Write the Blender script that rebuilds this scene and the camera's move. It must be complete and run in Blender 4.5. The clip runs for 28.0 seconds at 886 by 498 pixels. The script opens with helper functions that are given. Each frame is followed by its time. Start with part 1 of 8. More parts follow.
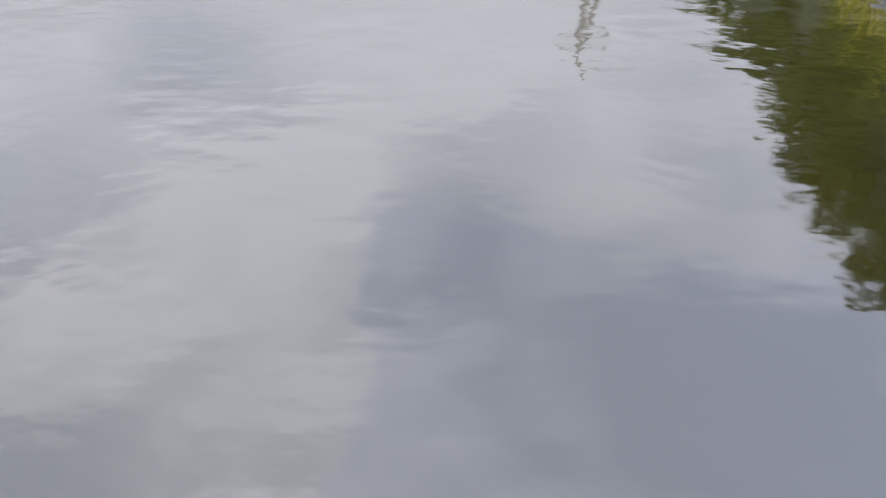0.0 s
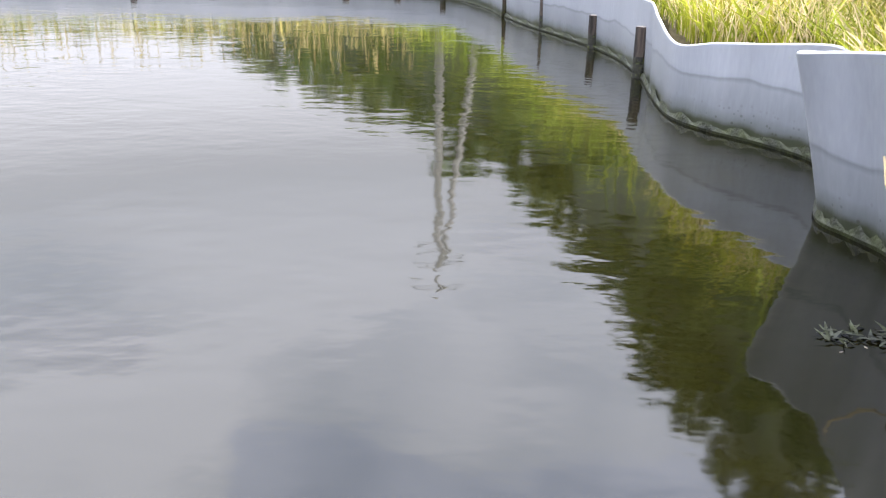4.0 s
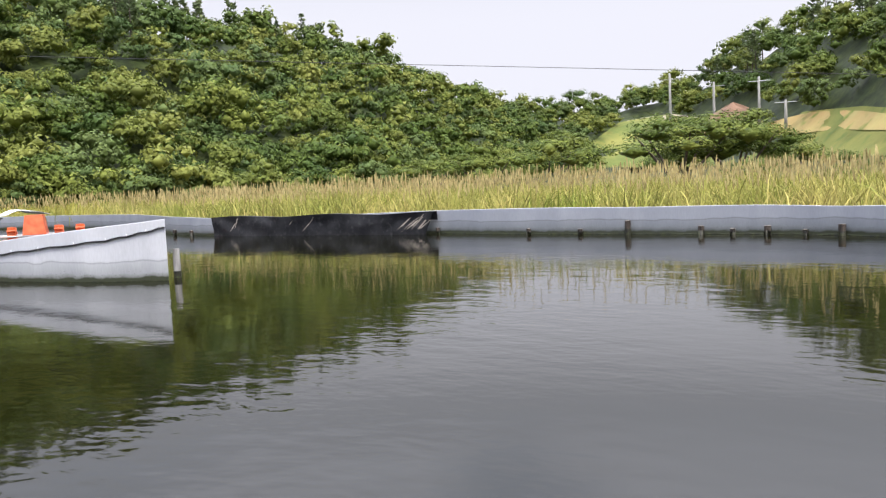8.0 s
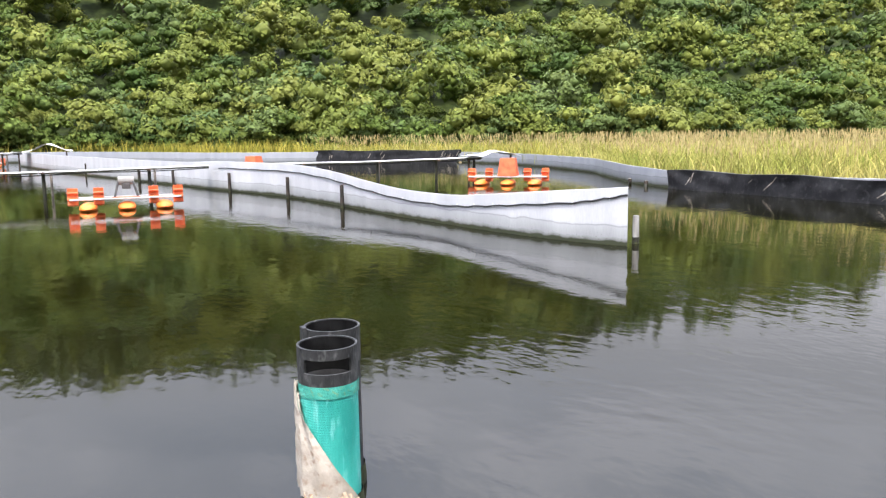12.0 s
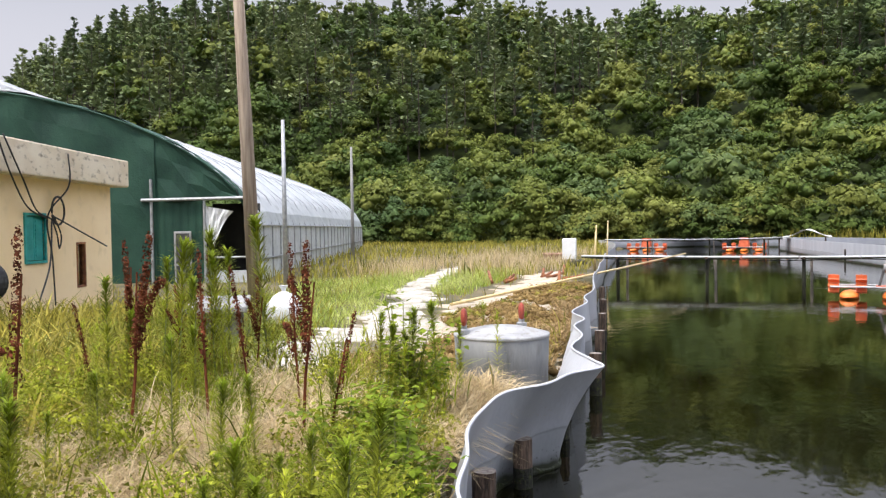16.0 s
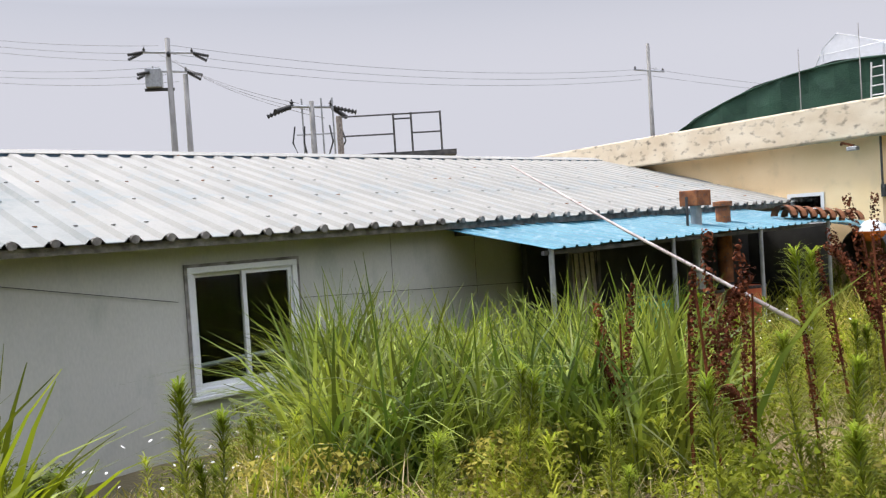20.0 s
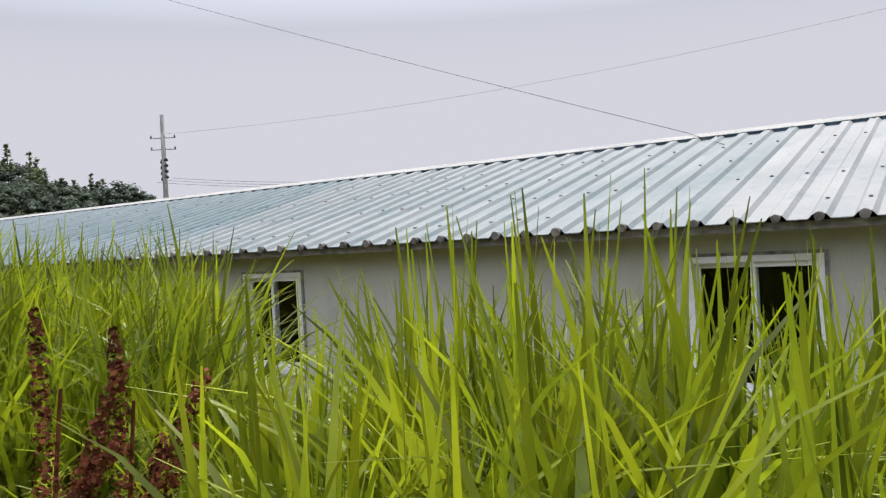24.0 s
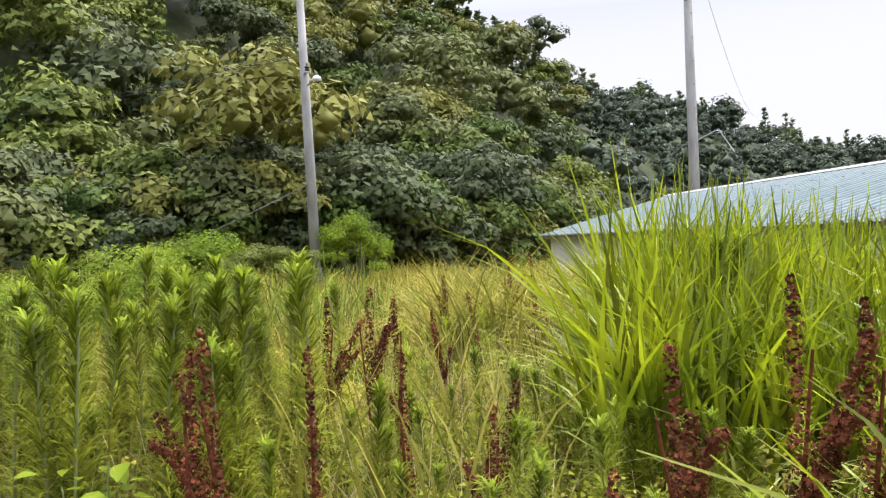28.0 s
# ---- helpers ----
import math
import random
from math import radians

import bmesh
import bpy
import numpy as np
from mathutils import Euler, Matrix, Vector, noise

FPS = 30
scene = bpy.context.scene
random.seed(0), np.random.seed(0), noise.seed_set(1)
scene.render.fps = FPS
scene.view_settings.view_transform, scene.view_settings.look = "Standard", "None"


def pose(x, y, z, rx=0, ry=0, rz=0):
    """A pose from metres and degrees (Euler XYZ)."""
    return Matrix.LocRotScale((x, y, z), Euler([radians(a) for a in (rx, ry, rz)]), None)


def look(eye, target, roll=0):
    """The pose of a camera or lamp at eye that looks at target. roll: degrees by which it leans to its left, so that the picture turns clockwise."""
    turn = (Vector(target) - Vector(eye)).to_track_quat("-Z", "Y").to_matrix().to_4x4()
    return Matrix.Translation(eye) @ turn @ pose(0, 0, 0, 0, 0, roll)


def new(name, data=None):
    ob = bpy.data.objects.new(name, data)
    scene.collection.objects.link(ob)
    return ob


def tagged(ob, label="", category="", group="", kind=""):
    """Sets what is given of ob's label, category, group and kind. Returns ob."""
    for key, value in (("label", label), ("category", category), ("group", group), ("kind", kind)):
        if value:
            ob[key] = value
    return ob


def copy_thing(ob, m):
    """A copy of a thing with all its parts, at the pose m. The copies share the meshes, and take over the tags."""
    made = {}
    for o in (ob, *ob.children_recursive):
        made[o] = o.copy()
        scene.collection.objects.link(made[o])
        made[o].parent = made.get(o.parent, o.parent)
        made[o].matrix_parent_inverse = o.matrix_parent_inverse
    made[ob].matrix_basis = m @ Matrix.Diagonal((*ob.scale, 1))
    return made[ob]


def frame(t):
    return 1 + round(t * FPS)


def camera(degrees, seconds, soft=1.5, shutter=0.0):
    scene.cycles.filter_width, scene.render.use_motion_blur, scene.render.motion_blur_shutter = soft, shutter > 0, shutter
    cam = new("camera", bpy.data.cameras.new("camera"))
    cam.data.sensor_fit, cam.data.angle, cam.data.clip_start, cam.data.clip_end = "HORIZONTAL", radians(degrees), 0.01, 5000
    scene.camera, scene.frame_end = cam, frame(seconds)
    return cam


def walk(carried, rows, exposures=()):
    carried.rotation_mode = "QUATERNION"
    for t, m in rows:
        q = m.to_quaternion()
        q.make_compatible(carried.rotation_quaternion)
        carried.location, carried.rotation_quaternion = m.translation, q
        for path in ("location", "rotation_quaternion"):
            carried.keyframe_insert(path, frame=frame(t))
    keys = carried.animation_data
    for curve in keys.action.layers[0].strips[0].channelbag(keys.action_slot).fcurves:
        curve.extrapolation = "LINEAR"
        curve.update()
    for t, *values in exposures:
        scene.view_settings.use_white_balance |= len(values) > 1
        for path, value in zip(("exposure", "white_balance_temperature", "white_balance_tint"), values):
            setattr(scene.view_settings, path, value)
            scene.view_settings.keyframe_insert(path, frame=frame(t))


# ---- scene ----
cam = camera(57.28, 28.0, soft=1.3)
PATH = [
    (0, (0.000, -0.080, 1.450), (-1.434, 7.797, -4.541), -2.10),
    (0.5, (0.000, -0.080, 1.450), (-0.307, 8.481, -3.708), -2.30),
    (0.8, (-0.027, -0.083, 1.422), (0.114, 8.614, -3.513), -2.50),
    (1, (-0.014, -0.083, 1.429), (0.505, 8.736, -3.256), -2.50),
    (1.3, (0.019, -0.100, 1.462), (1.138, 8.694, -3.165), -2.00),
    (1.6, (0.036, -0.100, 1.482), (1.590, 8.713, -2.981), -1.60),
    (2, (0.037, -0.091, 1.473), (1.686, 8.772, -2.853), -2.14),
    (2.5, (0.066, -0.067, 1.490), (1.682, 8.590, -3.248), -2.96),
    (4.5, (0.171, 0.436, 1.214), (-0.384, 9.866, -2.071), 1.50),
    (5, (0.145, 0.436, 1.259), (-0.935, 9.911, -1.756), 0.91),
    (5.5, (0.132, 0.415, 1.304), (-1.658, 9.865, -1.431), 0.37),
    (6, (0.120, 0.379, 1.326), (-2.345, 9.739, -1.189), 0.15),
    (6.5, (0.156, 0.307, 1.330), (-3.709, 9.237, -0.970), -0.78),
    (7, (0.173, 0.250, 1.335), (-4.897, 8.600, -0.805), -1.81),
    (7.5, (0.189, 0.201, 1.368), (-5.196, 8.516, 0.023), -2.28),
    (8, (0.200, 0.153, 1.401), (-5.170, 8.558, 0.601), -2.59),
    (8.5, (0.195, 0.079, 1.421), (-5.370, 8.379, 1.101), -2.87),
    (9, (0.212, 0.036, 1.425), (-6.861, 7.098, 1.127), -2.78),
    (9.5, (0.120, -0.053, 1.454), (-8.047, 5.602, 0.305), -3.04),
    (10, (0.094, -0.097, 1.663), (-8.323, 5.017, -0.067), -1.99),
    (10.5, (0.096, 0.014, 1.828), (-8.273, 5.208, 0.107), -2.18),
    (11, (0.130, 0.036, 1.953), (-8.213, 5.269, 0.218), -2.58),
    (11.5, (0.178, -0.039, 2.046), (-8.309, 4.991, 0.414), -1.72),
    (13.5, (-0.592, 0.036, 1.926), (-10.408, 1.690, 0.968), -0.76),
    (14, (-0.496, -0.014, 1.955), (-10.414, 0.830, 1.002), -1.35),
    (14.5, (-0.451, -0.057, 1.987), (-10.402, -0.503, 1.104), -1.38),
    (15, (-0.482, -0.144, 1.989), (-10.332, -1.795, 1.475), -1.19),
    (15.5, (-0.436, -0.179, 2.001), (-10.098, -2.750, 1.793), -1.08),
    (16, (-0.353, -0.226, 2.014), (-9.548, -4.148, 1.757), -0.91),
    (16.5, (-0.345, -0.271, 2.000), (-9.013, -5.248, 1.692), -1.43),
    (17, (-0.314, -0.291, 2.006), (-8.786, -5.590, 1.628), -1.32),
    (17.5, (-0.255, -0.335, 2.012), (-8.274, -6.290, 1.539), -1.64),
    (18, (-0.224, -0.314, 2.037), (-6.874, -7.761, 1.468), -2.24),
    (18.5, (-0.203, -0.297, 2.037), (-6.452, -8.084, 1.476), -2.47),
    (19, (-0.112, -0.226, 2.024), (-4.540, -9.182, 1.592), -3.60),
    (19.5, (-0.078, -0.184, 2.023), (-3.497, -9.576, 1.689), -3.77),
    (20, (-0.008, -0.130, 2.011), (-1.551, -10.007, 1.746), -3.69),
    (20.5, (0.042, -0.084, 2.004), (-0.102, -10.079, 1.746), -3.40),
    (21, (0.072, -0.091, 2.009), (1.785, -9.943, 1.957), -3.49),
    (21.5, (0.120, -0.113, 2.002), (3.115, -9.653, 2.104), -3.04),
    (23.5, (0.236, 0.138, 1.954), (8.190, -5.923, 1.962), -2.13),
    (24, (0.402, 0.071, 1.997), (9.555, -3.956, 1.974), -3.08),
    (24.5, (0.397, 0.056, 2.016), (9.823, -3.283, 1.997), -3.71),
    (25, (0.393, 0.041, 2.028), (10.067, -2.489, 2.056), -3.40),
    (25.5, (0.367, 0.038, 2.030), (10.249, -1.490, 1.907), -2.06),
    (26, (0.321, 0.069, 2.034), (10.240, -1.077, 1.494), -2.12),
    (26.5, (0.250, 0.070, 2.050), (10.205, 0.897, 1.583), -3.19),
    (27, (0.210, 0.065, 2.055), (9.949, 2.315, 1.748), -2.42),
    (27.5, (0.200, 0.060, 2.050), (9.441, 3.879, 1.907), -2.35),
    (28, (0.220, 0.068, 2.035), (9.198, 4.470, 1.935), -2.35),
]
EXPOSURES = [(0, 1.35), (1.2, 1.5), (2, 1.25), (5, 1.25), (6.2, 1.2), (7, 0.53), (8, 0.15), (9, -0.35), (9.6, 0.35), (10, 0.57), (11, 0.66), (13, 0.45), (14.5, 0.25), (16, -0.18), (17, -0.02), (18, -0.4), (19, -0.15), (20, -0.27), (22, -0.2), (25, -0.35), (26, -0.3), (26.5, -0.1), (27.3, 0.12), (28, 0.28)]
walk(cam, [(t, look(e, a, r)) for t, e, a, r in PATH], EXPOSURES)

# ---- world and sun ----
SUN_YAW, SUN_ELEV = radians(-118), radians(60)
world = bpy.data.worlds.new("sky")
scene.world = world
world.use_nodes = True
wn, wl = world.node_tree.nodes, world.node_tree.links
wn.clear()
w_out = wn.new("ShaderNodeOutputWorld")
w_bg = wn.new("ShaderNodeBackground")
w_sky = wn.new("ShaderNodeTexSky")
w_sky.sky_type = "NISHITA"
w_sky.sun_disc = False
w_sky.sun_elevation = SUN_ELEV
w_sky.sun_rotation = -SUN_YAW
w_sky.air_density, w_sky.dust_density, w_sky.ozone_density = 1.0, 3.0, 1.0
w_co = wn.new("ShaderNodeTexCoord")
w_map = wn.new("ShaderNodeMapping")
w_map.inputs["Scale"].default_value = (1.0, 1.0, 2.2)
w_noise = wn.new("ShaderNodeTexNoise")
w_noise.inputs["Scale"].default_value = 1.7
w_noise.inputs["Detail"].default_value = 6.0
w_noise.inputs["Roughness"].default_value = 0.5
w_ramp = wn.new("ShaderNodeValToRGB")
w_ramp.color_ramp.elements[0].position, w_ramp.color_ramp.elements[1].position = 0.43, 0.58
w_ramp.color_ramp.elements[0].color = (0.38, 0.38, 0.38, 1)
w_ramp.color_ramp.elements[1].color = (0.76, 0.76, 0.76, 1)
w_mix = wn.new("ShaderNodeMixRGB")
w_mix.inputs[2].default_value = (8.2, 8.22, 9.15, 1)
wl.new(w_co.outputs["Generated"], w_map.inputs["Vector"])
wl.new(w_map.outputs["Vector"], w_noise.inputs["Vector"])
wl.new(w_noise.outputs["Fac"], w_ramp.inputs["Fac"])
w_sep, w_low, w_max = wn.new("ShaderNodeSeparateXYZ"), wn.new("ShaderNodeMapRange"), wn.new("ShaderNodeMath")
w_low.interpolation_type = "SMOOTHSTEP"
for k, v in enumerate((0.18, 0.50, 0.97, 0.0)):
    w_low.inputs[1 + k].default_value = v
w_max.operation = "MAXIMUM"
wl.new(w_co.outputs["Generated"], w_sep.inputs[0])
wl.new(w_sep.outputs["Z"], w_low.inputs[0])
wl.new(w_low.outputs[0], w_max.inputs[0])
wl.new(w_ramp.outputs["Color"], w_max.inputs[1])
wl.new(w_max.outputs[0], w_mix.inputs[0])
wl.new(w_sky.outputs["Color"], w_mix.inputs[1])
w_zen, w_mul = wn.new("ShaderNodeMapRange"), wn.new("ShaderNodeVectorMath")
for k, v in enumerate((0.265, 0.75, 1.0, 5.0)):
    w_zen.inputs[1 + k].default_value = v
w_mul.operation = "SCALE"
wl.new(w_sep.outputs["Z"], w_zen.inputs[0])
wl.new(w_mix.outputs["Color"], w_mul.inputs[0])
wl.new(w_zen.outputs[0], w_mul.inputs["Scale"])
# an opening in the cloud over the pond, where bluer, darker sky shows
w_wob, w_off, w_add = wn.new("ShaderNodeTexNoise"), wn.new("ShaderNodeVectorMath"), wn.new("ShaderNodeVectorMath")
w_wob.inputs["Scale"].default_value, w_wob.inputs["Detail"].default_value = 3.0, 7.0
w_off.operation, w_add.operation = "MULTIPLY_ADD", "ADD"
w_off.inputs[1].default_value, w_off.inputs[2].default_value = (0.34, 0.2, 0.24), (-0.17, -0.1, -0.12)
wl.new(w_co.outputs["Generated"], w_wob.inputs["Vector"])
wl.new(w_wob.outputs["Color"], w_off.inputs[0])
wl.new(w_co.outputs["Generated"], w_add.inputs[0])
wl.new(w_off.outputs[0], w_add.inputs[1])
w_gap = wn.new("ShaderNodeSeparateXYZ")
wl.new(w_add.outputs[0], w_gap.inputs[0])
w_edges = []
for axis, lo, hi in (("Z", 0.55, 0.568), ("X", -0.25, -0.232), ("Y", 0.25, 0.60)):
    e = wn.new("ShaderNodeMapRange")
    e.inputs[1].default_value, e.inputs[2].default_value = lo, hi
    wl.new(w_gap.outputs[axis], e.inputs[0])
    w_edges.append(e)
w_m1, w_m2, w_open = wn.new("ShaderNodeMath"), wn.new("ShaderNodeMath"), wn.new("ShaderNodeMixRGB")
w_m1.operation = w_m2.operation = "MULTIPLY"
w_open.blend_type = "MULTIPLY"
w_open.inputs[2].default_value = (0.86, 0.885, 0.96, 1)
wl.new(w_edges[0].outputs[0], w_m1.inputs[0])
wl.new(w_edges[1].outputs[0], w_m1.inputs[1])
wl.new(w_m1.outputs[0], w_m2.inputs[0])
wl.new(w_edges[2].outputs[0], w_m2.inputs[1])
wl.new(w_m2.outputs[0], w_open.inputs[0])
wl.new(w_mul.outputs[0], w_open.inputs[1])
wl.new(w_open.outputs["Color"], w_bg.inputs["Color"])
w_bg.inputs["Strength"].default_value = 0.10
wl.new(w_bg.outputs["Background"], w_out.inputs["Surface"])

sun = new("sun", bpy.data.lights.new("sun", "SUN"))
sun.data.energy, sun.data.angle, sun.data.color = 3.1, radians(7), (1.0, 0.96, 0.88)
sun.matrix_world = look((-math.sin(SUN_YAW) * math.cos(SUN_ELEV) * 50, math.cos(SUN_YAW) * math.cos(SUN_ELEV) * 50, math.sin(SUN_ELEV) * 50), (0, 0, 0))


# ---- materials ----
def nodes_of(name):
    m = bpy.data.materials.new(name)
    m.use_nodes = True
    return m, m.node_tree.nodes, m.node_tree.links, m.node_tree.nodes["Principled BSDF"]


def mat(name, c1, c2, scale=3.0, rough=0.7, bump=0.15, fine=60.0, c3=None, stretch=(1, 1, 1), metallic=0.0, island=0.0, rand=0.0, spec=0.4, thr=(0.35, 0.65)):
    """Two colours mixed by coarse noise, a third by finer blotches, with fine relief."""
    m, n, l, b = nodes_of(name)
    co, mp = n.new("ShaderNodeTexCoord"), n.new("ShaderNodeMapping")
    mp.inputs["Scale"].default_value = stretch
    l.new(co.outputs["Object"], mp.inputs["Vector"])

    def noise_at(s, detail):
        t = n.new("ShaderNodeTexNoise")
        t.inputs["Scale"].default_value, t.inputs["Detail"].default_value = s, detail
        l.new(mp.outputs["Vector"], t.inputs["Vector"])
        return t

    a, f = noise_at(scale, 5), noise_at(fine, 3)
    r = n.new("ShaderNodeValToRGB")
    r.color_ramp.elements[0].position, r.color_ramp.elements[1].position = thr
    r.color_ramp.elements[0].color, r.color_ramp.elements[1].color = (*c1, 1), (*c2, 1)
    l.new(a.outputs["Fac"], r.inputs["Fac"])
    last = r.outputs["Color"]
    if c3:
        g, r2, mx = noise_at(scale * 3.7, 6), n.new("ShaderNodeValToRGB"), n.new("ShaderNodeMixRGB")
        r2.color_ramp.elements[0].position, r2.color_ramp.elements[1].position = 0.55, 0.72
        l.new(g.outputs["Fac"], r2.inputs["Fac"])
        l.new(r2.outputs["Color"], mx.inputs[0])
        l.new(last, mx.inputs[1])
        mx.inputs[2].default_value = (*c3, 1)
        last = mx.outputs["Color"]
    hv = n.new("ShaderNodeHueSaturation")
    l.new(last, hv.inputs["Color"])
    ma = n.new("ShaderNodeMath")
    ma.operation = "MULTIPLY_ADD"
    ma.inputs[1].default_value, ma.inputs[2].default_value = 0.24, 0.88
    l.new(f.outputs["Fac"], ma.inputs[0])
    v = ma.outputs[0]
    for amount, node, out in ((island, "ShaderNodeNewGeometry", "Random Per Island"), (rand, "ShaderNodeObjectInfo", "Random")):
        if amount:
            q, m2, m3 = n.new(node), n.new("ShaderNodeMath"), n.new("ShaderNodeMath")
            m2.operation, m3.operation = "MULTIPLY_ADD", "MULTIPLY"
            m2.inputs[1].default_value, m2.inputs[2].default_value = 2 * amount, 1 - amount
            l.new(q.outputs[out], m2.inputs[0])
            l.new(v, m3.inputs[0])
            l.new(m2.outputs[0], m3.inputs[1])
            v = m3.outputs[0]
    l.new(v, hv.inputs["Value"])
    l.new(hv.outputs["Color"], b.inputs["Base Color"])
    b.inputs["Roughness"].default_value, b.inputs["Metallic"].default_value = rough, metallic
    b.inputs["Specular IOR Level"].default_value = spec
    if bump:
        bp = n.new("ShaderNodeBump")
        bp.inputs["Strength"].default_value, bp.inputs["Distance"].default_value = bump, 0.02
        l.new(f.outputs["Fac"], bp.inputs["Height"])
        l.new(bp.outputs["Normal"], b.inputs["Normal"])
    return m


def leafy(name, c1, c2, scale=0.25, island=0.3, through_light=0.35, rough=0.6, thr=(0.35, 0.65), c3=None, speck=None, spec=0.1):
    """Leaf matter: varied from leaf to leaf and over metres, letting some light through."""
    m = mat(name, c1, c2, scale, rough, 0, 3.0, island=island, spec=spec, thr=thr, c3=c3)
    n, l = m.node_tree.nodes, m.node_tree.links
    b = n["Principled BSDF"]
    hv = b.inputs["Base Color"].links[0].from_node
    if speck:
        co, t, mr, mu = (n.new("ShaderNode" + k) for k in ("TexCoord", "TexNoise", "MapRange", "Math"))
        t.inputs["Scale"].default_value, t.inputs["Detail"].default_value = speck, 3.0
        l.new(co.outputs["Object"], t.inputs["Vector"])
        l.new(t.outputs["Fac"], mr.inputs[0])
        for k, v in enumerate((0.36, 0.64, 0.70, 1.22)):
            mr.inputs[1 + k].default_value = v
        mu.operation = "MULTIPLY"
        l.new(hv.inputs["Value"].links[0].from_socket, mu.inputs[0])
        l.new(mr.outputs[0], mu.inputs[1])
        l.new(mu.outputs[0], hv.inputs["Value"])
    col = hv.outputs["Color"]
    tr, mx, out = n.new("ShaderNodeBsdfTranslucent"), n.new("ShaderNodeMixShader"), n["Material Output"]
    l.new(col, tr.inputs["Color"])
    mx.inputs[0].default_value = through_light
    l.new(b.outputs[0], mx.inputs[1])
    l.new(tr.outputs[0], mx.inputs[2])
    l.new(mx.outputs[0], out.inputs["Surface"])
    return m


def sheet_mat(name, base, stain, algae_h=0.08, streak=0.5):
    """Plastic pond sheet: pale grey, streaked downwards, slimed near the water."""
    m = mat(name, base, stain, 1.1, 0.42, 0.06, 25.0, stretch=(1.6, 1.6, 0.35), thr=(0.3, 0.85))
    n, l = m.node_tree.nodes, m.node_tree.links
    b = n["Principled BSDF"]
    col = b.inputs["Base Color"].links[0].from_socket
    co, sp, no, ad, rp, mx = (n.new("ShaderNode" + k) for k in ("TexCoord", "SeparateXYZ", "TexNoise", "Math", "ValToRGB", "MixRGB"))
    no.inputs["Scale"].default_value, no.inputs["Detail"].default_value = 4.0, 6.0
    l.new(co.outputs["Object"], sp.inputs[0])
    l.new(co.outputs["Object"], no.inputs["Vector"])
    ad.operation = "MULTIPLY_ADD"
    ad.inputs[1].default_value = -0.13
    l.new(no.outputs["Fac"], ad.inputs[0])
    l.new(sp.outputs["Z"], ad.inputs[2])
    e = rp.color_ramp.elements
    e[0].position, e[1].position = 0.0, algae_h
    e[0].color, e[1].color = (1, 1, 1, 1), (0, 0, 0, 1)
    mid = rp.color_ramp.elements.new(algae_h * 0.35)
    mid.color = (0.4, 0.4, 0.4, 1)
    l.new(ad.outputs[0], rp.inputs["Fac"])
    l.new(rp.outputs["Color"], mx.inputs[0])
    l.new(col, mx.inputs[1])
    mx.inputs[2].default_value = (0.035, 0.04, 0.022, 1)
    # silt up to an old, wavering water level, and dark specks of slime low down
    n2, wv, tide, dirt = (n.new("ShaderNode" + k) for k in ("TexNoise", "Math", "ValToRGB", "MixRGB"))
    n2.inputs["Scale"].default_value, n2.inputs["Detail"].default_value = 1.6, 3.0
    l.new(co.outputs["Object"], n2.inputs["Vector"])
    wv.operation = "MULTIPLY_ADD"
    wv.inputs[1].default_value = 0.16
    l.new(n2.outputs["Fac"], wv.inputs[0])
    l.new(sp.outputs["Z"], wv.inputs[2])
    t = tide.color_ramp.elements
    t[0].position, t[1].position = 0.10, 0.47
    t[0].color, t[1].color = (1, 1, 1, 1), (0, 0, 0, 1)
    for at, g in ((0.40, 0.42), (0.425, 0.85), (0.44, 0.12)):
        k = t.new(at)
        k.color = (g, g, g, 1)
    l.new(wv.outputs[0], tide.inputs["Fac"])
    dirt.blend_type = "MULTIPLY"
    dirt.inputs[2].default_value = (0.50, 0.51, 0.49, 1)
    l.new(tide.outputs["Color"], dirt.inputs[0])
    l.new(col, dirt.inputs[1])
    vo, near, low, both, spot = (n.new("ShaderNode" + k) for k in ("TexVoronoi", "ValToRGB", "ValToRGB", "MixRGB", "MixRGB"))
    vo.inputs["Scale"].default_value = 22.0
    l.new(co.outputs["Object"], vo.inputs["Vector"])
    near.color_ramp.elements[0].position, near.color_ramp.elements[1].position = 0.16, 0.24
    near.color_ramp.elements[0].color, near.color_ramp.elements[1].color = (0.75, 0.75, 0.75, 1), (0, 0, 0, 1)
    l.new(vo.outputs["Distance"], near.inputs["Fac"])
    low.color_ramp.elements[0].position, low.color_ramp.elements[1].position = 0.16, 0.30
    low.color_ramp.elements[0].color, low.color_ramp.elements[1].color = (1, 1, 1, 1), (0, 0, 0, 1)
    l.new(wv.outputs[0], low.inputs["Fac"])
    both.blend_type = "MULTIPLY"
    both.inputs[0].default_value = 1.0
    l.new(near.outputs["Color"], both.inputs[1])
    l.new(low.outputs["Color"], both.inputs[2])
    l.new(both.outputs["Color"], spot.inputs[0])
    l.new(dirt.outputs["Color"], spot.inputs[1])
    spot.inputs[2].default_value = (0.05, 0.05, 0.045, 1)
    l.new(spot.outputs["Color"], mx.inputs[1])
    l.new(mx.outputs["Color"], b.inputs["Base Color"])
    return m


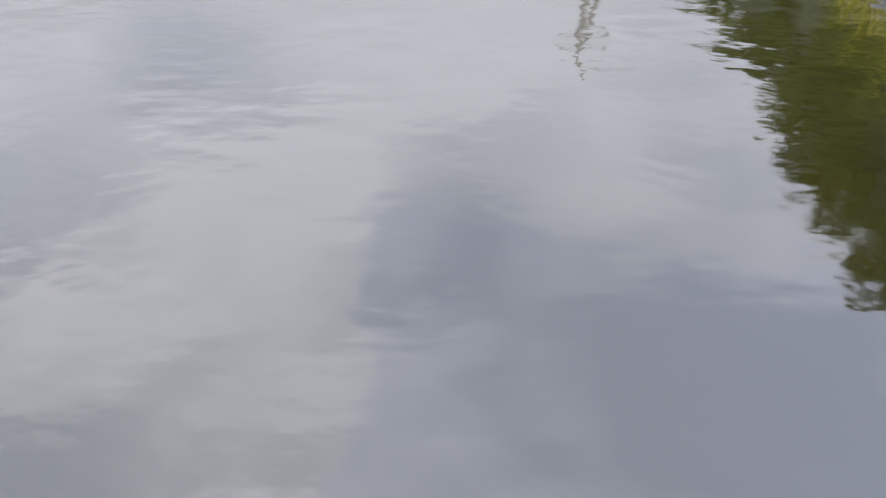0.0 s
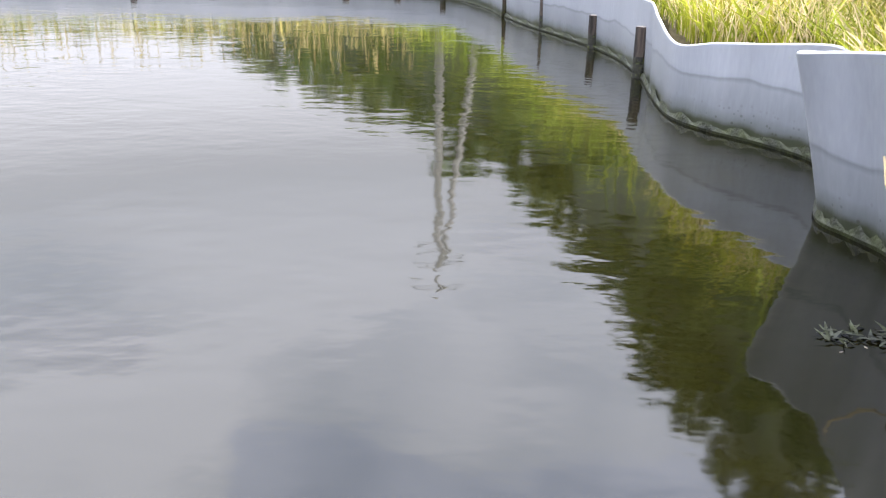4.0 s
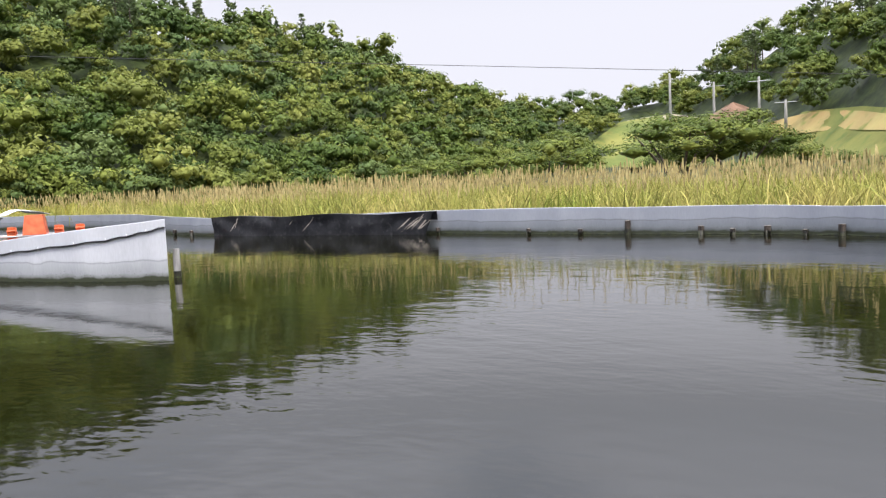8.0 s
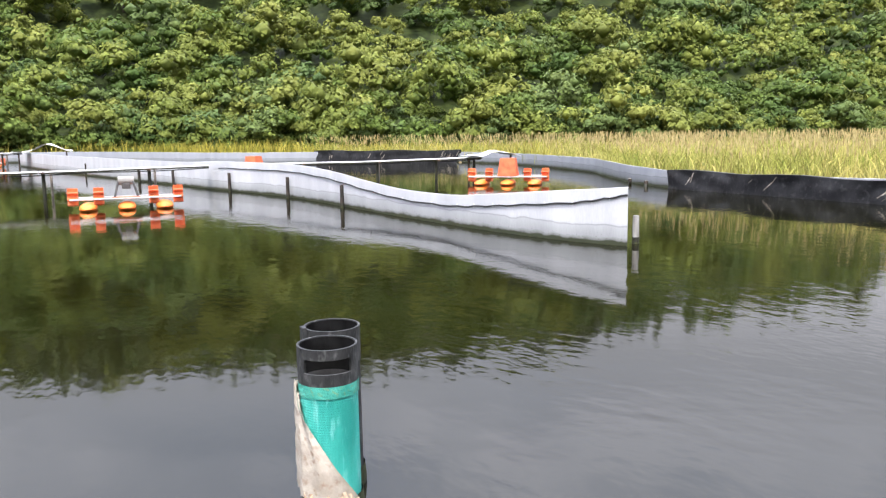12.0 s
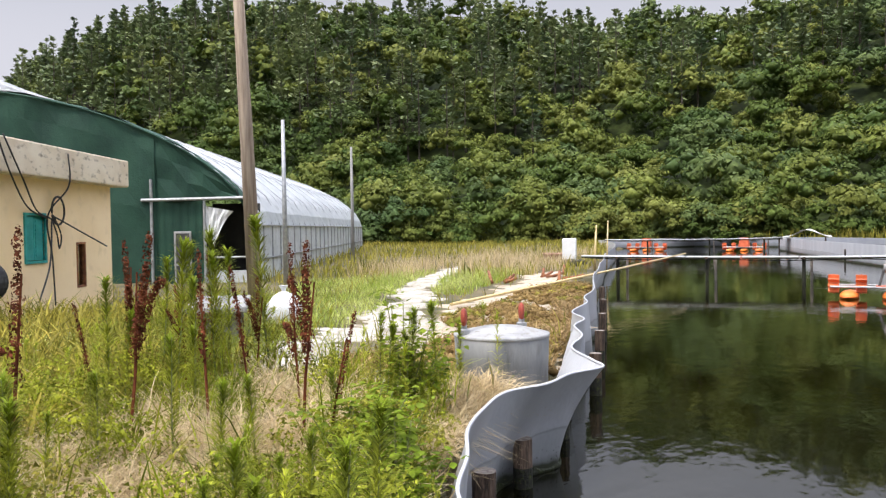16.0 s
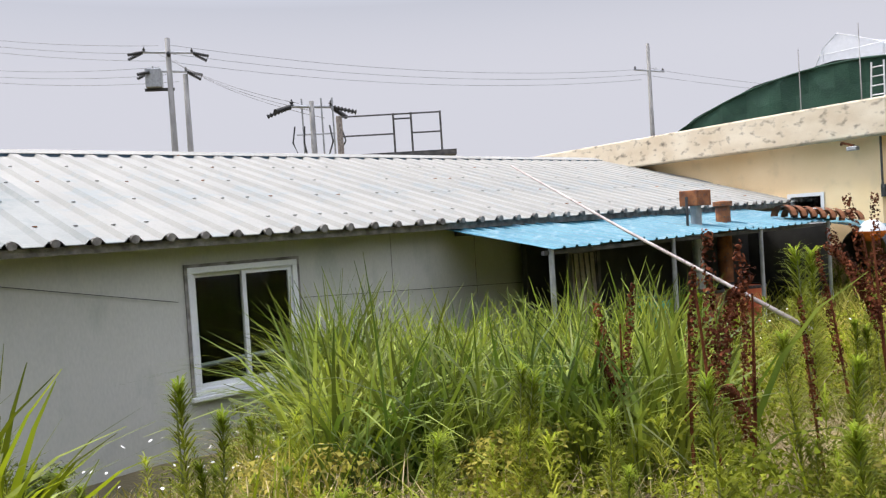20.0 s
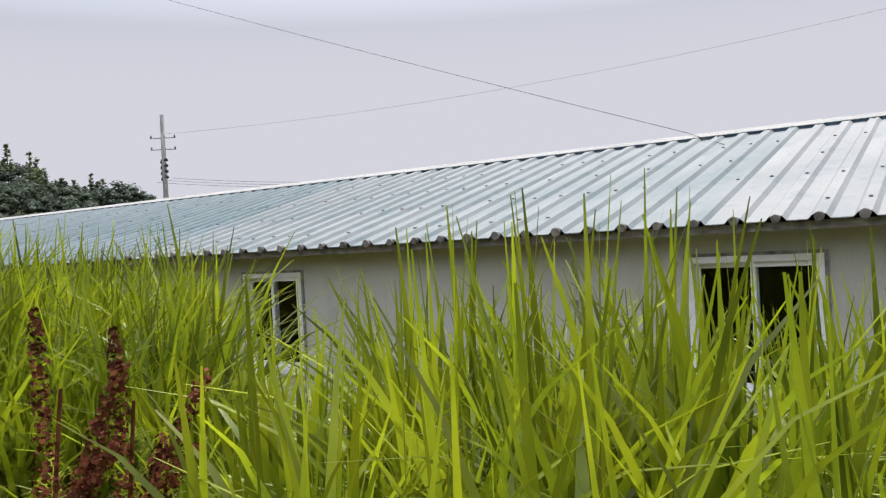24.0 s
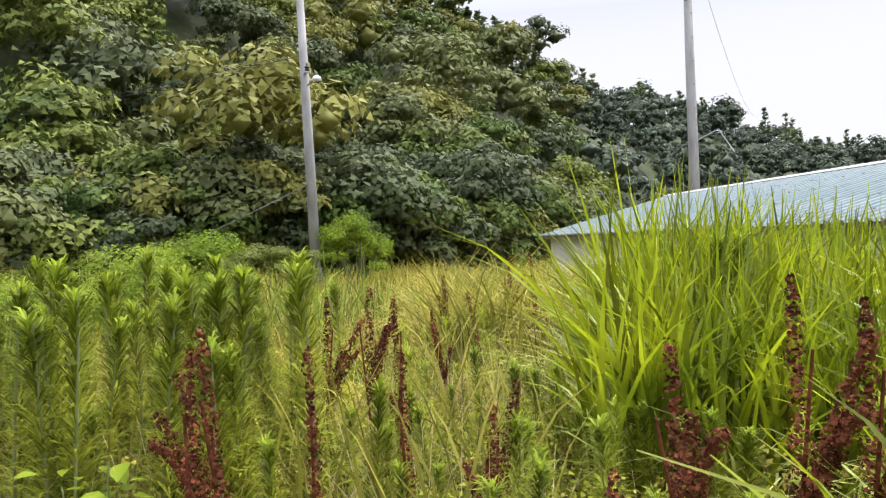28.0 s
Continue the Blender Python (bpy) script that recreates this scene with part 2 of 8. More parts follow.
SHEET = sheet_mat("pond_sheet", (0.315, 0.33, 0.362), (0.23, 0.245, 0.277), 0.12)
SHEET_PALE = sheet_mat("pale_pond_sheet", (0.53, 0.54, 0.565), (0.39, 0.40, 0.43))
ALGAE = mat("algae", (0.010, 0.012, 0.006), (0.030, 0.036, 0.010), 9, 0.6, 0.6, 40)
LOG = mat("weathered_log", (0.030, 0.021, 0.016), (0.17, 0.115, 0.080), 24, 0.9, 1.0, 60, stretch=(1, 1, 0.16), rand=0.25, c3=(0.05, 0.04, 0.033))
LOG_DARK = mat("dark_soaked_log", (0.016, 0.013, 0.011), (0.065, 0.050, 0.040), 24, 0.85, 1.0, 60, stretch=(1, 1, 0.16), rand=0.25)
LOG_WET = mat("wet_slimy_log", (0.010, 0.010, 0.008), (0.028, 0.028, 0.016), 8, 0.6, 0.8, 40, c3=(0.07, 0.085, 0.012))
LOG_END = mat("sawn_log_end", (0.16, 0.13, 0.11), (0.36, 0.32, 0.28), 22, 0.95, 0.5, 90, c3=(0.10, 0.08, 0.07))
BLACK_TARP = mat("black_tarpaulin", (0.010, 0.010, 0.012), (0.026, 0.026, 0.029), 2, 0.5, 0.6, 7, c3=(0.045, 0.045, 0.047), spec=0.25)
BLACK_PIPE = mat("black_plastic", (0.015, 0.015, 0.016), (0.05, 0.05, 0.052), 8, 0.55, 0.2, 50)
# blackest tone, stands for the shade inside the pipe collar
COLLAR_SHADE = mat("collar_inside_shade", (0.004, 0.004, 0.004), (0.010, 0.010, 0.010), 8, 0.9, 0.1, 50, spec=0.05)
GREY_PIPE = mat("scuffed_grey_plastic", (0.010, 0.010, 0.011), (0.032, 0.033, 0.034), 8, 0.5, 0.3, 50, c3=(0.085, 0.085, 0.085), stretch=(1, 1, 0.5))
TEAL_MESH = mat("teal_plastic_mesh", (0.02, 0.26, 0.22), (0.06, 0.46, 0.39), 3, 0.35, 0.5, 120, stretch=(3, 3, 0.6), c3=(0.16, 0.50, 0.46))
RAG = mat("dirty_white_rag", (0.30, 0.26, 0.215), (0.44, 0.395, 0.34), 7, 0.8, 0.25, 40, c3=(0.27, 0.20, 0.15))
RAG_BROWN = mat("muddy_rag", (0.16, 0.10, 0.06), (0.42, 0.33, 0.24), 20, 0.9, 0.5, 60)
ALGAE_BAND = mat("algae_on_mesh", (0.03, 0.24, 0.19), (0.07, 0.36, 0.29), 14, 0.4, 0.4, 80, c3=(0.15, 0.26, 0.14))
ORANGE = mat("orange_plastic", (0.72, 0.16, 0.02), (0.85, 0.25, 0.04), 4, 0.45, 0.1, 50, rand=0.15)
WHEEL_RED = mat("sun_faded_orange_red", (0.52, 0.10, 0.035), (0.66, 0.18, 0.06), 4, 0.55, 0.1, 50, rand=0.15)
ORANGE_RED = mat("faded_red_plastic", (0.48, 0.09, 0.035), (0.60, 0.15, 0.06), 4, 0.55, 0.1, 50)
RED_VALVE = mat("dull_red_plastic", (0.24, 0.035, 0.02), (0.36, 0.07, 0.04), 6, 0.6, 0.2, 50, c3=(0.16, 0.06, 0.04))
STEEL = mat("galvanised_steel", (0.30, 0.31, 0.32), (0.45, 0.46, 0.47), 9, 0.45, 0.1, 80, metallic=0.5)
DARK_STEEL = mat("dark_painted_steel", (0.03, 0.03, 0.032), (0.09, 0.085, 0.08), 7, 0.55, 0.1, 60)
RUST = mat("rusted_steel", (0.16, 0.055, 0.025), (0.34, 0.13, 0.05), 8, 0.85, 0.4, 60, c3=(0.10, 0.08, 0.07))
CONCRETE = mat("pole_concrete", (0.20, 0.196, 0.187), (0.31, 0.30, 0.285), 3, 0.85, 0.25, 50, stretch=(1, 1, 0.3))
WOOD_POLE = mat("grey_wooden_pole", (0.20, 0.15, 0.11), (0.36, 0.29, 0.22), 5, 0.9, 0.5, 40, stretch=(3, 3, 0.2))
BAMBOO = mat("bamboo", (0.55, 0.40, 0.18), (0.70, 0.56, 0.30), 5, 0.6, 0.2, 40)
DECK = mat("pale_walkway_panel", (0.60, 0.60, 0.60), (0.78, 0.78, 0.78), 3, 0.6, 0.15, 40)
CREAM = mat("cream_render", (0.80, 0.60, 0.34), (0.87, 0.68, 0.42), 0.9, 0.85, 0.15, 70, c3=(0.74, 0.57, 0.34))
CORNICE = mat("stained_cream_concrete", (0.60, 0.50, 0.36), (0.72, 0.64, 0.50), 1.4, 0.9, 0.3, 60, c3=(0.20, 0.17, 0.13), stretch=(1, 1, 1.8))
WHITE_WALL = mat("pale_panel_wall", (0.43, 0.43, 0.385), (0.50, 0.497, 0.45), 0.7, 0.65, 0.06, 60, stretch=(1, 1, 0.35), c3=(0.37, 0.38, 0.34), spec=0.2)
WHITE_ROOF = mat("white_sheet_roof", (0.285, 0.283, 0.262), (0.345, 0.338, 0.312), 0.8, 0.75, 0.06, 40, c3=(0.26, 0.285, 0.285), spec=0.12)
ROOF_MID = mat("bluish_white_sheet_roof", (0.19, 0.215, 0.21), (0.26, 0.275, 0.265), 0.8, 0.75, 0.06, 40, c3=(0.165, 0.205, 0.205), spec=0.12)
ROOF_PALE = mat("pale_sheet_roof", (0.245, 0.255, 0.243), (0.315, 0.32, 0.302), 0.8, 0.75, 0.06, 40, c3=(0.215, 0.24, 0.235), spec=0.12)
ROOF_TEAL = mat("faded_teal_sheet_roof", (0.135, 0.175, 0.178), (0.20, 0.235, 0.235), 0.8, 0.75, 0.06, 40, c3=(0.11, 0.16, 0.165), spec=0.12)
SCREW = mat("dull_screw_cap", (0.17, 0.165, 0.155), (0.26, 0.25, 0.235), 9, 0.7, 0.1, 50)
BLUE_EDGE = mat("blue_grey_ridge_strip", (0.05, 0.10, 0.16), (0.10, 0.16, 0.22), 3, 0.6, 0.1, 40)
EDGE_DIRT = mat("weathered_eave_edge", (0.10, 0.09, 0.08), (0.30, 0.28, 0.26), 9, 0.8, 0.3, 50)
BLUE_ROOF = mat("blue_sheet_roof", (0.045, 0.19, 0.265), (0.09, 0.26, 0.33), 2, 0.5, 0.06, 40, c3=(0.20, 0.33, 0.40))
WHITE_FRAME = mat("white_window_plastic", (0.68, 0.69, 0.69), (0.76, 0.77, 0.77), 4, 0.4, 0.05, 60)
# near-black: the shade of rooms and shed is put into the colour
INSIDE_SHADE = mat("dark_room", (0.02, 0.02, 0.02), (0.05, 0.048, 0.045), 1.5, 0.9, 0.1, 20)
TEAL_PAINT = mat("teal_painted_shutter", (0.02, 0.24, 0.22), (0.04, 0.34, 0.31), 4, 0.5, 0.1, 50)
NET = mat("dark_green_shade_net", (0.007, 0.038, 0.024), (0.016, 0.062, 0.038), 1.2, 0.75, 0.6, 18)
FILM = mat("milky_greenhouse_film", (0.46, 0.485, 0.495), (0.58, 0.60, 0.61), 0.9, 0.4, 0.5, 6, c3=(0.30, 0.32, 0.32))
THIN_FILM = mat("thin_milky_film", (0.62, 0.63, 0.65), (0.72, 0.73, 0.75), 0.9, 0.5, 0.3, 6)
THIN_FILM.node_tree.nodes["Principled BSDF"].inputs["Alpha"].default_value = 0.42
CABLE = mat("black_cable", (0.015, 0.015, 0.016), (0.03, 0.03, 0.03), 9, 0.6, 0, 30)
TANK = mat("grey_resin_tank", (0.085, 0.09, 0.09), (0.165, 0.168, 0.165), 3, 0.5, 0.15, 40, c3=(0.10, 0.10, 0.095), stretch=(1, 1, 0.3))
TANK_LID = mat("pale_resin_lid", (0.26, 0.26, 0.26), (0.37, 0.37, 0.36), 4, 0.55, 0.2, 40, c3=(0.20, 0.185, 0.16))
FLOWER = mat("white_petals", (0.75, 0.74, 0.70), (0.82, 0.81, 0.78), 9, 0.7, 0, 30)
SCUFFED = mat("scuffed_pinkish_plastic", (0.36, 0.30, 0.28), (0.52, 0.46, 0.43), 6, 0.6, 0.2, 50, c3=(0.22, 0.16, 0.13))
SACK = mat("white_woven_sack", (0.62, 0.63, 0.63), (0.76, 0.77, 0.77), 4, 0.7, 0.4, 70)
BRICK = mat("red_plastic_crate", (0.20, 0.095, 0.05), (0.29, 0.14, 0.08), 4, 0.6, 0.1, 50)

WOODS = leafy("hill_leaves", (0.068, 0.102, 0.019), (0.150, 0.176, 0.036), 0.11, 0.24, 0.15, thr=(0.41, 0.59), c3=(0.066, 0.115, 0.030), speck=2.6)
WOODS_OLIVE = leafy("hill_leaves_olive", (0.104, 0.130, 0.026), (0.176, 0.192, 0.044), 0.13, 0.22, 0.15)
WOODS_DEEP = leafy("hill_leaves_deep", (0.044, 0.076, 0.017), (0.090, 0.126, 0.026), 0.13, 0.22, 0.12)
WOODS_BLUE = leafy("hill_leaves_bluish", (0.055, 0.092, 0.028), (0.112, 0.148, 0.044), 0.13, 0.22, 0.12)
EAST_LEAVES = leafy("slope_leaves", (0.085, 0.100, 0.034), (0.150, 0.165, 0.058), 0.13, 0.22, 0.13)
EAST_GOLD = leafy("slope_leaves_golden", (0.130, 0.135, 0.030), (0.21, 0.205, 0.048), 0.13, 0.22, 0.15)
EAST_DEEP = leafy("slope_leaves_deep", (0.050, 0.066, 0.030), (0.095, 0.112, 0.048), 0.13, 0.22, 0.12)
WOODS_DARK = leafy("pine_needles", (0.120, 0.160, 0.072), (0.215, 0.250, 0.112), 0.15, 0.3, 0.15)
PINE_DIM = leafy("dim_pine_needles", (0.080, 0.115, 0.058), (0.150, 0.185, 0.088), 0.15, 0.3, 0.15)
CATTAIL = leafy("cattail_leaves", (0.18, 0.215, 0.040), (0.43, 0.37, 0.125), 0.5, 0.5, 0.35)
REED = leafy("green_reeds", (0.085, 0.135, 0.014), (0.29, 0.33, 0.055), 0.9, 0.55, 0.35)
CAT_HEAD = mat("cattail_heads", (0.24, 0.18, 0.07), (0.44, 0.37, 0.17), 5, 0.9, 0.2, 30)
GRASS = leafy("fresh_tall_grass", (0.085, 0.130, 0.006), (0.32, 0.36, 0.013), 2.2, 0.6, 0.45, 0.45, thr=(0.30, 0.70), spec=0.35)
# greyer, bluer leaf colour paints the haze of distance
WOODS_HAZE = leafy("far_haze_leaves", (0.046, 0.066, 0.046), (0.085, 0.108, 0.066), 0.10, 0.35, 0.15, speck=2.6)
RANK = leafy("rank_dark_grass", (0.075, 0.130, 0.012), (0.29, 0.33, 0.040), 1.4, 0.6, 0.3, 0.5, spec=0.4)
GRASS_PALE = leafy("pale_arching_grass", (0.24, 0.32, 0.03), (0.52, 0.54, 0.18), 1.2, 0.45, 0.35, 0.45, spec=0.35)
GRASS_MIX = leafy("bank_grass", (0.13, 0.145, 0.016), (0.42, 0.355, 0.075), 0.8, 0.55, 0.35)
SCRUB = leafy("dry_brown_scrub", (0.26, 0.17, 0.075), (0.44, 0.32, 0.16), 1.5, 0.4, 0.3)
STRAW = leafy("dry_grass", (0.46, 0.35, 0.19), (0.66, 0.54, 0.34), 2, 0.3, 0.3)
WEED = leafy("horseweed_leaves", (0.150, 0.185, 0.016), (0.35, 0.365, 0.036), 1.5, 0.5, 0.35)
WEED_TIP = leafy("horseweed_tips", (0.21, 0.28, 0.020), (0.37, 0.43, 0.036), 1.5, 0.3, 0.4)
STEM = mat("green_stem", (0.12, 0.16, 0.05), (0.24, 0.24, 0.10), 6, 0.7, 0.1, 40)
DOCK_SEED = mat("dark_red_dock_seed", (0.058, 0.018, 0.010), (0.185, 0.058, 0.027), 14, 0.9, 0.3, 60, island=0.45, spec=0.08)
VINE = leafy("vine_leaves", (0.12, 0.19, 0.014), (0.27, 0.33, 0.028), 0.6, 0.4, 0.4)
DRY_FIELD = mat("dry_orange_field", (0.30, 0.18, 0.07), (0.34, 0.28, 0.10), 0.12, 0.95, 0.6, 2.0, c3=(0.14, 0.18, 0.03))
MEADOW = mat("valley_meadow", (0.085, 0.11, 0.018), (0.18, 0.175, 0.038), 0.10, 0.95, 0.8, 2.0, c3=(0.07, 0.11, 0.018))
BARK = mat("bark", (0.05, 0.04, 0.03), (0.12, 0.10, 0.08), 5, 0.95, 0.6, 30)


PALE_POST = mat("grey_weathered_post", (0.18, 0.17, 0.16), (0.36, 0.35, 0.34), 6, 0.9, 0.5, 40, stretch=(1, 1, 0.25))


def water_mat():
    m, n, l, b = nodes_of("pond_water")
    b.inputs["Base Color"].default_value = (0.0052, 0.0048, 0.0010, 1)
    b.inputs["Roughness"].default_value = 0.05
    b.inputs["IOR"].default_value = 1.5
    co, mp = n.new("ShaderNodeTexCoord"), n.new("ShaderNodeMapping")
    mp.inputs["Rotation"].default_value = (0, 0, 0.6)
    mp.inputs["Scale"].default_value = (1.0, 1.7, 1.0)
    l.new(co.outputs["Object"], mp.inputs["Vector"])

    def waves(scale, detail):
        t = n.new("ShaderNodeTexNoise")
        t.inputs["Scale"].default_value, t.inputs["Detail"].default_value = scale, detail
        l.new(mp.outputs["Vector"], t.inputs["Vector"])
        return t.outputs["Fac"]

    def calc(op, a, c):
        t = n.new("ShaderNodeMath")
        t.operation = op
        for k, s in enumerate((a, c)):
            if type(s) is float:
                t.inputs[k].default_value = s
            else:
                l.new(s, t.inputs[k])
        return t.outputs[0]

    ripple = calc("ADD", waves(2.2, 2.0), calc("MULTIPLY", waves(6.5, 2.0), 0.28))
    gust = n.new("ShaderNodeMapRange")
    for k, v in enumerate((0.40, 0.62, 0.25, 1.0)):
        gust.inputs[1 + k].default_value = v
    l.new(waves(0.23, 2.0), gust.inputs[0])
    bp = n.new("ShaderNodeBump")
    bp.inputs["Strength"].default_value, bp.inputs["Distance"].default_value = 0.42, 0.016
    l.new(calc("MULTIPLY", ripple, gust.outputs[0]), bp.inputs["Height"])
    l.new(bp.outputs["Normal"], b.inputs["Normal"])
    return m


def ground_mat():
    m = mat("bank_soil", (0.07, 0.065, 0.030), (0.17, 0.135, 0.075), 0.6, 0.95, 0.8, 30, c3=(0.05, 0.06, 0.02))
    return m


def pane_mat():
    m, n, l, b = nodes_of("window_glass")
    b.inputs["Base Color"].default_value = (0.8, 0.85, 0.85, 1)
    b.inputs["Roughness"].default_value, b.inputs["IOR"].default_value = 0.03, 1.3
    b.inputs["Transmission Weight"].default_value = 1.0
    return m


WATER, SOIL, GLASS = water_mat(), ground_mat(), pane_mat()
SAND = mat("pale_shell_sand", (0.34, 0.28, 0.20), (0.47, 0.41, 0.32), 2.5, 0.95, 0.7, 40, c3=(0.26, 0.20, 0.12))
SHELL = mat("crushed_shell", (0.30, 0.27, 0.215), (0.50, 0.475, 0.42), 2.2, 0.95, 0.8, 30, c3=(0.17, 0.15, 0.075))
DRYWEED = leafy("brown_saltwort", (0.19, 0.12, 0.045), (0.33, 0.23, 0.09), 1.5, 0.35, 0.25)


# ---- building helpers ----
class Mesh:
    """Collects vertices and faces, then links them as one mesh object."""

    def __init__(self):
        self.v, self.f = [], []

    def add(self, v, f):
        k = len(self.v)
        self.v += [tuple(p) for p in v]
        self.f += [tuple(i + k for i in q) for q in f]
        return self

    def box(self, lo, hi, turn=None, bevel=0.0):
        (x0, y0, z0), (x1, y1, z1) = lo, hi
        if bevel:
            bm = bmesh.new()
            bmesh.ops.create_cube(bm, size=1)
            for p in bm.verts:
                p.co = Vector((x0 + (p.co.x + 0.5) * (x1 - x0), y0 + (p.co.y + 0.5) * (y1 - y0), z0 + (p.co.z + 0.5) * (z1 - z0)))
            bmesh.ops.bevel(bm, geom=bm.edges[:], offset=bevel, segments=2, affect="EDGES", profile=0.5)
            bm.verts.index_update()
            v, f = [p.co.copy() for p in bm.verts], [[q.index for q in g.verts] for g in bm.faces]
            bm.free()
        else:
            v = [Vector((x, y, z)) for x in (x0, x1) for y in (y0, y1) for z in (z0, z1)]
            f = [(0, 1, 3, 2), (4, 6, 7, 5), (0, 4, 5, 1), (2, 3, 7, 6), (0, 2, 6, 4), (1, 5, 7, 3)]
        return self.add([turn @ p for p in v] if turn else v, f)

    def tube(self, path, radii, n=8, caps=True):
        path = [Vector(p) for p in path]
        radii = radii if hasattr(radii, "__len__") else [radii] * len(path)
        rings = []
        for i, p in enumerate(path):
            d = (path[min(i + 1, len(path) - 1)] - path[max(i - 1, 0)]).normalized()
            s = d.cross(Vector((0, 0, 1)) if abs(d.z) < 0.95 else Vector((1, 0, 0))).normalized()
            u = s.cross(d)
            rings.append([p + (s * math.cos(2 * math.pi * k / n) + u * math.sin(2 * math.pi * k / n)) * radii[i] for k in range(n)])
        v = [q for r in rings for q in r]
        f = [(i * n + k, i * n + (k + 1) % n, (i + 1) * n + (k + 1) % n, (i + 1) * n + k) for i in range(len(path) - 1) for k in range(n)]
        if caps:
            f += [tuple(range(n - 1, -1, -1)), tuple(range((len(path) - 1) * n, len(path) * n))]
        return self.add(v, f)

    def lathe(self, profile, centre=(0, 0, 0), n=24, squash=1.0):
        c = Vector(centre)
        v = [c + Vector((r * math.cos(2 * math.pi * k / n), squash * r * math.sin(2 * math.pi * k / n), z)) for r, z in profile for k in range(n)]
        f = [(i * n + k, i * n + (k + 1) % n, (i + 1) * n + (k + 1) % n, (i + 1) * n + k) for i in range(len(profile) - 1) for k in range(n)]
        return self.add(v, f)

    def grid(self, rows):
        w = len(rows[0])
        v = [p for r in rows for p in r]
        f = [(i * w + k, i * w + k + 1, (i + 1) * w + k + 1, (i + 1) * w + k) for i in range(len(rows) - 1) for k in range(w - 1)]
        return self.add(v, f)

    def solid_grid(self, rows, offset):
        """A sheet with thickness: rows of points, and the vector to its back."""
        o = Vector(offset)
        back = [[Vector(p) + o for p in r] for r in rows]
        self.grid(rows)
        self.grid([list(reversed(r)) for r in back])
        for a, b in ((rows[0], back[0]), (back[-1], rows[-1])):
            self.grid([b, a])
        self.grid([[r[0] for r in rows], [r[0] for r in back]])
        self.grid([[r[-1] for r in back], [r[-1] for r in rows]])
        return self

    def link(self, name, material, parent=None, smooth=False, label=""):
        me = bpy.data.meshes.new(name)
        me.from_pydata(self.v, [], self.f)
        me.materials.append(material)
        if smooth:
            me.shade_smooth()
        ob = new(name, me)
        if parent:
            ob.parent = parent
        if label:
            ob["label"] = label
        return ob


def part(name, mesh, material, parent, label="", smooth=False):
    return mesh.link(name, material, parent, smooth, label)


def thing(name, label, category, at=(0, 0, 0), rz=0.0, group="", kind=""):
    ob = new(name)
    ob.matrix_basis = pose(*at, 0, 0, rz)
    return tagged(ob, label, category, group, kind)


def big_mesh(name, v, f, material, smooth=False):
    """A large mesh from arrays of vertices and of faces with equal corners."""
    v, f = np.asarray(v, np.float32), np.asarray(f, np.int32)
    me = bpy.data.meshes.new(name)
    me.vertices.add(len(v))
    me.vertices.foreach_set("co", v.ravel())
    me.loops.add(f.size)
    me.loops.foreach_set("vertex_index", f.ravel())
    me.polygons.add(len(f))
    me.polygons.foreach_set("loop_start", np.arange(0, f.size, f.shape[1], dtype=np.int32))
    me.update(calc_edges=True)
    me.materials.append(material)
    if smooth:
        me.shade_smooth()
    return new(name, me)


def blade_arrays(rng, base, height, width, lean, segs=3, droop=0.6, tip=0.12):
    """Curved tapering blades: arrays of vertices and faces."""
    n = len(base)
    yaw = rng.uniform(0, 2 * np.pi, n)
    side = np.stack([np.cos(yaw), np.sin(yaw), 0 * yaw], 1)
    toward = rng.uniform(0, 2 * np.pi, n)
    out = np.stack([np.cos(toward), np.sin(toward), 0 * toward], 1)
    v = []
    for k in range(segs + 1):
        s = k / segs
        w = width * min(1.0, (1 - s) * 1.9 + tip) * (0.62 + 0.38 * min(1.0, s * 3))
        c = base + out * (lean * height * s ** 2)[:, None]
        c = c + np.array([0, 0, 1.0]) * (height * (s - droop * lean * s ** 3 * 0.6))[:, None]
        v += [c - side * w[:, None] / 2, c + side * w[:, None] / 2]
    v = np.stack(v, 1)
    m = 2 * (segs + 1)
    q = np.array([[2 * k, 2 * k + 1, 2 * k + 3, 2 * k + 2] for k in range(segs)])
    f = (np.arange(n)[:, None, None] * m + q[None]).reshape(-1, 4)
    return v.reshape(-1, 3), f


def spline(points, per=8):
    """A Catmull-Rom curve through points of any dimension."""
    p = np.array(points, float)
    p = np.vstack([2 * p[0] - p[1], p, 2 * p[-1] - p[-2]])
    out = []
    for i in range(1, len(p) - 2):
        for k in range(per):
            t = k / per
            a, b, c, d = p[i - 1], p[i], p[i + 1], p[i + 2]
            out.append(0.5 * (2 * b + (c - a) * t + (2 * a - 5 * b + 4 * c - d) * t * t + (3 * b - a - 3 * c + d) * t ** 3))
    out.append(p[-2])
    return np.array(out)


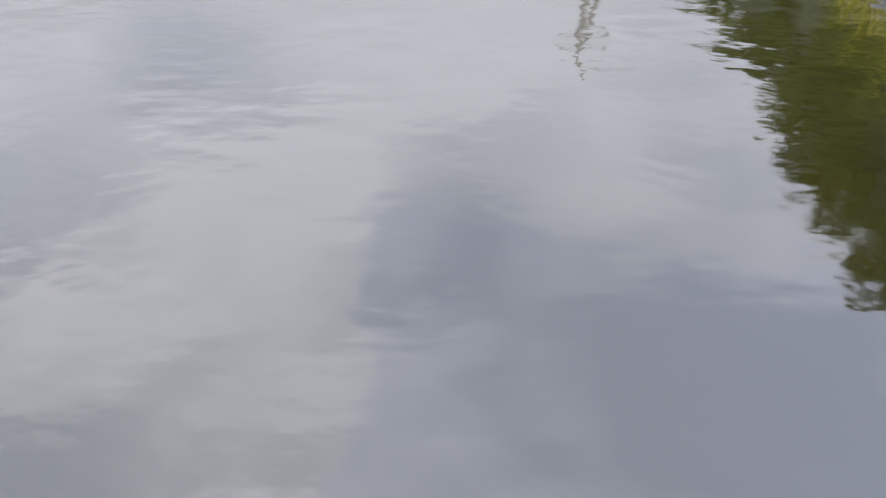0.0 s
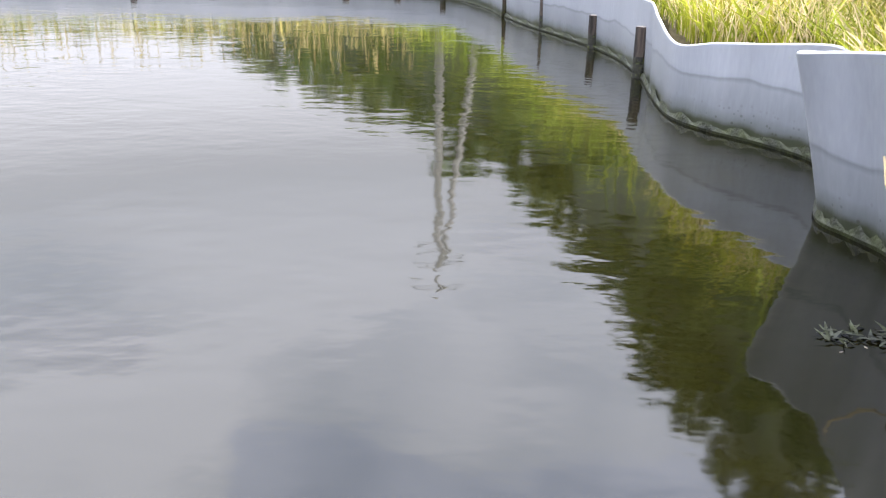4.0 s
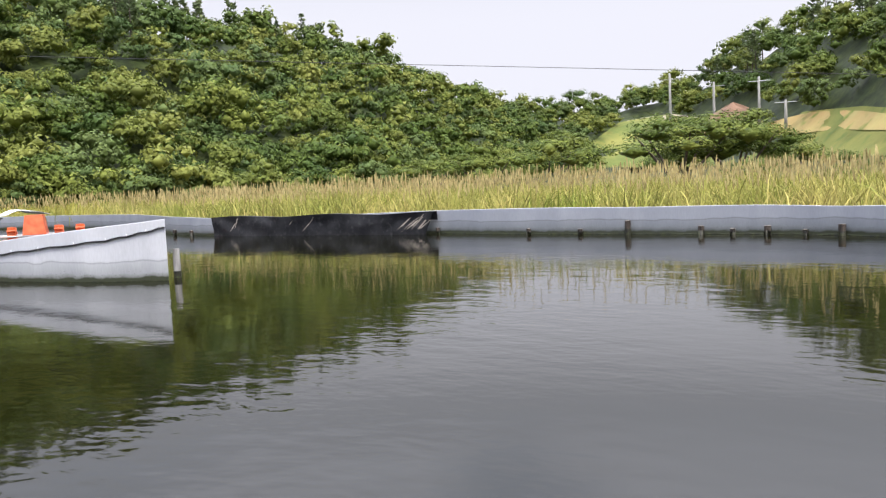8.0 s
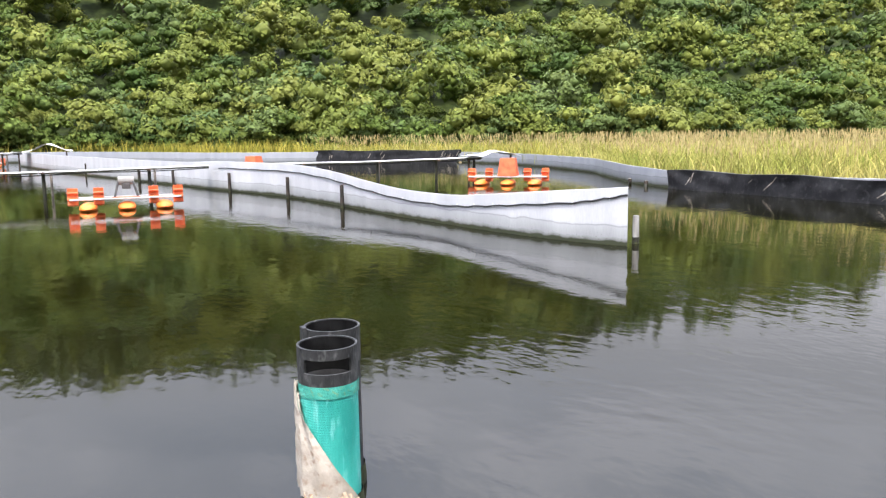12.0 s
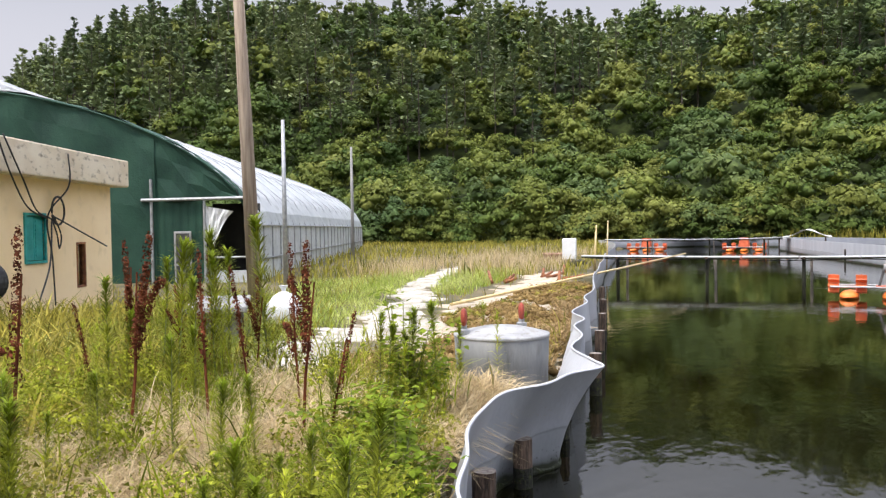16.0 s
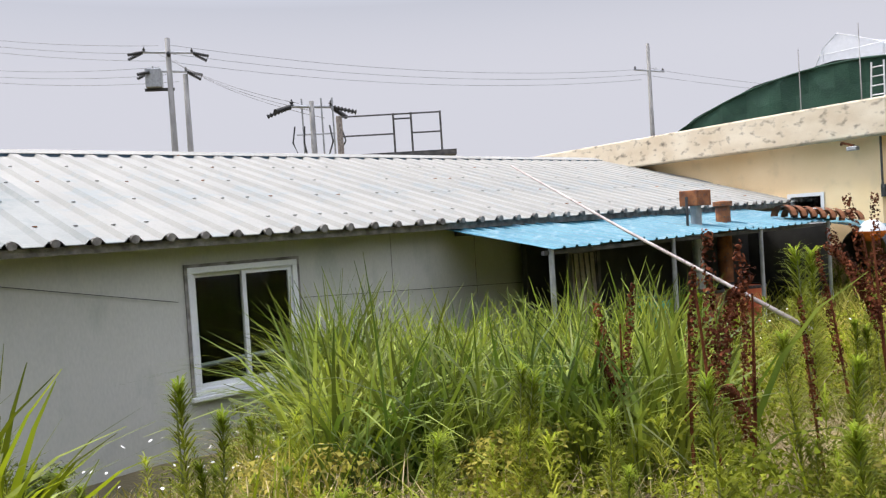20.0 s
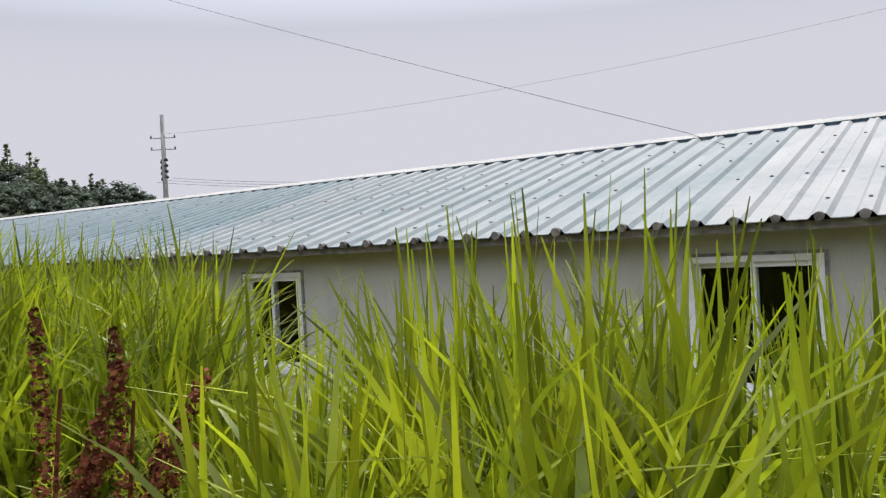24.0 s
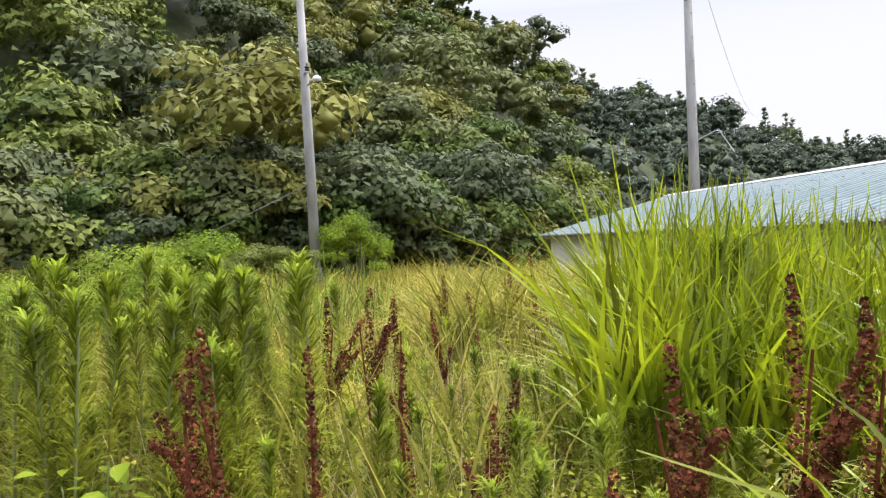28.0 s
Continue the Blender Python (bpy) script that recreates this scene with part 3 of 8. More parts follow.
# ---- ground, ponds, hills ----
POND = [(-3.5, -1.45), (-2.2, -0.8), (-1.1, -0.1), (0, 0.35), (0.8, 0.6), (1.4, 1.05), (1.69, 1.62), (1.75, 2.1), (1.87, 2.69), (2.09, 3.49), (2.05, 4.0), (2.4, 5.05),
        (2.05, 5.72), (1.9, 6.2), (1.97, 6.95), (2.07, 7.75), (2.1, 8.8), (1.98, 9.75), (1.6, 11.4), (1.25, 13.1), (1.0, 14.4), (0.53, 16.3), (0.12, 17.08), (-0.5, 17.6), (-1.78, 18.3),
        (-3.3, 18.7), (-6.45, 18.9), (-9.2, 19.05), (-12.3, 19.5), (-15, 19.35), (-20.8, 19.12), (-24.3, 20), (-32, 23.5), (-42, 25), (-50, 22), (-56, 12), (-70, 3),
        (-76, -8), (-68, -14.5), (-58, -11.7), (-47, -9.4), (-34, -7.2), (-25.3, -5.6), (-17.85, -4.15), (-12.7, -3.1), (-10.5, -2.75), (-8.9, -2.45), (-7.75, -2.42),
        (-6.67, -2.34), (-5.58, -2.26), (-4.6, -1.95)]
LIP = [(1.2, 0.8), (1.75, 0.9), (2.12, 1.5), (2.14, 2.0), (1.98, 2.3), (1.94, 2.5), (2.0, 2.9), (2.15, 3.3), (2.2, 3.65), (2.12, 3.95), (2.12, 4.1), (1.6, 4.0), (1.5, 2)]
SKYLINE = [(-180, 0), (-115, 0), (-105, 2.0), (-94, 4.4), (-90, 5.5), (-86, 7.2), (-82, 8.8), (-77, 10.0), (-73, 11.2), (-71, 12.8), (-68, 14.9), (-65, 16.3), (-55, 22), (-40, 27),
           (-26, 35.5), (-20, 31.5), (-15, 26), (-11, 20.5), (-9, 17.5), (-3, 14.2), (3, 12), (6, 10.8), (9, 9.8), (13, 8.1), (15, 6.7), (18, 5.9), (23, 5.1), (25, 5.2), (28, 5.9), (32, 7.7),
           (37, 9.7), (43, 11.5), (52, 13.2), (60, 14.8), (69, 15.6), (87, 14.4), (96, 13.9), (106, 13.7), (114, 15.3), (130, 14.9), (136, 13.0), (140, 10.3), (144, 6), (149, 0), (180, 0)]
FOOT = [(-180, 300), (-110, 160), (-94, 120), (-84, 100), (-76, 60), (-68, 40), (-55, 34), (-30, 31), (-15, 36), (0, 60), (10, 110), (18, 170), (26, 160), (34, 105), (45, 80), (60, 72),
        (80, 76), (110, 80), (130, 85), (140, 105), (150, 200), (180, 300)]
HOUSE_D, HOUSE_U = np.array([-0.8396, -0.5432]), np.array([0.5432, -0.8396])


def table(rows, x):
    a = np.array(rows, float)
    return np.interp(x, a[:, 0], a[:, 1])


def ease(a, b, x):
    t = np.clip((x - a) / (b - a), 0, 1)
    return t * t * (3 - 2 * t)


def bumps(x, y, s):
    return np.sin(x / s * 1.3 + 2.1 * np.sin(y / s * 0.7)) * np.cos(y / s * 1.1 + 1.7 * np.sin(x / s * 0.9))


def inside(poly, x, y):
    r = np.zeros(np.shape(x), bool)
    for (x0, y0), (x1, y1) in zip(poly, poly[1:] + poly[:1]):
        c = ((y0 > y) != (y1 > y)) & (x < (x1 - x0) * (y - y0) / ((y1 - y0) or 1e-9) + x0)
        r ^= c
    return r


def edge_gap(poly, x, y):
    """Distance to the outline."""
    best = np.full(np.shape(x), 1e9)
    for (x0, y0), (x1, y1) in zip(poly, poly[1:] + poly[:1]):
        dx, dy = x1 - x0, y1 - y0
        t = np.clip(((x - x0) * dx + (y - y0) * dy) / (dx * dx + dy * dy), 0, 1)
        best = np.minimum(best, np.hypot(x - x0 - t * dx, y - y0 - t * dy))
    return best


def dry_z(x, y):
    """Height of the dry ground."""
    x, y = np.asarray(x, float), np.asarray(y, float)
    r, th = np.hypot(x, y), np.degrees(np.arctan2(-x, y))
    u, s = x * HOUSE_U[0] + y * HOUSE_U[1], x * HOUSE_D[0] + y * HOUSE_D[1]
    z = 0.5 + 0.05 * bumps(x, y, 1.7) + 0.03 * bumps(x + 3, y, 0.6)
    z = z - 0.35 * ease(2.6, 6.0, u) * ease(13.5, 10.5, s) * ease(60, 40, r)
    z = z - 0.3 * ease(17, 19, y) * ease(6, 1, x)
    el, r0 = table(SKYLINE, th), table(FOOT, th)
    r1 = r0 * 1.25 + 70
    top = np.maximum(1.5 + r1 * np.tan(np.radians(el)) - 6.5, 0.5)
    k = np.clip((r - r0) / (r1 - r0), 0, 1.0)
    rise = (top - 0.5) * (0.35 * k + 0.65 * (k * k * (3 - 2 * k)))
    z = z + rise + ease(0.02, 0.25, k) * (el > 1) * 1.6 * bumps(x, y, 14)
    return z - np.maximum(r - r1, 0) * 0.02 * (el > 1)


def place_z(x, y):
    return float(dry_z(x, y))


# darkened base colour holds the shade that the crowns throw on the slope
UNDERGROWTH_SHADE = leafy("shaded_undergrowth", (0.014, 0.022, 0.007), (0.042, 0.056, 0.014), 0.35, 0.0, 0.0, speck=1.6)


def build_ground():
    rr = np.concatenate([np.linspace(0.05, 12, 84), np.geomspace(12.25, 60, 90), np.geomspace(61, 420, 60), np.geomspace(470, 3500, 12)])
    th = np.linspace(0, 2 * np.pi, 360, endpoint=False)
    x, y = np.outer(rr, -np.sin(th)), np.outer(rr, np.cos(th))
    z = dry_z(x, y)
    wet = inside(POND, x, y) | (edge_gap(POND, x, y) < 0.06 + 0.004 * np.hypot(x, y))
    wet |= inside(LIP, x, y) | ((edge_gap(LIP, x, y) < 0.05) & (np.hypot(x, y) < 5))
    z = np.where(wet, -0.7, z)
    n, m = x.shape
    v = np.stack([x, y, z], -1).reshape(-1, 3)
    i, j = np.meshgrid(np.arange(n - 1), np.arange(m), indexing="ij")
    jn = (j + 1) % m
    f = np.stack([i * m + j, i * m + jn, (i + 1) * m + jn, (i + 1) * m + j], -1).reshape(-1, 4)[:, ::-1]
    ob = big_mesh("ground", v, f, SOIL, True)
    # hill faces take the ground colour with the woods' shade painted in
    ob.data.materials.append(UNDERGROWTH_SHADE)
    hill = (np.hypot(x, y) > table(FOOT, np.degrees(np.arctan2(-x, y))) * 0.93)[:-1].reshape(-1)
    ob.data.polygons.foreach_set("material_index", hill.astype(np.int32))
    return tagged(ob, "bare and weedy brown soil round the ponds", "ground", kind="structure")


build_ground()


def build_water():
    c = np.array([-30.0, 5.0])
    m = Mesh()
    pts = []
    for x, y in POND:
        d = np.array([x, y]) - c
        d = d / np.linalg.norm(d)
        pts.append((x + d[0] * 0.05, y + d[1] * 0.05, 0))
    m.add(pts, [tuple(range(len(pts)))])
    ob = m.link("water", WATER)
    return tagged(ob, "still dark green pond water with faint ripples", "water", kind="structure")


build_water()


def liner(name, rows, material, label, per=6, lip=0.012, thick=0.012, moss=1.0, wobble=0.0, seed=1, bend=1.3):
    """A standing plastic sheet. Rows: bottom x, y, top x, y, top z."""
    c = spline(rows, per)
    rng = np.random.default_rng(seed)
    ob = thing(name, label, "pond liner", kind="structure")
    levels = np.linspace(0, 1, 7)
    grid = []
    for s in levels:
        g = []
        for k, p in enumerate(c):
            b, t = p[:2], p[2:4]
            z = -0.25 + (p[4] + 0.25) * s
            belly = math.sin(math.pi * s) * wobble * math.sin(k * 0.9 + seed)
            q = b + (t - b) * s ** bend
            g.append(Vector((q[0] + belly * 0.5, q[1] + belly * 0.5, z)))
        grid.append(g)
    n = len(c)
    front, back = [], []
    for g in grid:
        bk = []
        for k, p in enumerate(g):
            d = (g[min(k + 1, n - 1)] - g[max(k - 1, 0)])
            nr = Vector((-d.y, d.x, 0)).normalized() * thick
            bk.append(p + nr)
        back.append(bk)
    m = Mesh()
    m.grid(grid)
    m.grid([list(reversed(r)) for r in back])
    m.grid([grid[-1], back[-1]])
    m.grid([[r[0] for r in grid], [r[0] for r in back]])
    m.grid([[r[-1] for r in back], [r[-1] for r in grid]])
    part("sheet", m, material, ob, smooth=False)
    me = ob.children[0].data
    me.shade_smooth()
    lipm = Mesh().tube([p + Vector((0, 0, 0.0)) for p in grid[-1]], lip, 6)
    part("rolled_edge", lipm, SHEET_PALE, ob, "pale rolled top edge", True)
    al = Mesh()
    wl_ = [g.lerp(h, (0.25 / (0.25 + max(h.z, 0.3))) ** bend) for g, h in zip(grid[0], grid[-1])]
    rows_a = []
    for z, o in ((-0.03, 0.012), (0.015 * moss, 0.02 * moss), (0.045 * moss, 0.006)):
        r = []
        for k, p in enumerate(wl_):
            d = wl_[min(k + 1, n - 1)] - wl_[max(k - 1, 0)]
            nr = Vector((-d.y, d.x, 0)).normalized() * (o + 0.014)
            r.append(Vector((p.x, p.y, z + (0.02 * moss * math.sin(k * 1.7) if z > 0.03 * moss else 0))) + nr)
        rows_a.append(r)
    al.grid(rows_a)
    part("algae_line", al, ALGAE, ob, "dark green algae along the waterline")
    return ob


# bottom x, y, top x, y, top z; water lies to the left of the way along each list
RIGHT = [(-1.1, -0.1, -1.1, -0.1, 0.72), (0, 0.35, 0, 0.33, 0.72), (0.8, 0.6, 0.85, 0.55, 0.72), (1.4, 1.05, 1.55, 1.0, 0.74), (1.66, 1.62, 1.62, 1.68, 0.89), (1.72, 1.95, 1.48, 1.88, 0.90), (1.80, 2.25, 1.41, 2.08, 0.89),
         (1.86, 2.5, 1.51, 2.36, 0.85), (1.92, 2.75, 1.66, 2.69, 0.81), (2.0, 3.05, 1.81, 3.00, 0.87), (2.08, 3.35, 1.86, 3.28, 0.85), (2.09, 3.52, 1.88, 3.50, 0.82), (2.04, 3.70, 1.82, 3.74, 0.79), (2.0, 3.90, 1.73, 3.93, 0.76),
         (2.12, 4.2, 1.86, 4.12, 0.74), (2.3, 4.6, 2.25, 4.5, 0.67), (2.38, 4.97, 2.35, 4.97, 0.66), (2.21, 5.38, 2.18, 5.38, 0.61), (1.99, 5.72, 1.96, 5.72, 0.57), (1.86, 6.15, 1.83, 6.15, 0.51), (1.92, 6.9, 1.89, 6.9, 0.6), (1.98, 7.35, 1.95, 7.35, 0.67), (2.03, 7.78, 2, 7.78, 0.67), (2.06, 8.8, 2.03, 8.8, 0.64), (1.94, 9.78, 1.91, 9.78, 0.68), (1.7, 10.85, 1.67, 10.85, 0.66), (1.52, 11.5, 1.49, 11.5, 0.61), (1.34, 12.3, 1.31, 12.3, 0.58), (1.21, 13.1, 1.18, 13.1, 0.56)]
FAR = [(1.14, 13.2, 1.14, 13.2, 0.62), (0.97, 14.5, 0.97, 14.5, 0.61), (0.5, 16.3, 0.5, 16.3, 0.55), (0.1, 17.05, 0.1, 17.05, 0.57), (-0.5, 17.55, -0.5, 17.55, 0.61), (-1.78, 18.25, -1.78, 18.25, 0.59), (-3.3, 18.65, -3.3, 18.65, 0.63), (-4.7, 18.75, -4.7, 18.75, 0.64), (-6.45, 18.87, -6.45, 18.87, 0.64), (-7.8, 18.95, -7.8, 18.95, 0.66), (-9.2, 19.02, -9.2, 19.02, 0.67), (-10.8, 19.22, -10.8, 19.22, 0.66), (-12.3, 19.46, -12.3, 19.46, 0.65), (-15, 19.32, -15, 19.32, 0.61), (-18, 19.18, -18, 19.18, 0.58), (-20.8, 19.1, -20.8, 19.1, 0.58), (-22.5, 19.4, -22.5, 19.4, 0.62), (-24.3, 20, -24.3, 20, 0.64), (-28, 21.8, -28, 21.8, 0.66), (-32, 23.5, -32, 23.5, 0.66), (-42, 25, -42, 25, 0.66), (-50, 22, -50, 22, 0.7), (-56, 12, -56, 12, 0.75), (-70, 3, -70, 3, 0.8), (-76, -8, -76, -8, 0.8)]
LEFT = [(-76, -8, -76, -8, 0.8), (-68, -14.5, -68, -14.5, 0.8), (-58, -11.7, -58, -11.7, 0.8), (-47, -9.4, -47, -9.4, 0.8), (-34, -7.25, -34, -7.25, 0.85), (-28, -6.1, -28, -6.05, 0.85), (-25.3, -5.65, -25.3, -5.6, 0.85), (-22, -5.1, -21.8, -4.9, 0.85),
        (-20, -4.55, -20, -4.6, 0.85), (-17.85, -4.2, -17.85, -4.15, 0.86), (-15, -3.45, -15, -3.5, 0.86), (-13.5, -3.4, -13.4, -3.3, 0.86), (-12.4, -2.95, -12.3, -3.0, 0.87), (-11.2, -3.0, -11.0, -2.9, 0.87), (-10.2, -2.55, -10.2, -2.55, 0.87),
        (-9.3, -2.68, -9.5, -2.5, 0.87), (-8.6, -2.35, -8.7, -2.22, 0.87), (-7.9, -2.45, -7.85, -2.12, 0.87), (-7.35, -2.2, -7.2, -1.78, 0.87), (-6.95, -2.05, -6.93, -1.63, 0.86), (-6.6, -2.2, -6.55, -1.80, 0.86), (-6.2, -2.32, -6.1, -1.86, 0.86),
        (-5.75, -2.25, -5.7, -2.05, 0.86), (-5.2, -2.3, -5.2, -2.02, 0.86), (-4.75, -2.1, -4.7, -1.94, 0.85), (-4.3, -1.85, -4.2, -1.75, 0.84), (-3.8, -1.7, -3.7, -1.6, 0.82), (-3.3, -1.35, -3.25, -1.3, 0.80), (-2.2, -0.8, -2.2, -0.8, 0.75), (-1.1, -0.1, -1.1, -0.1, 0.72)]
BOW = [(-10.93, 9.04, -10.93, 9.04, 1.02), (-11.45, 8.81, -11.45, 8.81, 0.97), (-12.1, 8.57, -12.1, 8.57, 0.92), (-13.35, 8.28, -13.35, 8.28, 0.81), (-14.4, 8.1, -14.4, 8.1, 0.72), (-15.5, 7.97, -15.5, 7.97, 0.65),
       (-17.5, 7.75, -17.5, 7.75, 0.66),
       (-19.6, 7.6, -19.6, 7.6, 0.78), (-22, 7.45, -22, 7.45, 0.95), (-24.8, 7.2, -24.8, 7.2, 1.05), (-27.3, 6.7, -27.3, 6.7, 1.05), (-30, 6.0, -30, 6.0, 1.04), (-34, 5.1, -34, 5.1, 0.95), (-42, 3.3, -42, 3.3, 0.95), (-52, 1.2, -52, 1.2, 0.95), (-64, -0.8, -64, -0.8, 0.95)]
liner("pond_wall_right", RIGHT, SHEET, "wavy grey plastic pond wall held by log posts", wobble=0.02, seed=2, moss=1.2)
liner("pond_wall_far", FAR, SHEET, "straight grey plastic pond wall before the cattails", wobble=0.01, seed=3, moss=0.7)
liner("pond_wall_left", LEFT, SHEET_PALE, "wavy pale plastic pond wall along the bank", wobble=0.02, seed=4, moss=1.0, bend=2.2)
liner("divider_wall", BOW, SHEET_PALE, "pale plastic wall dividing the ponds, dipping in the middle", wobble=0.0, seed=5, moss=0.3)


# ---- woods ----
def crowns(rng, centres, radius, leaves, size, lobes=14, flat=0.8, core=0.75):
    """Broadleaf crowns: a dome of leafy lobes round each centre, thick with small leaf sprays that follow the lobes' faces.
    Also returns which crown each face belongs to."""
    n = len(centres)
    lob = rng.normal(size=(n, lobes, 3))
    lob[..., 2] = np.abs(lob[..., 2]) * 1.2 - 0.35
    lob /= np.linalg.norm(lob, axis=2, keepdims=True)
    lob *= rng.uniform(0.45, 0.82, (n, lobes, 1)) * np.array([1, 1, flat])
    lr = rng.uniform(0.22, 0.40, (n, lobes))
    iv = np.array([(1, 0, 0), (-1, 0, 0), (0, 1, 0), (0, -1, 0), (0, 0, 0.8), (0, 0, -0.8)])
    jf = np.array([(0, 2, 4), (2, 1, 4), (1, 3, 4), (3, 0, 4), (2, 0, 5), (1, 2, 5), (3, 1, 5), (0, 3, 5)])
    body = lob[:, :, None] + iv * (lr[..., None] * rng.uniform(0.6 * core, core, (n, lobes, 6)))[..., None]
    body = (centres[:, None, None] + body * radius[:, None, None, None]).reshape(-1, 3)
    bf = (np.arange(n * lobes)[:, None, None] * 6 + jf[None]).reshape(-1, 3)
    which = rng.integers(0, lobes, (n, leaves))
    rows = np.arange(n)[:, None]
    d = rng.normal(size=(n, leaves, 3)) + 0.5 * lob[rows, which]
    d[..., 2] = np.where(d[..., 2] < -0.2, -0.6 * d[..., 2], d[..., 2])
    d /= np.linalg.norm(d, axis=2, keepdims=True)
    p = lob[rows, which] + d * (lr[rows, which] * rng.uniform(0.74, 1.16, (n, leaves)))[..., None] * np.array([1, 1, 0.8])
    p = centres[:, None] + p * radius[:, None, None]
    nr = d + rng.normal(size=d.shape) * 0.28 + np.array([0, 0, 0.25])
    a = np.cross(nr, rng.normal(size=d.shape))
    a /= np.linalg.norm(a, axis=2, keepdims=True)
    b = np.cross(nr, a)
    b /= np.linalg.norm(b, axis=2, keepdims=True)
    s = (size * (radius[:, None] / radius.mean()) ** 0.7 * rng.uniform(0.6, 1.5, (n, leaves)))[..., None]
    q = np.stack([p - a * s, p + a * s, p + b * s * 1.3], 2).reshape(-1, 3)
    qf, leaf_of = np.arange(len(q)).reshape(-1, 3), np.repeat(np.arange(n), leaves)
    if not core:
        return q, qf, leaf_of
    return np.concatenate([body, q]), np.concatenate([bf, qf + len(body)]), np.concatenate([np.repeat(np.arange(n), lobes * 8), leaf_of])


def slope_points(rng, th0, th1, spacing, deep=1.05):
    """Scattered places on the hillsides between two bearings."""
    reach = (max(table(FOOT, np.linspace(th0, th1, 40))) * 1.25 + 70) * deep
    g = np.arange(-reach, reach, spacing)
    x, y = (q.ravel() for q in np.meshgrid(g, g))
    x, y = x + rng.uniform(-0.42, 0.42, len(x)) * spacing, y + rng.uniform(-0.42, 0.42, len(y)) * spacing
    r, t = np.hypot(x, y), np.degrees(np.arctan2(-x, y))
    k = (t >= th0) & (t < th1) & (r > table(FOOT, t)) & (r < (table(FOOT, t) * 1.25 + 70) * deep)
    x, y, t, r = x[k], y[k], t[k], r[k]
    return x, y, dry_z(x, y), t, r


def clearing(t, r):
    """The open grassy valley floor below the far woods."""
    x, y = -r * np.sin(np.radians(t)), r * np.cos(np.radians(t))
    return (t > 3) & (t < 22) & ((dry_z(x, y) - 1.4) / r < np.tan(np.radians(np.interp(t, [3, 8, 15, 19, 22], [3.3, 3.2, 3.6, 4.0, 2.0]))))


def build_woods():
    rng = np.random.default_rng(11)
    for name, th0, th1, spacing, count, size, dark, label in (("woods_west", 26, 146, 3.8, 620, 0.16, 0.0, "dense green broadleaf woods covering the hillside"),
                                                        ("woods_north", 2, 26, 5.2, 620, 0.18, 0.0, "green woods on the far hillside"),
                                                        ("woods_slope", -34, 2, 4.6, 560, 0.17, 0.1, "green broadleaf woods on the steep slope"),
                                                        ("woods_east", -74, -34, 3.9, 2000, 0.115, 0.10, "dark green broadleaf woods on the steep slope"),
                                                        ("woods_distant", -106, -74, 5.2, 420, 0.22, 0.0, "distant wooded hill with haze painted into its leaves")):
        x, y, z, t, r = slope_points(rng, th0, th1, spacing)
        k = ~clearing(t, r)
        x, y, z, r = x[k], y[k], z[k], r[k]
        if th0 in (26, -74):
            te = rng.uniform(30, 146, 420) if th0 == 26 else rng.uniform(-74, -30, 420)
            re = table(FOOT, te) * (rng.uniform(0.955, 1.0, 420) if th0 == 26 else rng.uniform(0.97, 1.16, 420))
            xe, ye = -re * np.sin(np.radians(te)), re * np.cos(np.radians(te))
            x, y, z, r = np.append(x, xe), np.append(y, ye), np.append(z, dry_z(xe, ye) - 0.6), np.append(r, re)
        rad = np.clip(rng.lognormal(1.02, 0.30, len(x)), 1.4, 5.2)
        if th0 in (26, -74):
            rad[-420:] *= 0.66
        c = np.stack([x, y, z + rad * rng.uniform(0.35, 1.25, len(x))], 1)
        if th0 == -74:
            rim = r < table(FOOT, np.degrees(np.arctan2(-x, y))) + 7
            c[rim, 2] += rng.uniform(-0.4, 1.3, rim.sum())
        near = np.hypot(c[:, 0], c[:, 1]) < {26: 128, -74: 66}.get(th0, 1e9)
        v, f, own = crowns(rng, c[near], rad[near], count, size, 24 if th0 == -74 else 15, core=0.45 if th0 == -74 else 0.75)
        ids = np.flatnonzero(near)[own]
        if not near.all():
            v2, f2, own2 = crowns(rng, c[~near], rad[~near], 220 if th0 == 26 else 700, 0.28 if th0 == 26 else 0.19, 12)
            v, f, ids = np.concatenate([v, v2]), np.concatenate([f, f2 + len(v)]), np.append(ids, np.flatnonzero(~near)[own2])
        # the distant hill gets the leaves tinted for haze
        ob = big_mesh(name, v, f, WOODS_HAZE if th0 == -106 else WOODS, True)
        if th0 != -106:
            for tone in (EAST_GOLD, EAST_DEEP, EAST_LEAVES) if th0 == -74 else (WOODS_OLIVE, WOODS_DEEP, WOODS_BLUE):
                ob.data.materials.append(tone)
            shift = 0.22 * bumps(c[:, 0], c[:, 1], 16) + 0.06 * ease(95, 115, np.degrees(np.arctan2(-c[:, 0], c[:, 1])))
            kind = np.digitize(rng.random(len(c)) + shift + dark, [0.30, 0.62, 0.84])
            ob.data.polygons.foreach_set("material_index", np.array([1, 0, 3, 2], np.int32)[kind][ids])
        tagged(ob, label, "woods", kind="stuff")


build_woods()


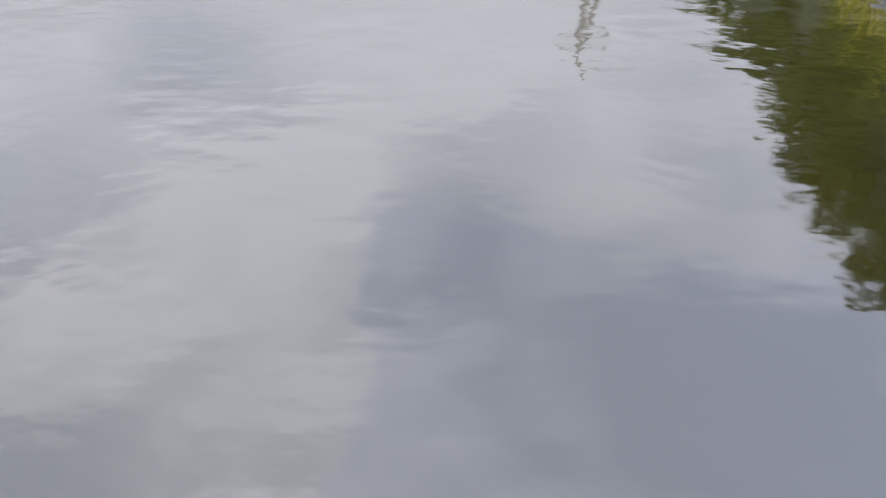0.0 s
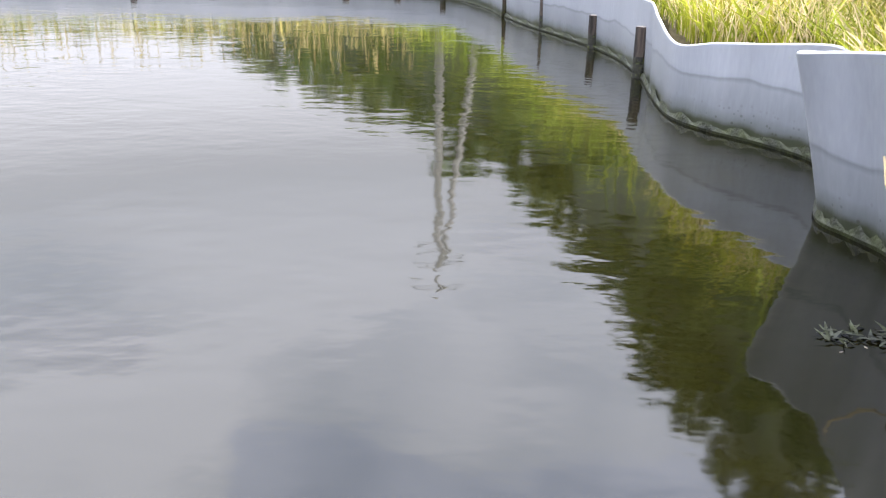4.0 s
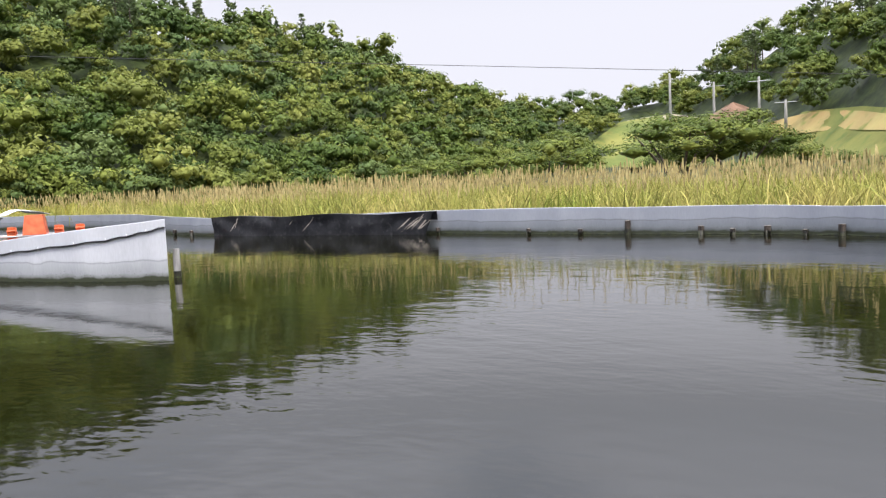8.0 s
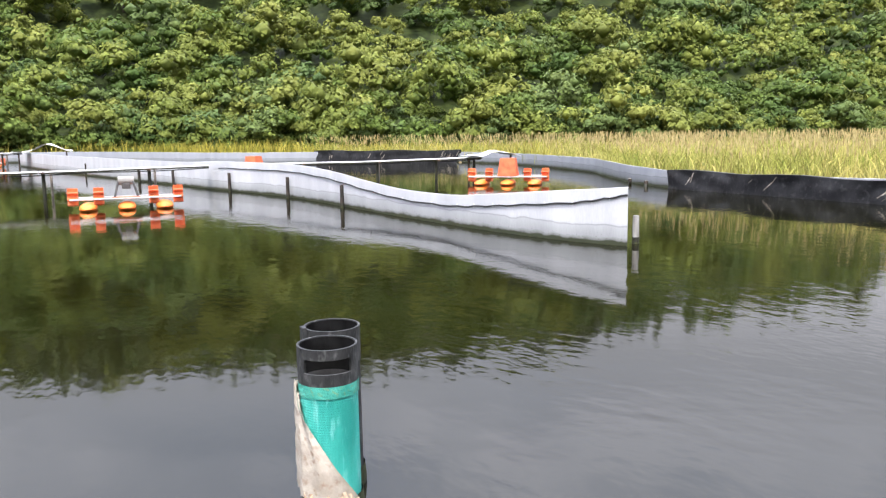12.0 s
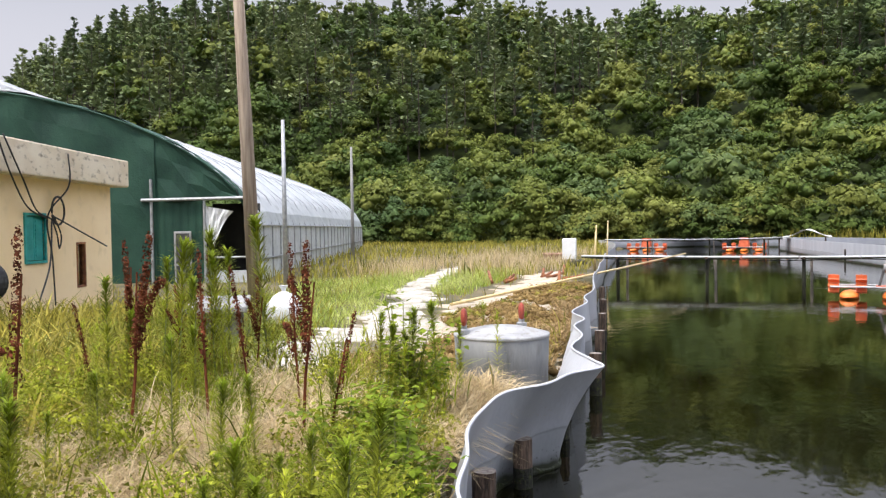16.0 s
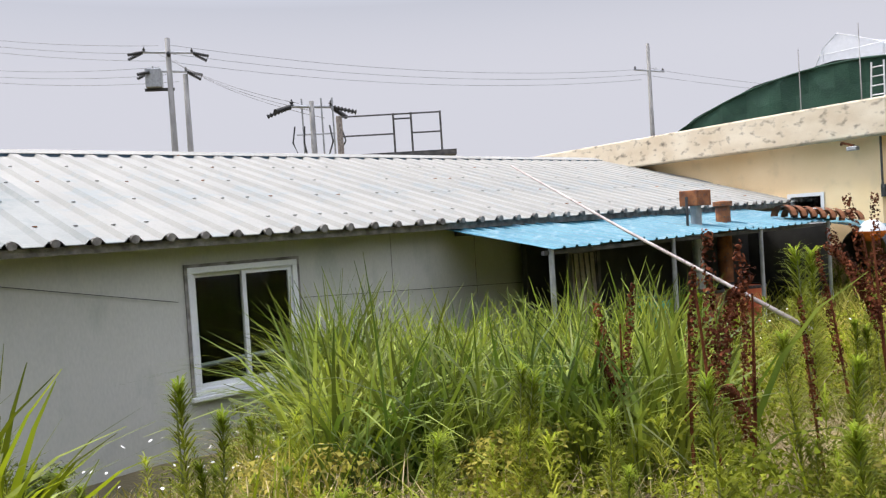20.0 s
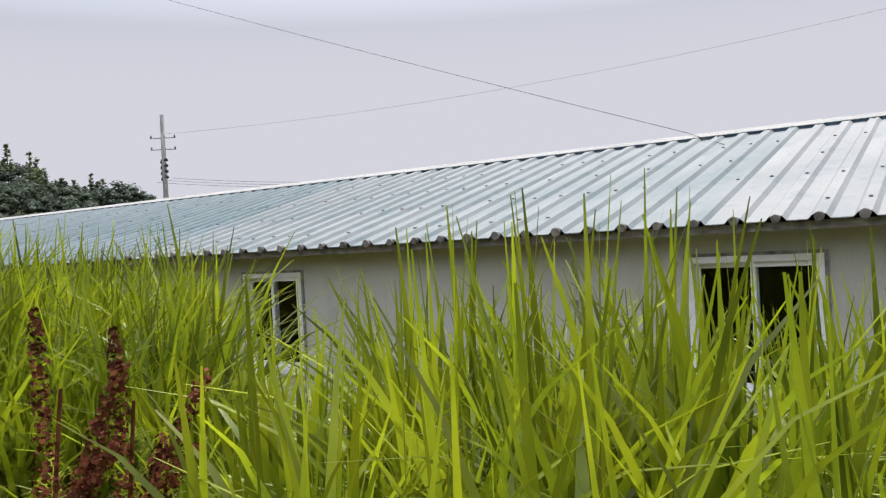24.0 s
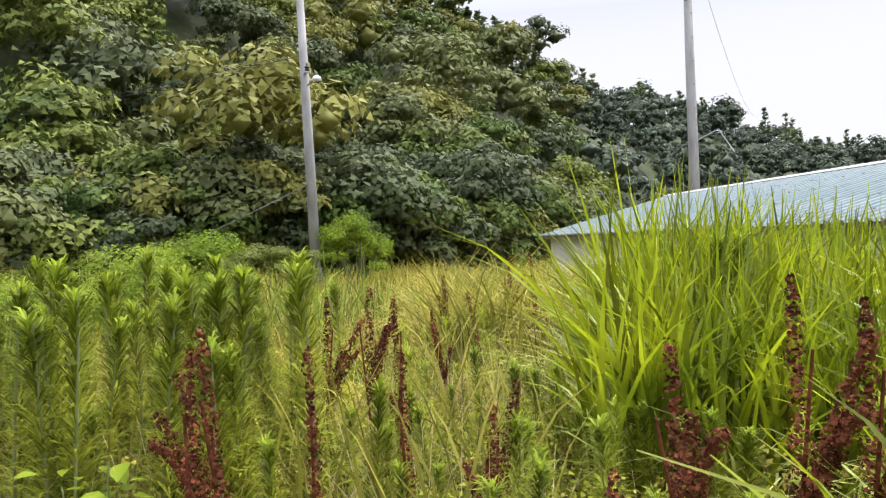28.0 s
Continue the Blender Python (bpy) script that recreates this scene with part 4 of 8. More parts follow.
def build_pines():
    rng = np.random.default_rng(12)
    vs, fs, k = [], [], 0
    spots = []
    for th0, th1, n, lo in ((84, 112, 110, 0.45), (104, 143, 170, 0.30), (122, 143, 130, 0.40), (-104, -64, 80, 0.8), (4, 14, 24, 0.7), (38, 60, 34, 0.95), (52, 84, 100, 0.66)):
        t = rng.uniform(th0, th1, n)
        a = table(FOOT, t)
        b = a * 1.25 + 70
        r = a + (b - a) * rng.uniform(lo, 1.02, n)
        spots.append(np.stack([-r * np.sin(np.radians(t)), r * np.cos(np.radians(t))], 1))
    xy = np.concatenate(spots)
    z = dry_z(xy[:, 0], xy[:, 1])
    th = np.degrees(np.arctan2(-xy[:, 0], xy[:, 1]))
    r = np.hypot(xy[:, 0], xy[:, 1])
    top = np.tan(np.radians(table(SKYLINE, th) + np.where(th > 100, rng.uniform(-0.2, 1.7, len(xy)), rng.uniform(-0.5, 0.7, len(xy))))) * r + 1.6
    h = np.clip(np.minimum(rng.uniform(8, 13.5, len(xy)), top - z), 5.0, 13.5)
    n, whorls = 190, 8
    wide = rng.uniform(1.5, 2.5, len(xy)) * (h / 10) ** 0.5
    layer = rng.integers(0, whorls, (len(xy), n))
    s = 0.28 + 0.72 * (layer + rng.uniform(-0.25, 0.25, layer.shape)) / (whorls - 0.6)
    bough = rng.integers(0, 6, layer.shape)
    turn = rng.uniform(0, 6.28, (len(xy), whorls, 6))
    rows = np.arange(len(xy))[:, None]
    az = turn[rows, layer, bough] + rng.normal(0, 0.14, layer.shape)
    reach = np.clip(1.08 - s, 0.06, 0.62) ** 0.75 * rng.uniform(0.55, 1.15, (len(xy), whorls, 6))[rows, layer, bough]
    u = rng.uniform(0.15, 1.0, layer.shape) ** 0.7
    o = wide[:, None] * reach * u * 1.25
    c = np.stack([xy[:, :1] + np.cos(az) * o, xy[:, 1:] + np.sin(az) * o, z[:, None] + h[:, None] * s + 0.28 * o - 0.10 * o ** 2 + rng.normal(0, 0.10, o.shape)], 2).reshape(-1, 3)
    az = az.ravel() + rng.normal(0, 0.5, len(c))
    d = np.stack([np.cos(az), np.sin(az), rng.uniform(-0.2, 0.7, len(c))], 1)
    w = np.stack([-np.sin(az), np.cos(az), rng.normal(0, 0.6, len(c))], 1)
    sz = rng.uniform(0.22, 0.50, (len(c), 1))
    v = np.stack([c - d * sz, c + w * sz * 0.55, c + d * sz * 1.2, c - w * sz * 0.55], 1).reshape(-1, 3)
    f = np.arange(len(v)).reshape(-1, 4)
    ob = big_mesh("pine_woods", v, f, WOODS_DARK)
    ob.data.materials.append(PINE_DIM)
    ob.data.polygons.foreach_set("material_index", np.repeat((rng.random(len(xy)) < 0.45).astype(np.int32), n))
    tagged(ob, "dark ragged pines along the hill's crest", "woods", kind="stuff")
    tr = Mesh()
    for (x, y), z0, hh in zip(xy, z, h):
        tr.tube([(x, y, z0 - 0.3), (x, y, z0 + hh)], [0.16, 0.03], 5, False)
    tagged(tr.link("pine_trunks", BARK), "thin dark pine trunks among the woods", "trunks", kind="stuff")


build_pines()


# ---- long house ----
def ribbed_roof(pitch=0.30):
    """Ribbed metal sheets laid side by side from eave to ridge, in the house's own axes."""
    prof = []
    for k in range(3):
        o = k * pitch
        prof += [(o, 0.0), (o + 0.145, 0.0), (o + 0.18, 0.036), (o + 0.268, 0.036)]
    prof.append((3 * pitch, 0.0))
    m = Mesh()
    e, r = Vector((0, 6.6, 2.06)), Vector((0, 11.3, 3.29))
    rows = [[Vector((a, 0, h)) + e for a, h in prof], [Vector((a, 0, h)) + e.lerp(r, 0.5) for a, h in prof], [Vector((a, 0, h)) + r for a, h in prof]]
    m.solid_grid(rows, (0, 0, -0.006))
    return m


def weld(m):
    """Joins a mesh's touching corners into one piece."""
    seen, ids, v = {}, [], []
    for p in m.v:
        k = tuple(round(c, 4) for c in p)
        if k not in seen:
            seen[k] = len(v)
            v.append(p)
        ids.append(seen[k])
    m.v, m.f = v, [tuple(ids[i] for i in q) for q in m.f]
    return m


def windowed_wall(x0, x1, y0, y1, z0, z1, holes):
    """A wall along x with openings given as x0, x1, z0, z1 in order of x."""
    m, x = Mesh(), x0
    for a, b, c, d in holes:
        m.box((x, y0, z0), (a, y1, z1))
        m.box((a, y0, z0), (b, y1, c))
        m.box((a, y0, d), (b, y1, z1))
        x = b
    return weld(m.box((x, y0, z0), (x1, y1, z1)))


def house():
    h = thing("long_house", "long low pale-walled house under a white ribbed sheet roof", "house", (0, 0, 0), 212.9)
    holes = [(-7.68, -6.75, 0.68, 1.80), (-2.40, -1.35, 0.67, 1.80), (3.13, 4.24, 0.66, 1.80)]
    part("wall", windowed_wall(-27, 15.2, 6.92, 7.07, -0.5, 2.10, holes), WHITE_WALL, h)
    part("wall", Mesh().box((-27, 15.5, -0.5), (15.2, 15.65, 2.1)), WHITE_WALL, h)
    for x in (-27, 15.05):
        g = Mesh()
        g.solid_grid([[Vector((x, 7.07, -0.5)), Vector((x, 11.3, -0.5)), Vector((x, 15.5, -0.5))], [Vector((x, 7.07, 2.1)), Vector((x, 11.3, 3.2)), Vector((x, 15.5, 2.1))]], (0.15, 0, 0))
        part("gable_wall", g, WHITE_WALL, h)
    for x in (-12.6, -8.05, 5.42, 6.66):
        part("panel_joint", Mesh().box((x - 0.003, 6.9165, -0.2), (x + 0.003, 6.9195, 2.0)), EDGE_DIRT, h, "thin dark joint between wall panels")
    rc = random.Random(17)
    zc = 1.95
    while zc > 0.4:
        dz, w = rc.uniform(0.05, 0.16), rc.uniform(0.003, 0.014)
        part("wall_crack", Mesh().box((-3.43 + rc.uniform(-0.012, 0.012) + 0.05 * (1.9 - zc) - w, 6.9165, zc - dz), (-3.43 + 0.05 * (1.9 - zc) + w, 6.9195, zc)), EDGE_DIRT, h, "dark weathered crack down the wall")
        zc -= dz + rc.uniform(0.0, 0.06)
    part("floor", Mesh().box((-26.8, 7.1, -0.3), (15, 15.4, -0.2)), INSIDE_SHADE, h)
    # dark panel stands in for the shaded rooms behind the windows
    part("back_partition", Mesh().box((-26.8, 9.6, -0.2), (15, 9.7, 2.4)), INSIDE_SHADE, h, "partition painted dark for the shade of the rooms")
    sheets = {}
    x, n = -27.35, 0
    while x < 15.3 - 0.4:
        tone = ROOF_TEAL if x < -9.5 else ROOF_MID if x < -2.2 else ROOF_PALE if x < 2.2 else WHITE_ROOF
        if tone in sheets:
            o = sheets[tone].copy()
            scene.collection.objects.link(o)
        else:
            o = sheets[tone] = ribbed_roof().link("roof_sheet", tone, h)
        o.location.x = x
        x += 0.9
        n += 1
    back = Mesh().solid_grid([[Vector((-27.35, 11.3, 3.29)), Vector((15.3, 11.3, 3.29))], [Vector((-27.35, 16.0, 2.06)), Vector((15.3, 16.0, 2.06))]], (0, 0, -0.01))
    part("back_roof", back, WHITE_ROOF, h)
    cap = Mesh()
    cap.solid_grid([[Vector((-27.4, 11.02, 3.265)), Vector((15.35, 11.02, 3.265))], [Vector((-27.4, 11.3, 3.345)), Vector((15.35, 11.3, 3.345))], [Vector((-27.4, 11.58, 3.265)), Vector((15.35, 11.58, 3.265))]], (0, 0, -0.008))
    part("ridge_cap", cap, WHITE_ROOF, h)
    part("ridge_filler", Mesh().box((-27.3, 11.04, 3.225), (15.25, 11.06, 3.262)), BLUE_EDGE, h, "dark blue strip under the ridge cap")
    part("fascia", Mesh().box((-27.3, 6.66, 1.985), (15.25, 6.70, 2.05)), EDGE_DIRT, h, "weathered dark eave board")
    sof = Mesh().solid_grid([[Vector((-27.3, 6.71, 2.03)), Vector((15.2, 6.71, 2.03))], [Vector((-27.3, 6.915, 2.09)), Vector((15.2, 6.915, 2.09))]], (0, 0, -0.01))
    part("soffit", sof, EDGE_DIRT, h)
    ends, screws, rusty = Mesh(), Mesh(), Mesh()
    rng = random.Random(5)
    x = -27.35
    while x < 15.2:
        ends.tube([(x + 0.224, 6.565, 2.075), (x + 0.224, 6.61, 2.08)], rng.uniform(0.032, 0.04), 8)
        for k in range(5):
            f = 0.10 + k * 0.21 + rng.uniform(-0.01, 0.01)
            if rng.random() < 0.6:
                p = Vector((x + 0.224, 6.6 + 4.7 * f, 2.06 + 1.23 * f + 0.038))
                (rusty if rng.random() < 0.12 else screws).box((p.x - 0.013, p.y - 0.028, p.z - 0.004), (p.x + 0.013, p.y + 0.018, p.z + 0.006))
        x += 0.3
    tagged(part("rib_end", ends, EDGE_DIRT, h), kind="stuff")
    tagged(part("roof_screw", screws, SCREW, h), kind="stuff")
    tagged(part("rusted_screw", rusty, RUST, h, "rust-stained roof screws"), kind="stuff")
    for a, b, c, d in holes:
        window(h, a, b, c, d, 6.92)
    return h


def window(h, a, b, c, d, y):
    """A sliding window of two sashes in a white plastic frame."""
    w = new("window")
    w.parent = h
    fr = Mesh()
    t = 0.055
    for lo, hi in (((a, c), (b, c + t)), ((a, d - t), (b, d)), ((a, c + t), (a + t, d - t)), ((b - t, c + t), (b, d - t))):
        fr.box((lo[0], y - 0.03, lo[1]), (hi[0], y + 0.09, hi[1]), bevel=0.006)
    part("window_frame", fr, WHITE_FRAME, w)
    tr, e = Mesh(), 0.028
    for lo, hi in (((a - e, d), (b + e, d + e)), ((a - e, c), (a, d)), ((b, c), (b + e, d))):
        tr.box((lo[0], y - 0.02, lo[1]), (hi[0], y - 0.003, hi[1]))
    part("outer_trim", tr, EDGE_DIRT, w, "dark sealant round the frame")
    # added bar imitates a level reflection in the panes
    part("inner_bar", Mesh().tube([(a, y + 0.25, c + 0.22), (b, y + 0.25, c + 0.26)], 0.022, 8), STEEL, w, "added grey bar standing in for a reflection in the glass")
    part("window_sill", Mesh().box((a - 0.04, y - 0.07, c - 0.04), (b + 0.04, y - 0.004, c - 0.004), bevel=0.005), WHITE_FRAME, w)
    mid = (a + b) / 2
    for x0, x1, yy in ((a + t, mid + 0.025, y + 0.05), (mid - 0.025, b - t, y + 0.01)):
        s = Mesh()
        q = 0.04
        for lo, hi in (((x0, c + t), (x1, c + t + q)), ((x0, d - t - q), (x1, d - t)), ((x0, c + t + q), (x0 + q, d - t - q)), ((x1 - q, c + t + q), (x1, d - t - q))):
            s.box((lo[0], yy - 0.015, lo[1]), (hi[0], yy + 0.015, hi[1]))
        part("sash", s, WHITE_FRAME, w)
        p = part("pane", Mesh().box((x0 + q, yy - 0.003, c + t + q), (x1 - q, yy + 0.003, d - t - q)), GLASS, w)
        p.visible_shadow = False
    return w


house()


# ---- cream building ----
CREAM_CORNER = Vector((-8.78, -11.40, 0))
CREAM_R = Vector((-14.15, -13.62, 0)) - CREAM_CORNER


def cream_building():
    """Local x runs along the short face with the shutter, local y along the long face."""
    ex = CREAM_R.normalized()
    rz = math.degrees(math.atan2(ex.y, ex.x))
    b = thing("pump_building", "cream rendered flat-roofed building with a stained concrete cornice", "building", tuple(CREAM_CORNER), rz)
    ln, wd = CREAM_R.length, 10.0
    o = 0.30
    b["corner"] = o
    walls = windowed_wall(o, ln - o, o, o + 0.2, 0.2, 3.02, [(1.95, 2.60, 1.55, 2.35), (3.85, 4.25, 0.95, 1.85)])
    part("wall", walls, CREAM, b)
    sw = Mesh()
    for y0, y1, z0, z1 in ((o + 0.2, 1.30, 0.2, 3.02), (1.30, 2.0, 0.2, 1.65), (1.30, 2.0, 2.2, 3.02), (2.0, wd - o, 0.2, 3.02)):
        sw.box((o, y0, z0), (o + 0.2, y1, z1))
    part("wall", weld(sw), CREAM, b)
    part("wall", Mesh().box((ln - o - 0.2, o + 0.2, 0.2), (ln - o, wd - o, 3.02)), CREAM, b)
    part("wall", Mesh().box((o, wd - o, 0.2), (ln - o, wd - o + 0.2, 3.02)), CREAM, b)
    part("cornice", Mesh().box((0, 0, 3.02), (ln, wd, 3.60), bevel=0.03), CORNICE, b, "cracked and stained concrete cornice")
    sh = new("shuttered_window")
    sh.parent = b
    for k in (0, 1):
        x0 = 1.95 + k * 0.325
        fm = Mesh().box((x0 + 0.005, o + 0.02, 1.555), (x0 + 0.32, o + 0.055, 2.345), bevel=0.006)
        for j in range(9):
            z = 1.62 + j * 0.075
            part("slat", Mesh().box((x0 + 0.05, o + 0.005, z), (x0 + 0.275, o + 0.019, z + 0.05)), TEAL_PAINT, sh)
        part("shutter", fm, TEAL_PAINT, sh)
    fr = Mesh()
    for lo, hi in (((1.90, 1.50), (2.65, 1.55)), ((1.90, 2.35), (2.65, 2.40)), ((1.90, 1.55), (1.95, 2.35)), ((2.60, 1.55), (2.65, 2.35))):
        fr.box((lo[0], o - 0.03, lo[1]), (hi[0], o + 0.06, hi[1]))
    part("window_frame", fr, TEAL_PAINT, sh)
    sm = new("narrow_window")
    sm.parent = b
    fr = Mesh()
    for lo, hi in (((3.85, 0.95), (4.25, 0.99)), ((3.85, 1.81), (4.25, 1.85)), ((3.85, 0.99), (3.89, 1.81)), ((4.21, 0.99), (4.25, 1.81))):
        fr.box((lo[0], o - 0.01, lo[1]), (hi[0], o + 0.12, hi[1]))
    part("window_frame", fr, RUST, sm)
    part("pane", Mesh().box((3.89, o + 0.05, 0.99), (4.21, o + 0.056, 1.81)), GLASS, sm)
    # dark panel paints the room's shade behind the pane
    part("dark_room", Mesh().box((3.7, o + 0.9, 0.3), (4.4, o + 0.95, 2.0)), INSIDE_SHADE, sm)
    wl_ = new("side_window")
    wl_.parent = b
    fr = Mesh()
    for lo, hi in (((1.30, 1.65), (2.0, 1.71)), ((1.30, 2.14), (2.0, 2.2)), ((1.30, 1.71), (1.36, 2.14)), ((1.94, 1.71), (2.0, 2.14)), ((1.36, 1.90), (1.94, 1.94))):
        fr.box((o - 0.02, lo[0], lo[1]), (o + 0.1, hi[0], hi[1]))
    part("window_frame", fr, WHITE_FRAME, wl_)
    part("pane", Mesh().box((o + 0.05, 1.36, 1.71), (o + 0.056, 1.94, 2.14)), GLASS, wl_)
    # a like panel for the shade behind the side window
    part("dark_room", Mesh().box((o + 0.8, 0.9, 1.0), (o + 0.85, 2.6, 2.6)), INSIDE_SHADE, wl_)
    return b


cream_building()


# ---- greenhouse ----
GH_CORNER = Vector((-20.5, -15.0, 0))
GH_FAR = Vector((-54.7, -30.1, 0))


def greenhouse():
    ex = (GH_FAR - GH_CORNER).normalized()
    rz = math.degrees(math.atan2(ex.y, ex.x))
    g = thing("greenhouse", "long arched greenhouse of milky film with a green shade-net front", "greenhouse", tuple(GH_CORNER), rz)
    L, W, E, R = (GH_FAR - GH_CORNER).length, 19.0, 2.2, 6.35

    def arch(k):
        s = 0.5 - 0.5 * math.cos(math.pi * k / 20)
        return s * W, E + (R - E) * math.sin(math.pi * s) ** 0.55

    for k in range(20):
        (y0, z0), (y1, z1) = arch(k), arch(k + 1)
        sm = Mesh()
        rows = []
        for i in range(27):
            x = L * i / 26
            sag = 0.05 * (1 if i % 2 else 0)
            rows.append([Vector((x, y0, z0 - sag)), Vector((x, y1, z1 - sag))])
        sm.grid(rows)
        part("film_strip", sm, FILM, g)
    for z0, z1, mt in ((0.4, 1.15, FILM), (1.15, E, FILM)):
        sm = Mesh()
        sm.grid([[Vector((L * i / 52, -0.03 * (i % 2), z0 + 0.02)) for i in range(53)], [Vector((L * i / 52, -0.02 * (i % 2), z1 - 0.02)) for i in range(53)]])
        part("side_film", sm, mt, g)
    for i in range(27):
        x = L * i / 26
        part("hoop", Mesh().tube([(x, -0.02, 0.3), (x, -0.02, E)] + [(x, arch(k)[0], arch(k)[1] + 0.02) for k in range(0, 21, 2)], 0.025, 6), STEEL, g)
    for z in (1.15, E):
        part("side_rail", Mesh().tube([(0, -0.05, z), (L, -0.05, z)], 0.03, 6), STEEL, g)
    fr = []
    for k in range(41):
        s = k / 40
        y, z = s * W, E + (R - E) * max(math.sin(math.pi * s), 0.0) ** 0.55
        fr.append((y, z))
    net = Mesh()
    rng = random.Random(3)
    rows = []
    for j in range(9):
        t = j / 8
        rows.append([Vector((-0.08 - 0.06 * math.sin(k * 1.3 + j) * t - 0.05 * rng.random(), y, 0.4 + (z + 0.05 - 0.4) * t)) for k, (y, z) in enumerate(fr) if y >= 4.2 or True])
    keep = [r[6:] for r in rows]
    net.grid(keep)
    top = []
    for j in range(4):
        t = j / 3
        top.append([Vector((-0.09 - 0.05 * math.sin(k * 1.7 + j * 2), y, 3.0 + (z + 0.05 - 3.0) * t)) for k, (y, z) in enumerate(fr[:8])])
    net.grid(top)
    part("shade_net", net, NET, g, "dark green shade net stretched over the front")
    fold = Mesh()
    rows = []
    for k in range(61):
        u = k / 60 * 20
        a0 = min(int(u), 19)
        (y0, z0), (y1, z1) = arch(a0), arch(a0 + 1)
        y, z = y0 + (y1 - y0) * (u - a0), z0 + (z1 - z0) * (u - a0)
        reach = 0.35 + 0.55 * abs(math.sin(k * 0.33)) * (1.6 if 14 < k < 30 else 0.7) + 0.12 * math.sin(k * 1.9)
        rows.append([Vector((-0.13 + (reach + 0.13) * j / 4, y, z + 0.06 + 0.035 * math.sin(k * 1.1 + j * 1.7) + (0.03 if j < 4 else -0.01))) for j in range(5)])
    fold.grid(rows)
    part("net_fold", fold, NET, g, "wrinkled edge of the net lapping over the roof film")
    tube = [(-0.16, y, z + 0.03) for y, z in fr[1:40]]
    part("net_hem", Mesh().tube(tube, 0.035, 6), NET, g)
    part("door_leaf", Mesh().box((-0.16, 1.80, 0.30), (-0.12, 2.32, 2.04), bevel=0.01), STEEL, g, "grey metal screen door")
    part("door_screen", Mesh().box((-0.17, 1.86, 0.40), (-0.162, 2.26, 1.98)), DARK_STEEL, g)
    part("door_bar", Mesh().box((-0.185, 1.80, 1.02), (-0.172, 2.32, 1.08)), STEEL, g)
    pan = Mesh().solid_grid([[Vector((-0.055 - 0.014 * (k % 4 in (1, 2)), 1.42 + 0.0575 * k, z)) for k in range(33)] for z in (0.3, 3.0)], (0.03, 0, 0))
    part("green_panel", pan, NET, g, "ribbed green sheet beside the door")
    for y in (0.06, 1.40, 2.97):
        part("front_post", Mesh().tube([(-0.14, y, 0.3), (-0.14, y, 3.0 if y < 2 else 3.6)], 0.045, 8), STEEL, g)
    part("front_rail", Mesh().tube([(-0.18, -0.1, 3.02), (-0.18, 3.25, 2.98)], 0.05, 8), STEEL, g)
    part("opening_rail", Mesh().tube([(-0.12, 0.1, 1.25), (-0.12, 1.4, 1.25)], 0.03, 8), STEEL, g)
    cur = Mesh()
    cur.grid([[Vector((-0.1 - 0.04 * math.sin(k * 2.1 + j), 1.36 - k * 0.10 * (1 - 0.75 * (j / 6) ** 0.7), 2.78 - j * 0.18 - 0.02 * k)) for k in range(9)] for j in range(7)])
    part("torn_curtain", cur, SACK, g, "torn white film hanging in the opening")
    # dark sheet stands in for the shade inside the opening
    part("inner_wall", Mesh().box((1.5, 0.1, 0.4), (1.55, 1.6, 2.9)), INSIDE_SHADE, g)
    part("low_panel", Mesh().box((-0.1, 0.12, 0.4), (-0.05, 1.38, 0.85)), FILM, g)
    return g


greenhouse()


# ---- grasses and reeds ----
STRAW_SPOTS = [(-6.3, -2.56, 0.35), (-5.4, -2.38, 0.25), (-5.2, -3.25, 0.42), (-6.0, -3.9, 0.5), (-4.45, -3.5, 0.4), (-4.6, -3.95, 0.35), (-3.6, -3.5, 0.42), (-3.1, -4.2, 0.45), (-5.0, -4.6, 0.4), (-2.5, -4.0, 0.35), (-3.9, -4.4, 0.3), (-1.6, -4.1, 0.35), (-0.4, -3.9, 0.4), (-7.0, -2.7, 0.3)]


def in_straw(x, y):
    k = np.zeros(len(x), bool)
    for a, b, r in STRAW_SPOTS:
        k |= np.hypot(x - a, y - b) < r * (1 + 0.35 * np.sin(np.arctan2(y - b, x - a) * 3 + a * 5))
    return k



BUILT = [[(-8.8, -11.4), (-14.2, -13.6), (-10.4, -22.8), (-5.1, -20.6)], [(-20.4, -14.9), (-54.7, -30.1), (-62.4, -12.7 - 30), (-28.1, -32.4)],
         LIP]


BANK_TRACK = [(-7.6, -3.6, 0.7), (-9.5, -4.0, 1.0), (-12, -4.7, 1.2), (-15, -5.2, 1.1), (-18, -5.7, 0.9), (-22, -6.6, 0.7), (-27, -7.6, 0.5)]
SHELL_TRACK = [(-7.6, -5.2, 0.33), (-9.4, -5.8, 0.59), (-11.2, -6.1, 0.74), (-12.8, -6.4, 0.59), (-15, -7.2, 0.52), (-18.5, -8.7, 0.55), (-22, -9.9, 0.52), (-26, -10.9, 0.52), (-30, -11.8, 0.30)]


def off_track(x, y):
    """Clear of the worn middle of the sandy tracks, with a ragged edge."""
    ok = np.ones(np.shape(x), bool)
    for line in (BANK_TRACK, SHELL_TRACK):
        for (x0, y0, w0), (x1, y1, w1) in zip(line, line[1:]):
            dx, dy = x1 - x0, y1 - y0
            t = np.clip(((x - x0) * dx + (y - y0) * dy) / (dx * dx + dy * dy), 0, 1)
            ok &= np.hypot(x - x0 - t * dx, y - y0 - t * dy) > (w0 + (w1 - w0) * t) * (0.85 + 0.25 * bumps(x, y, 0.5))
    return ok


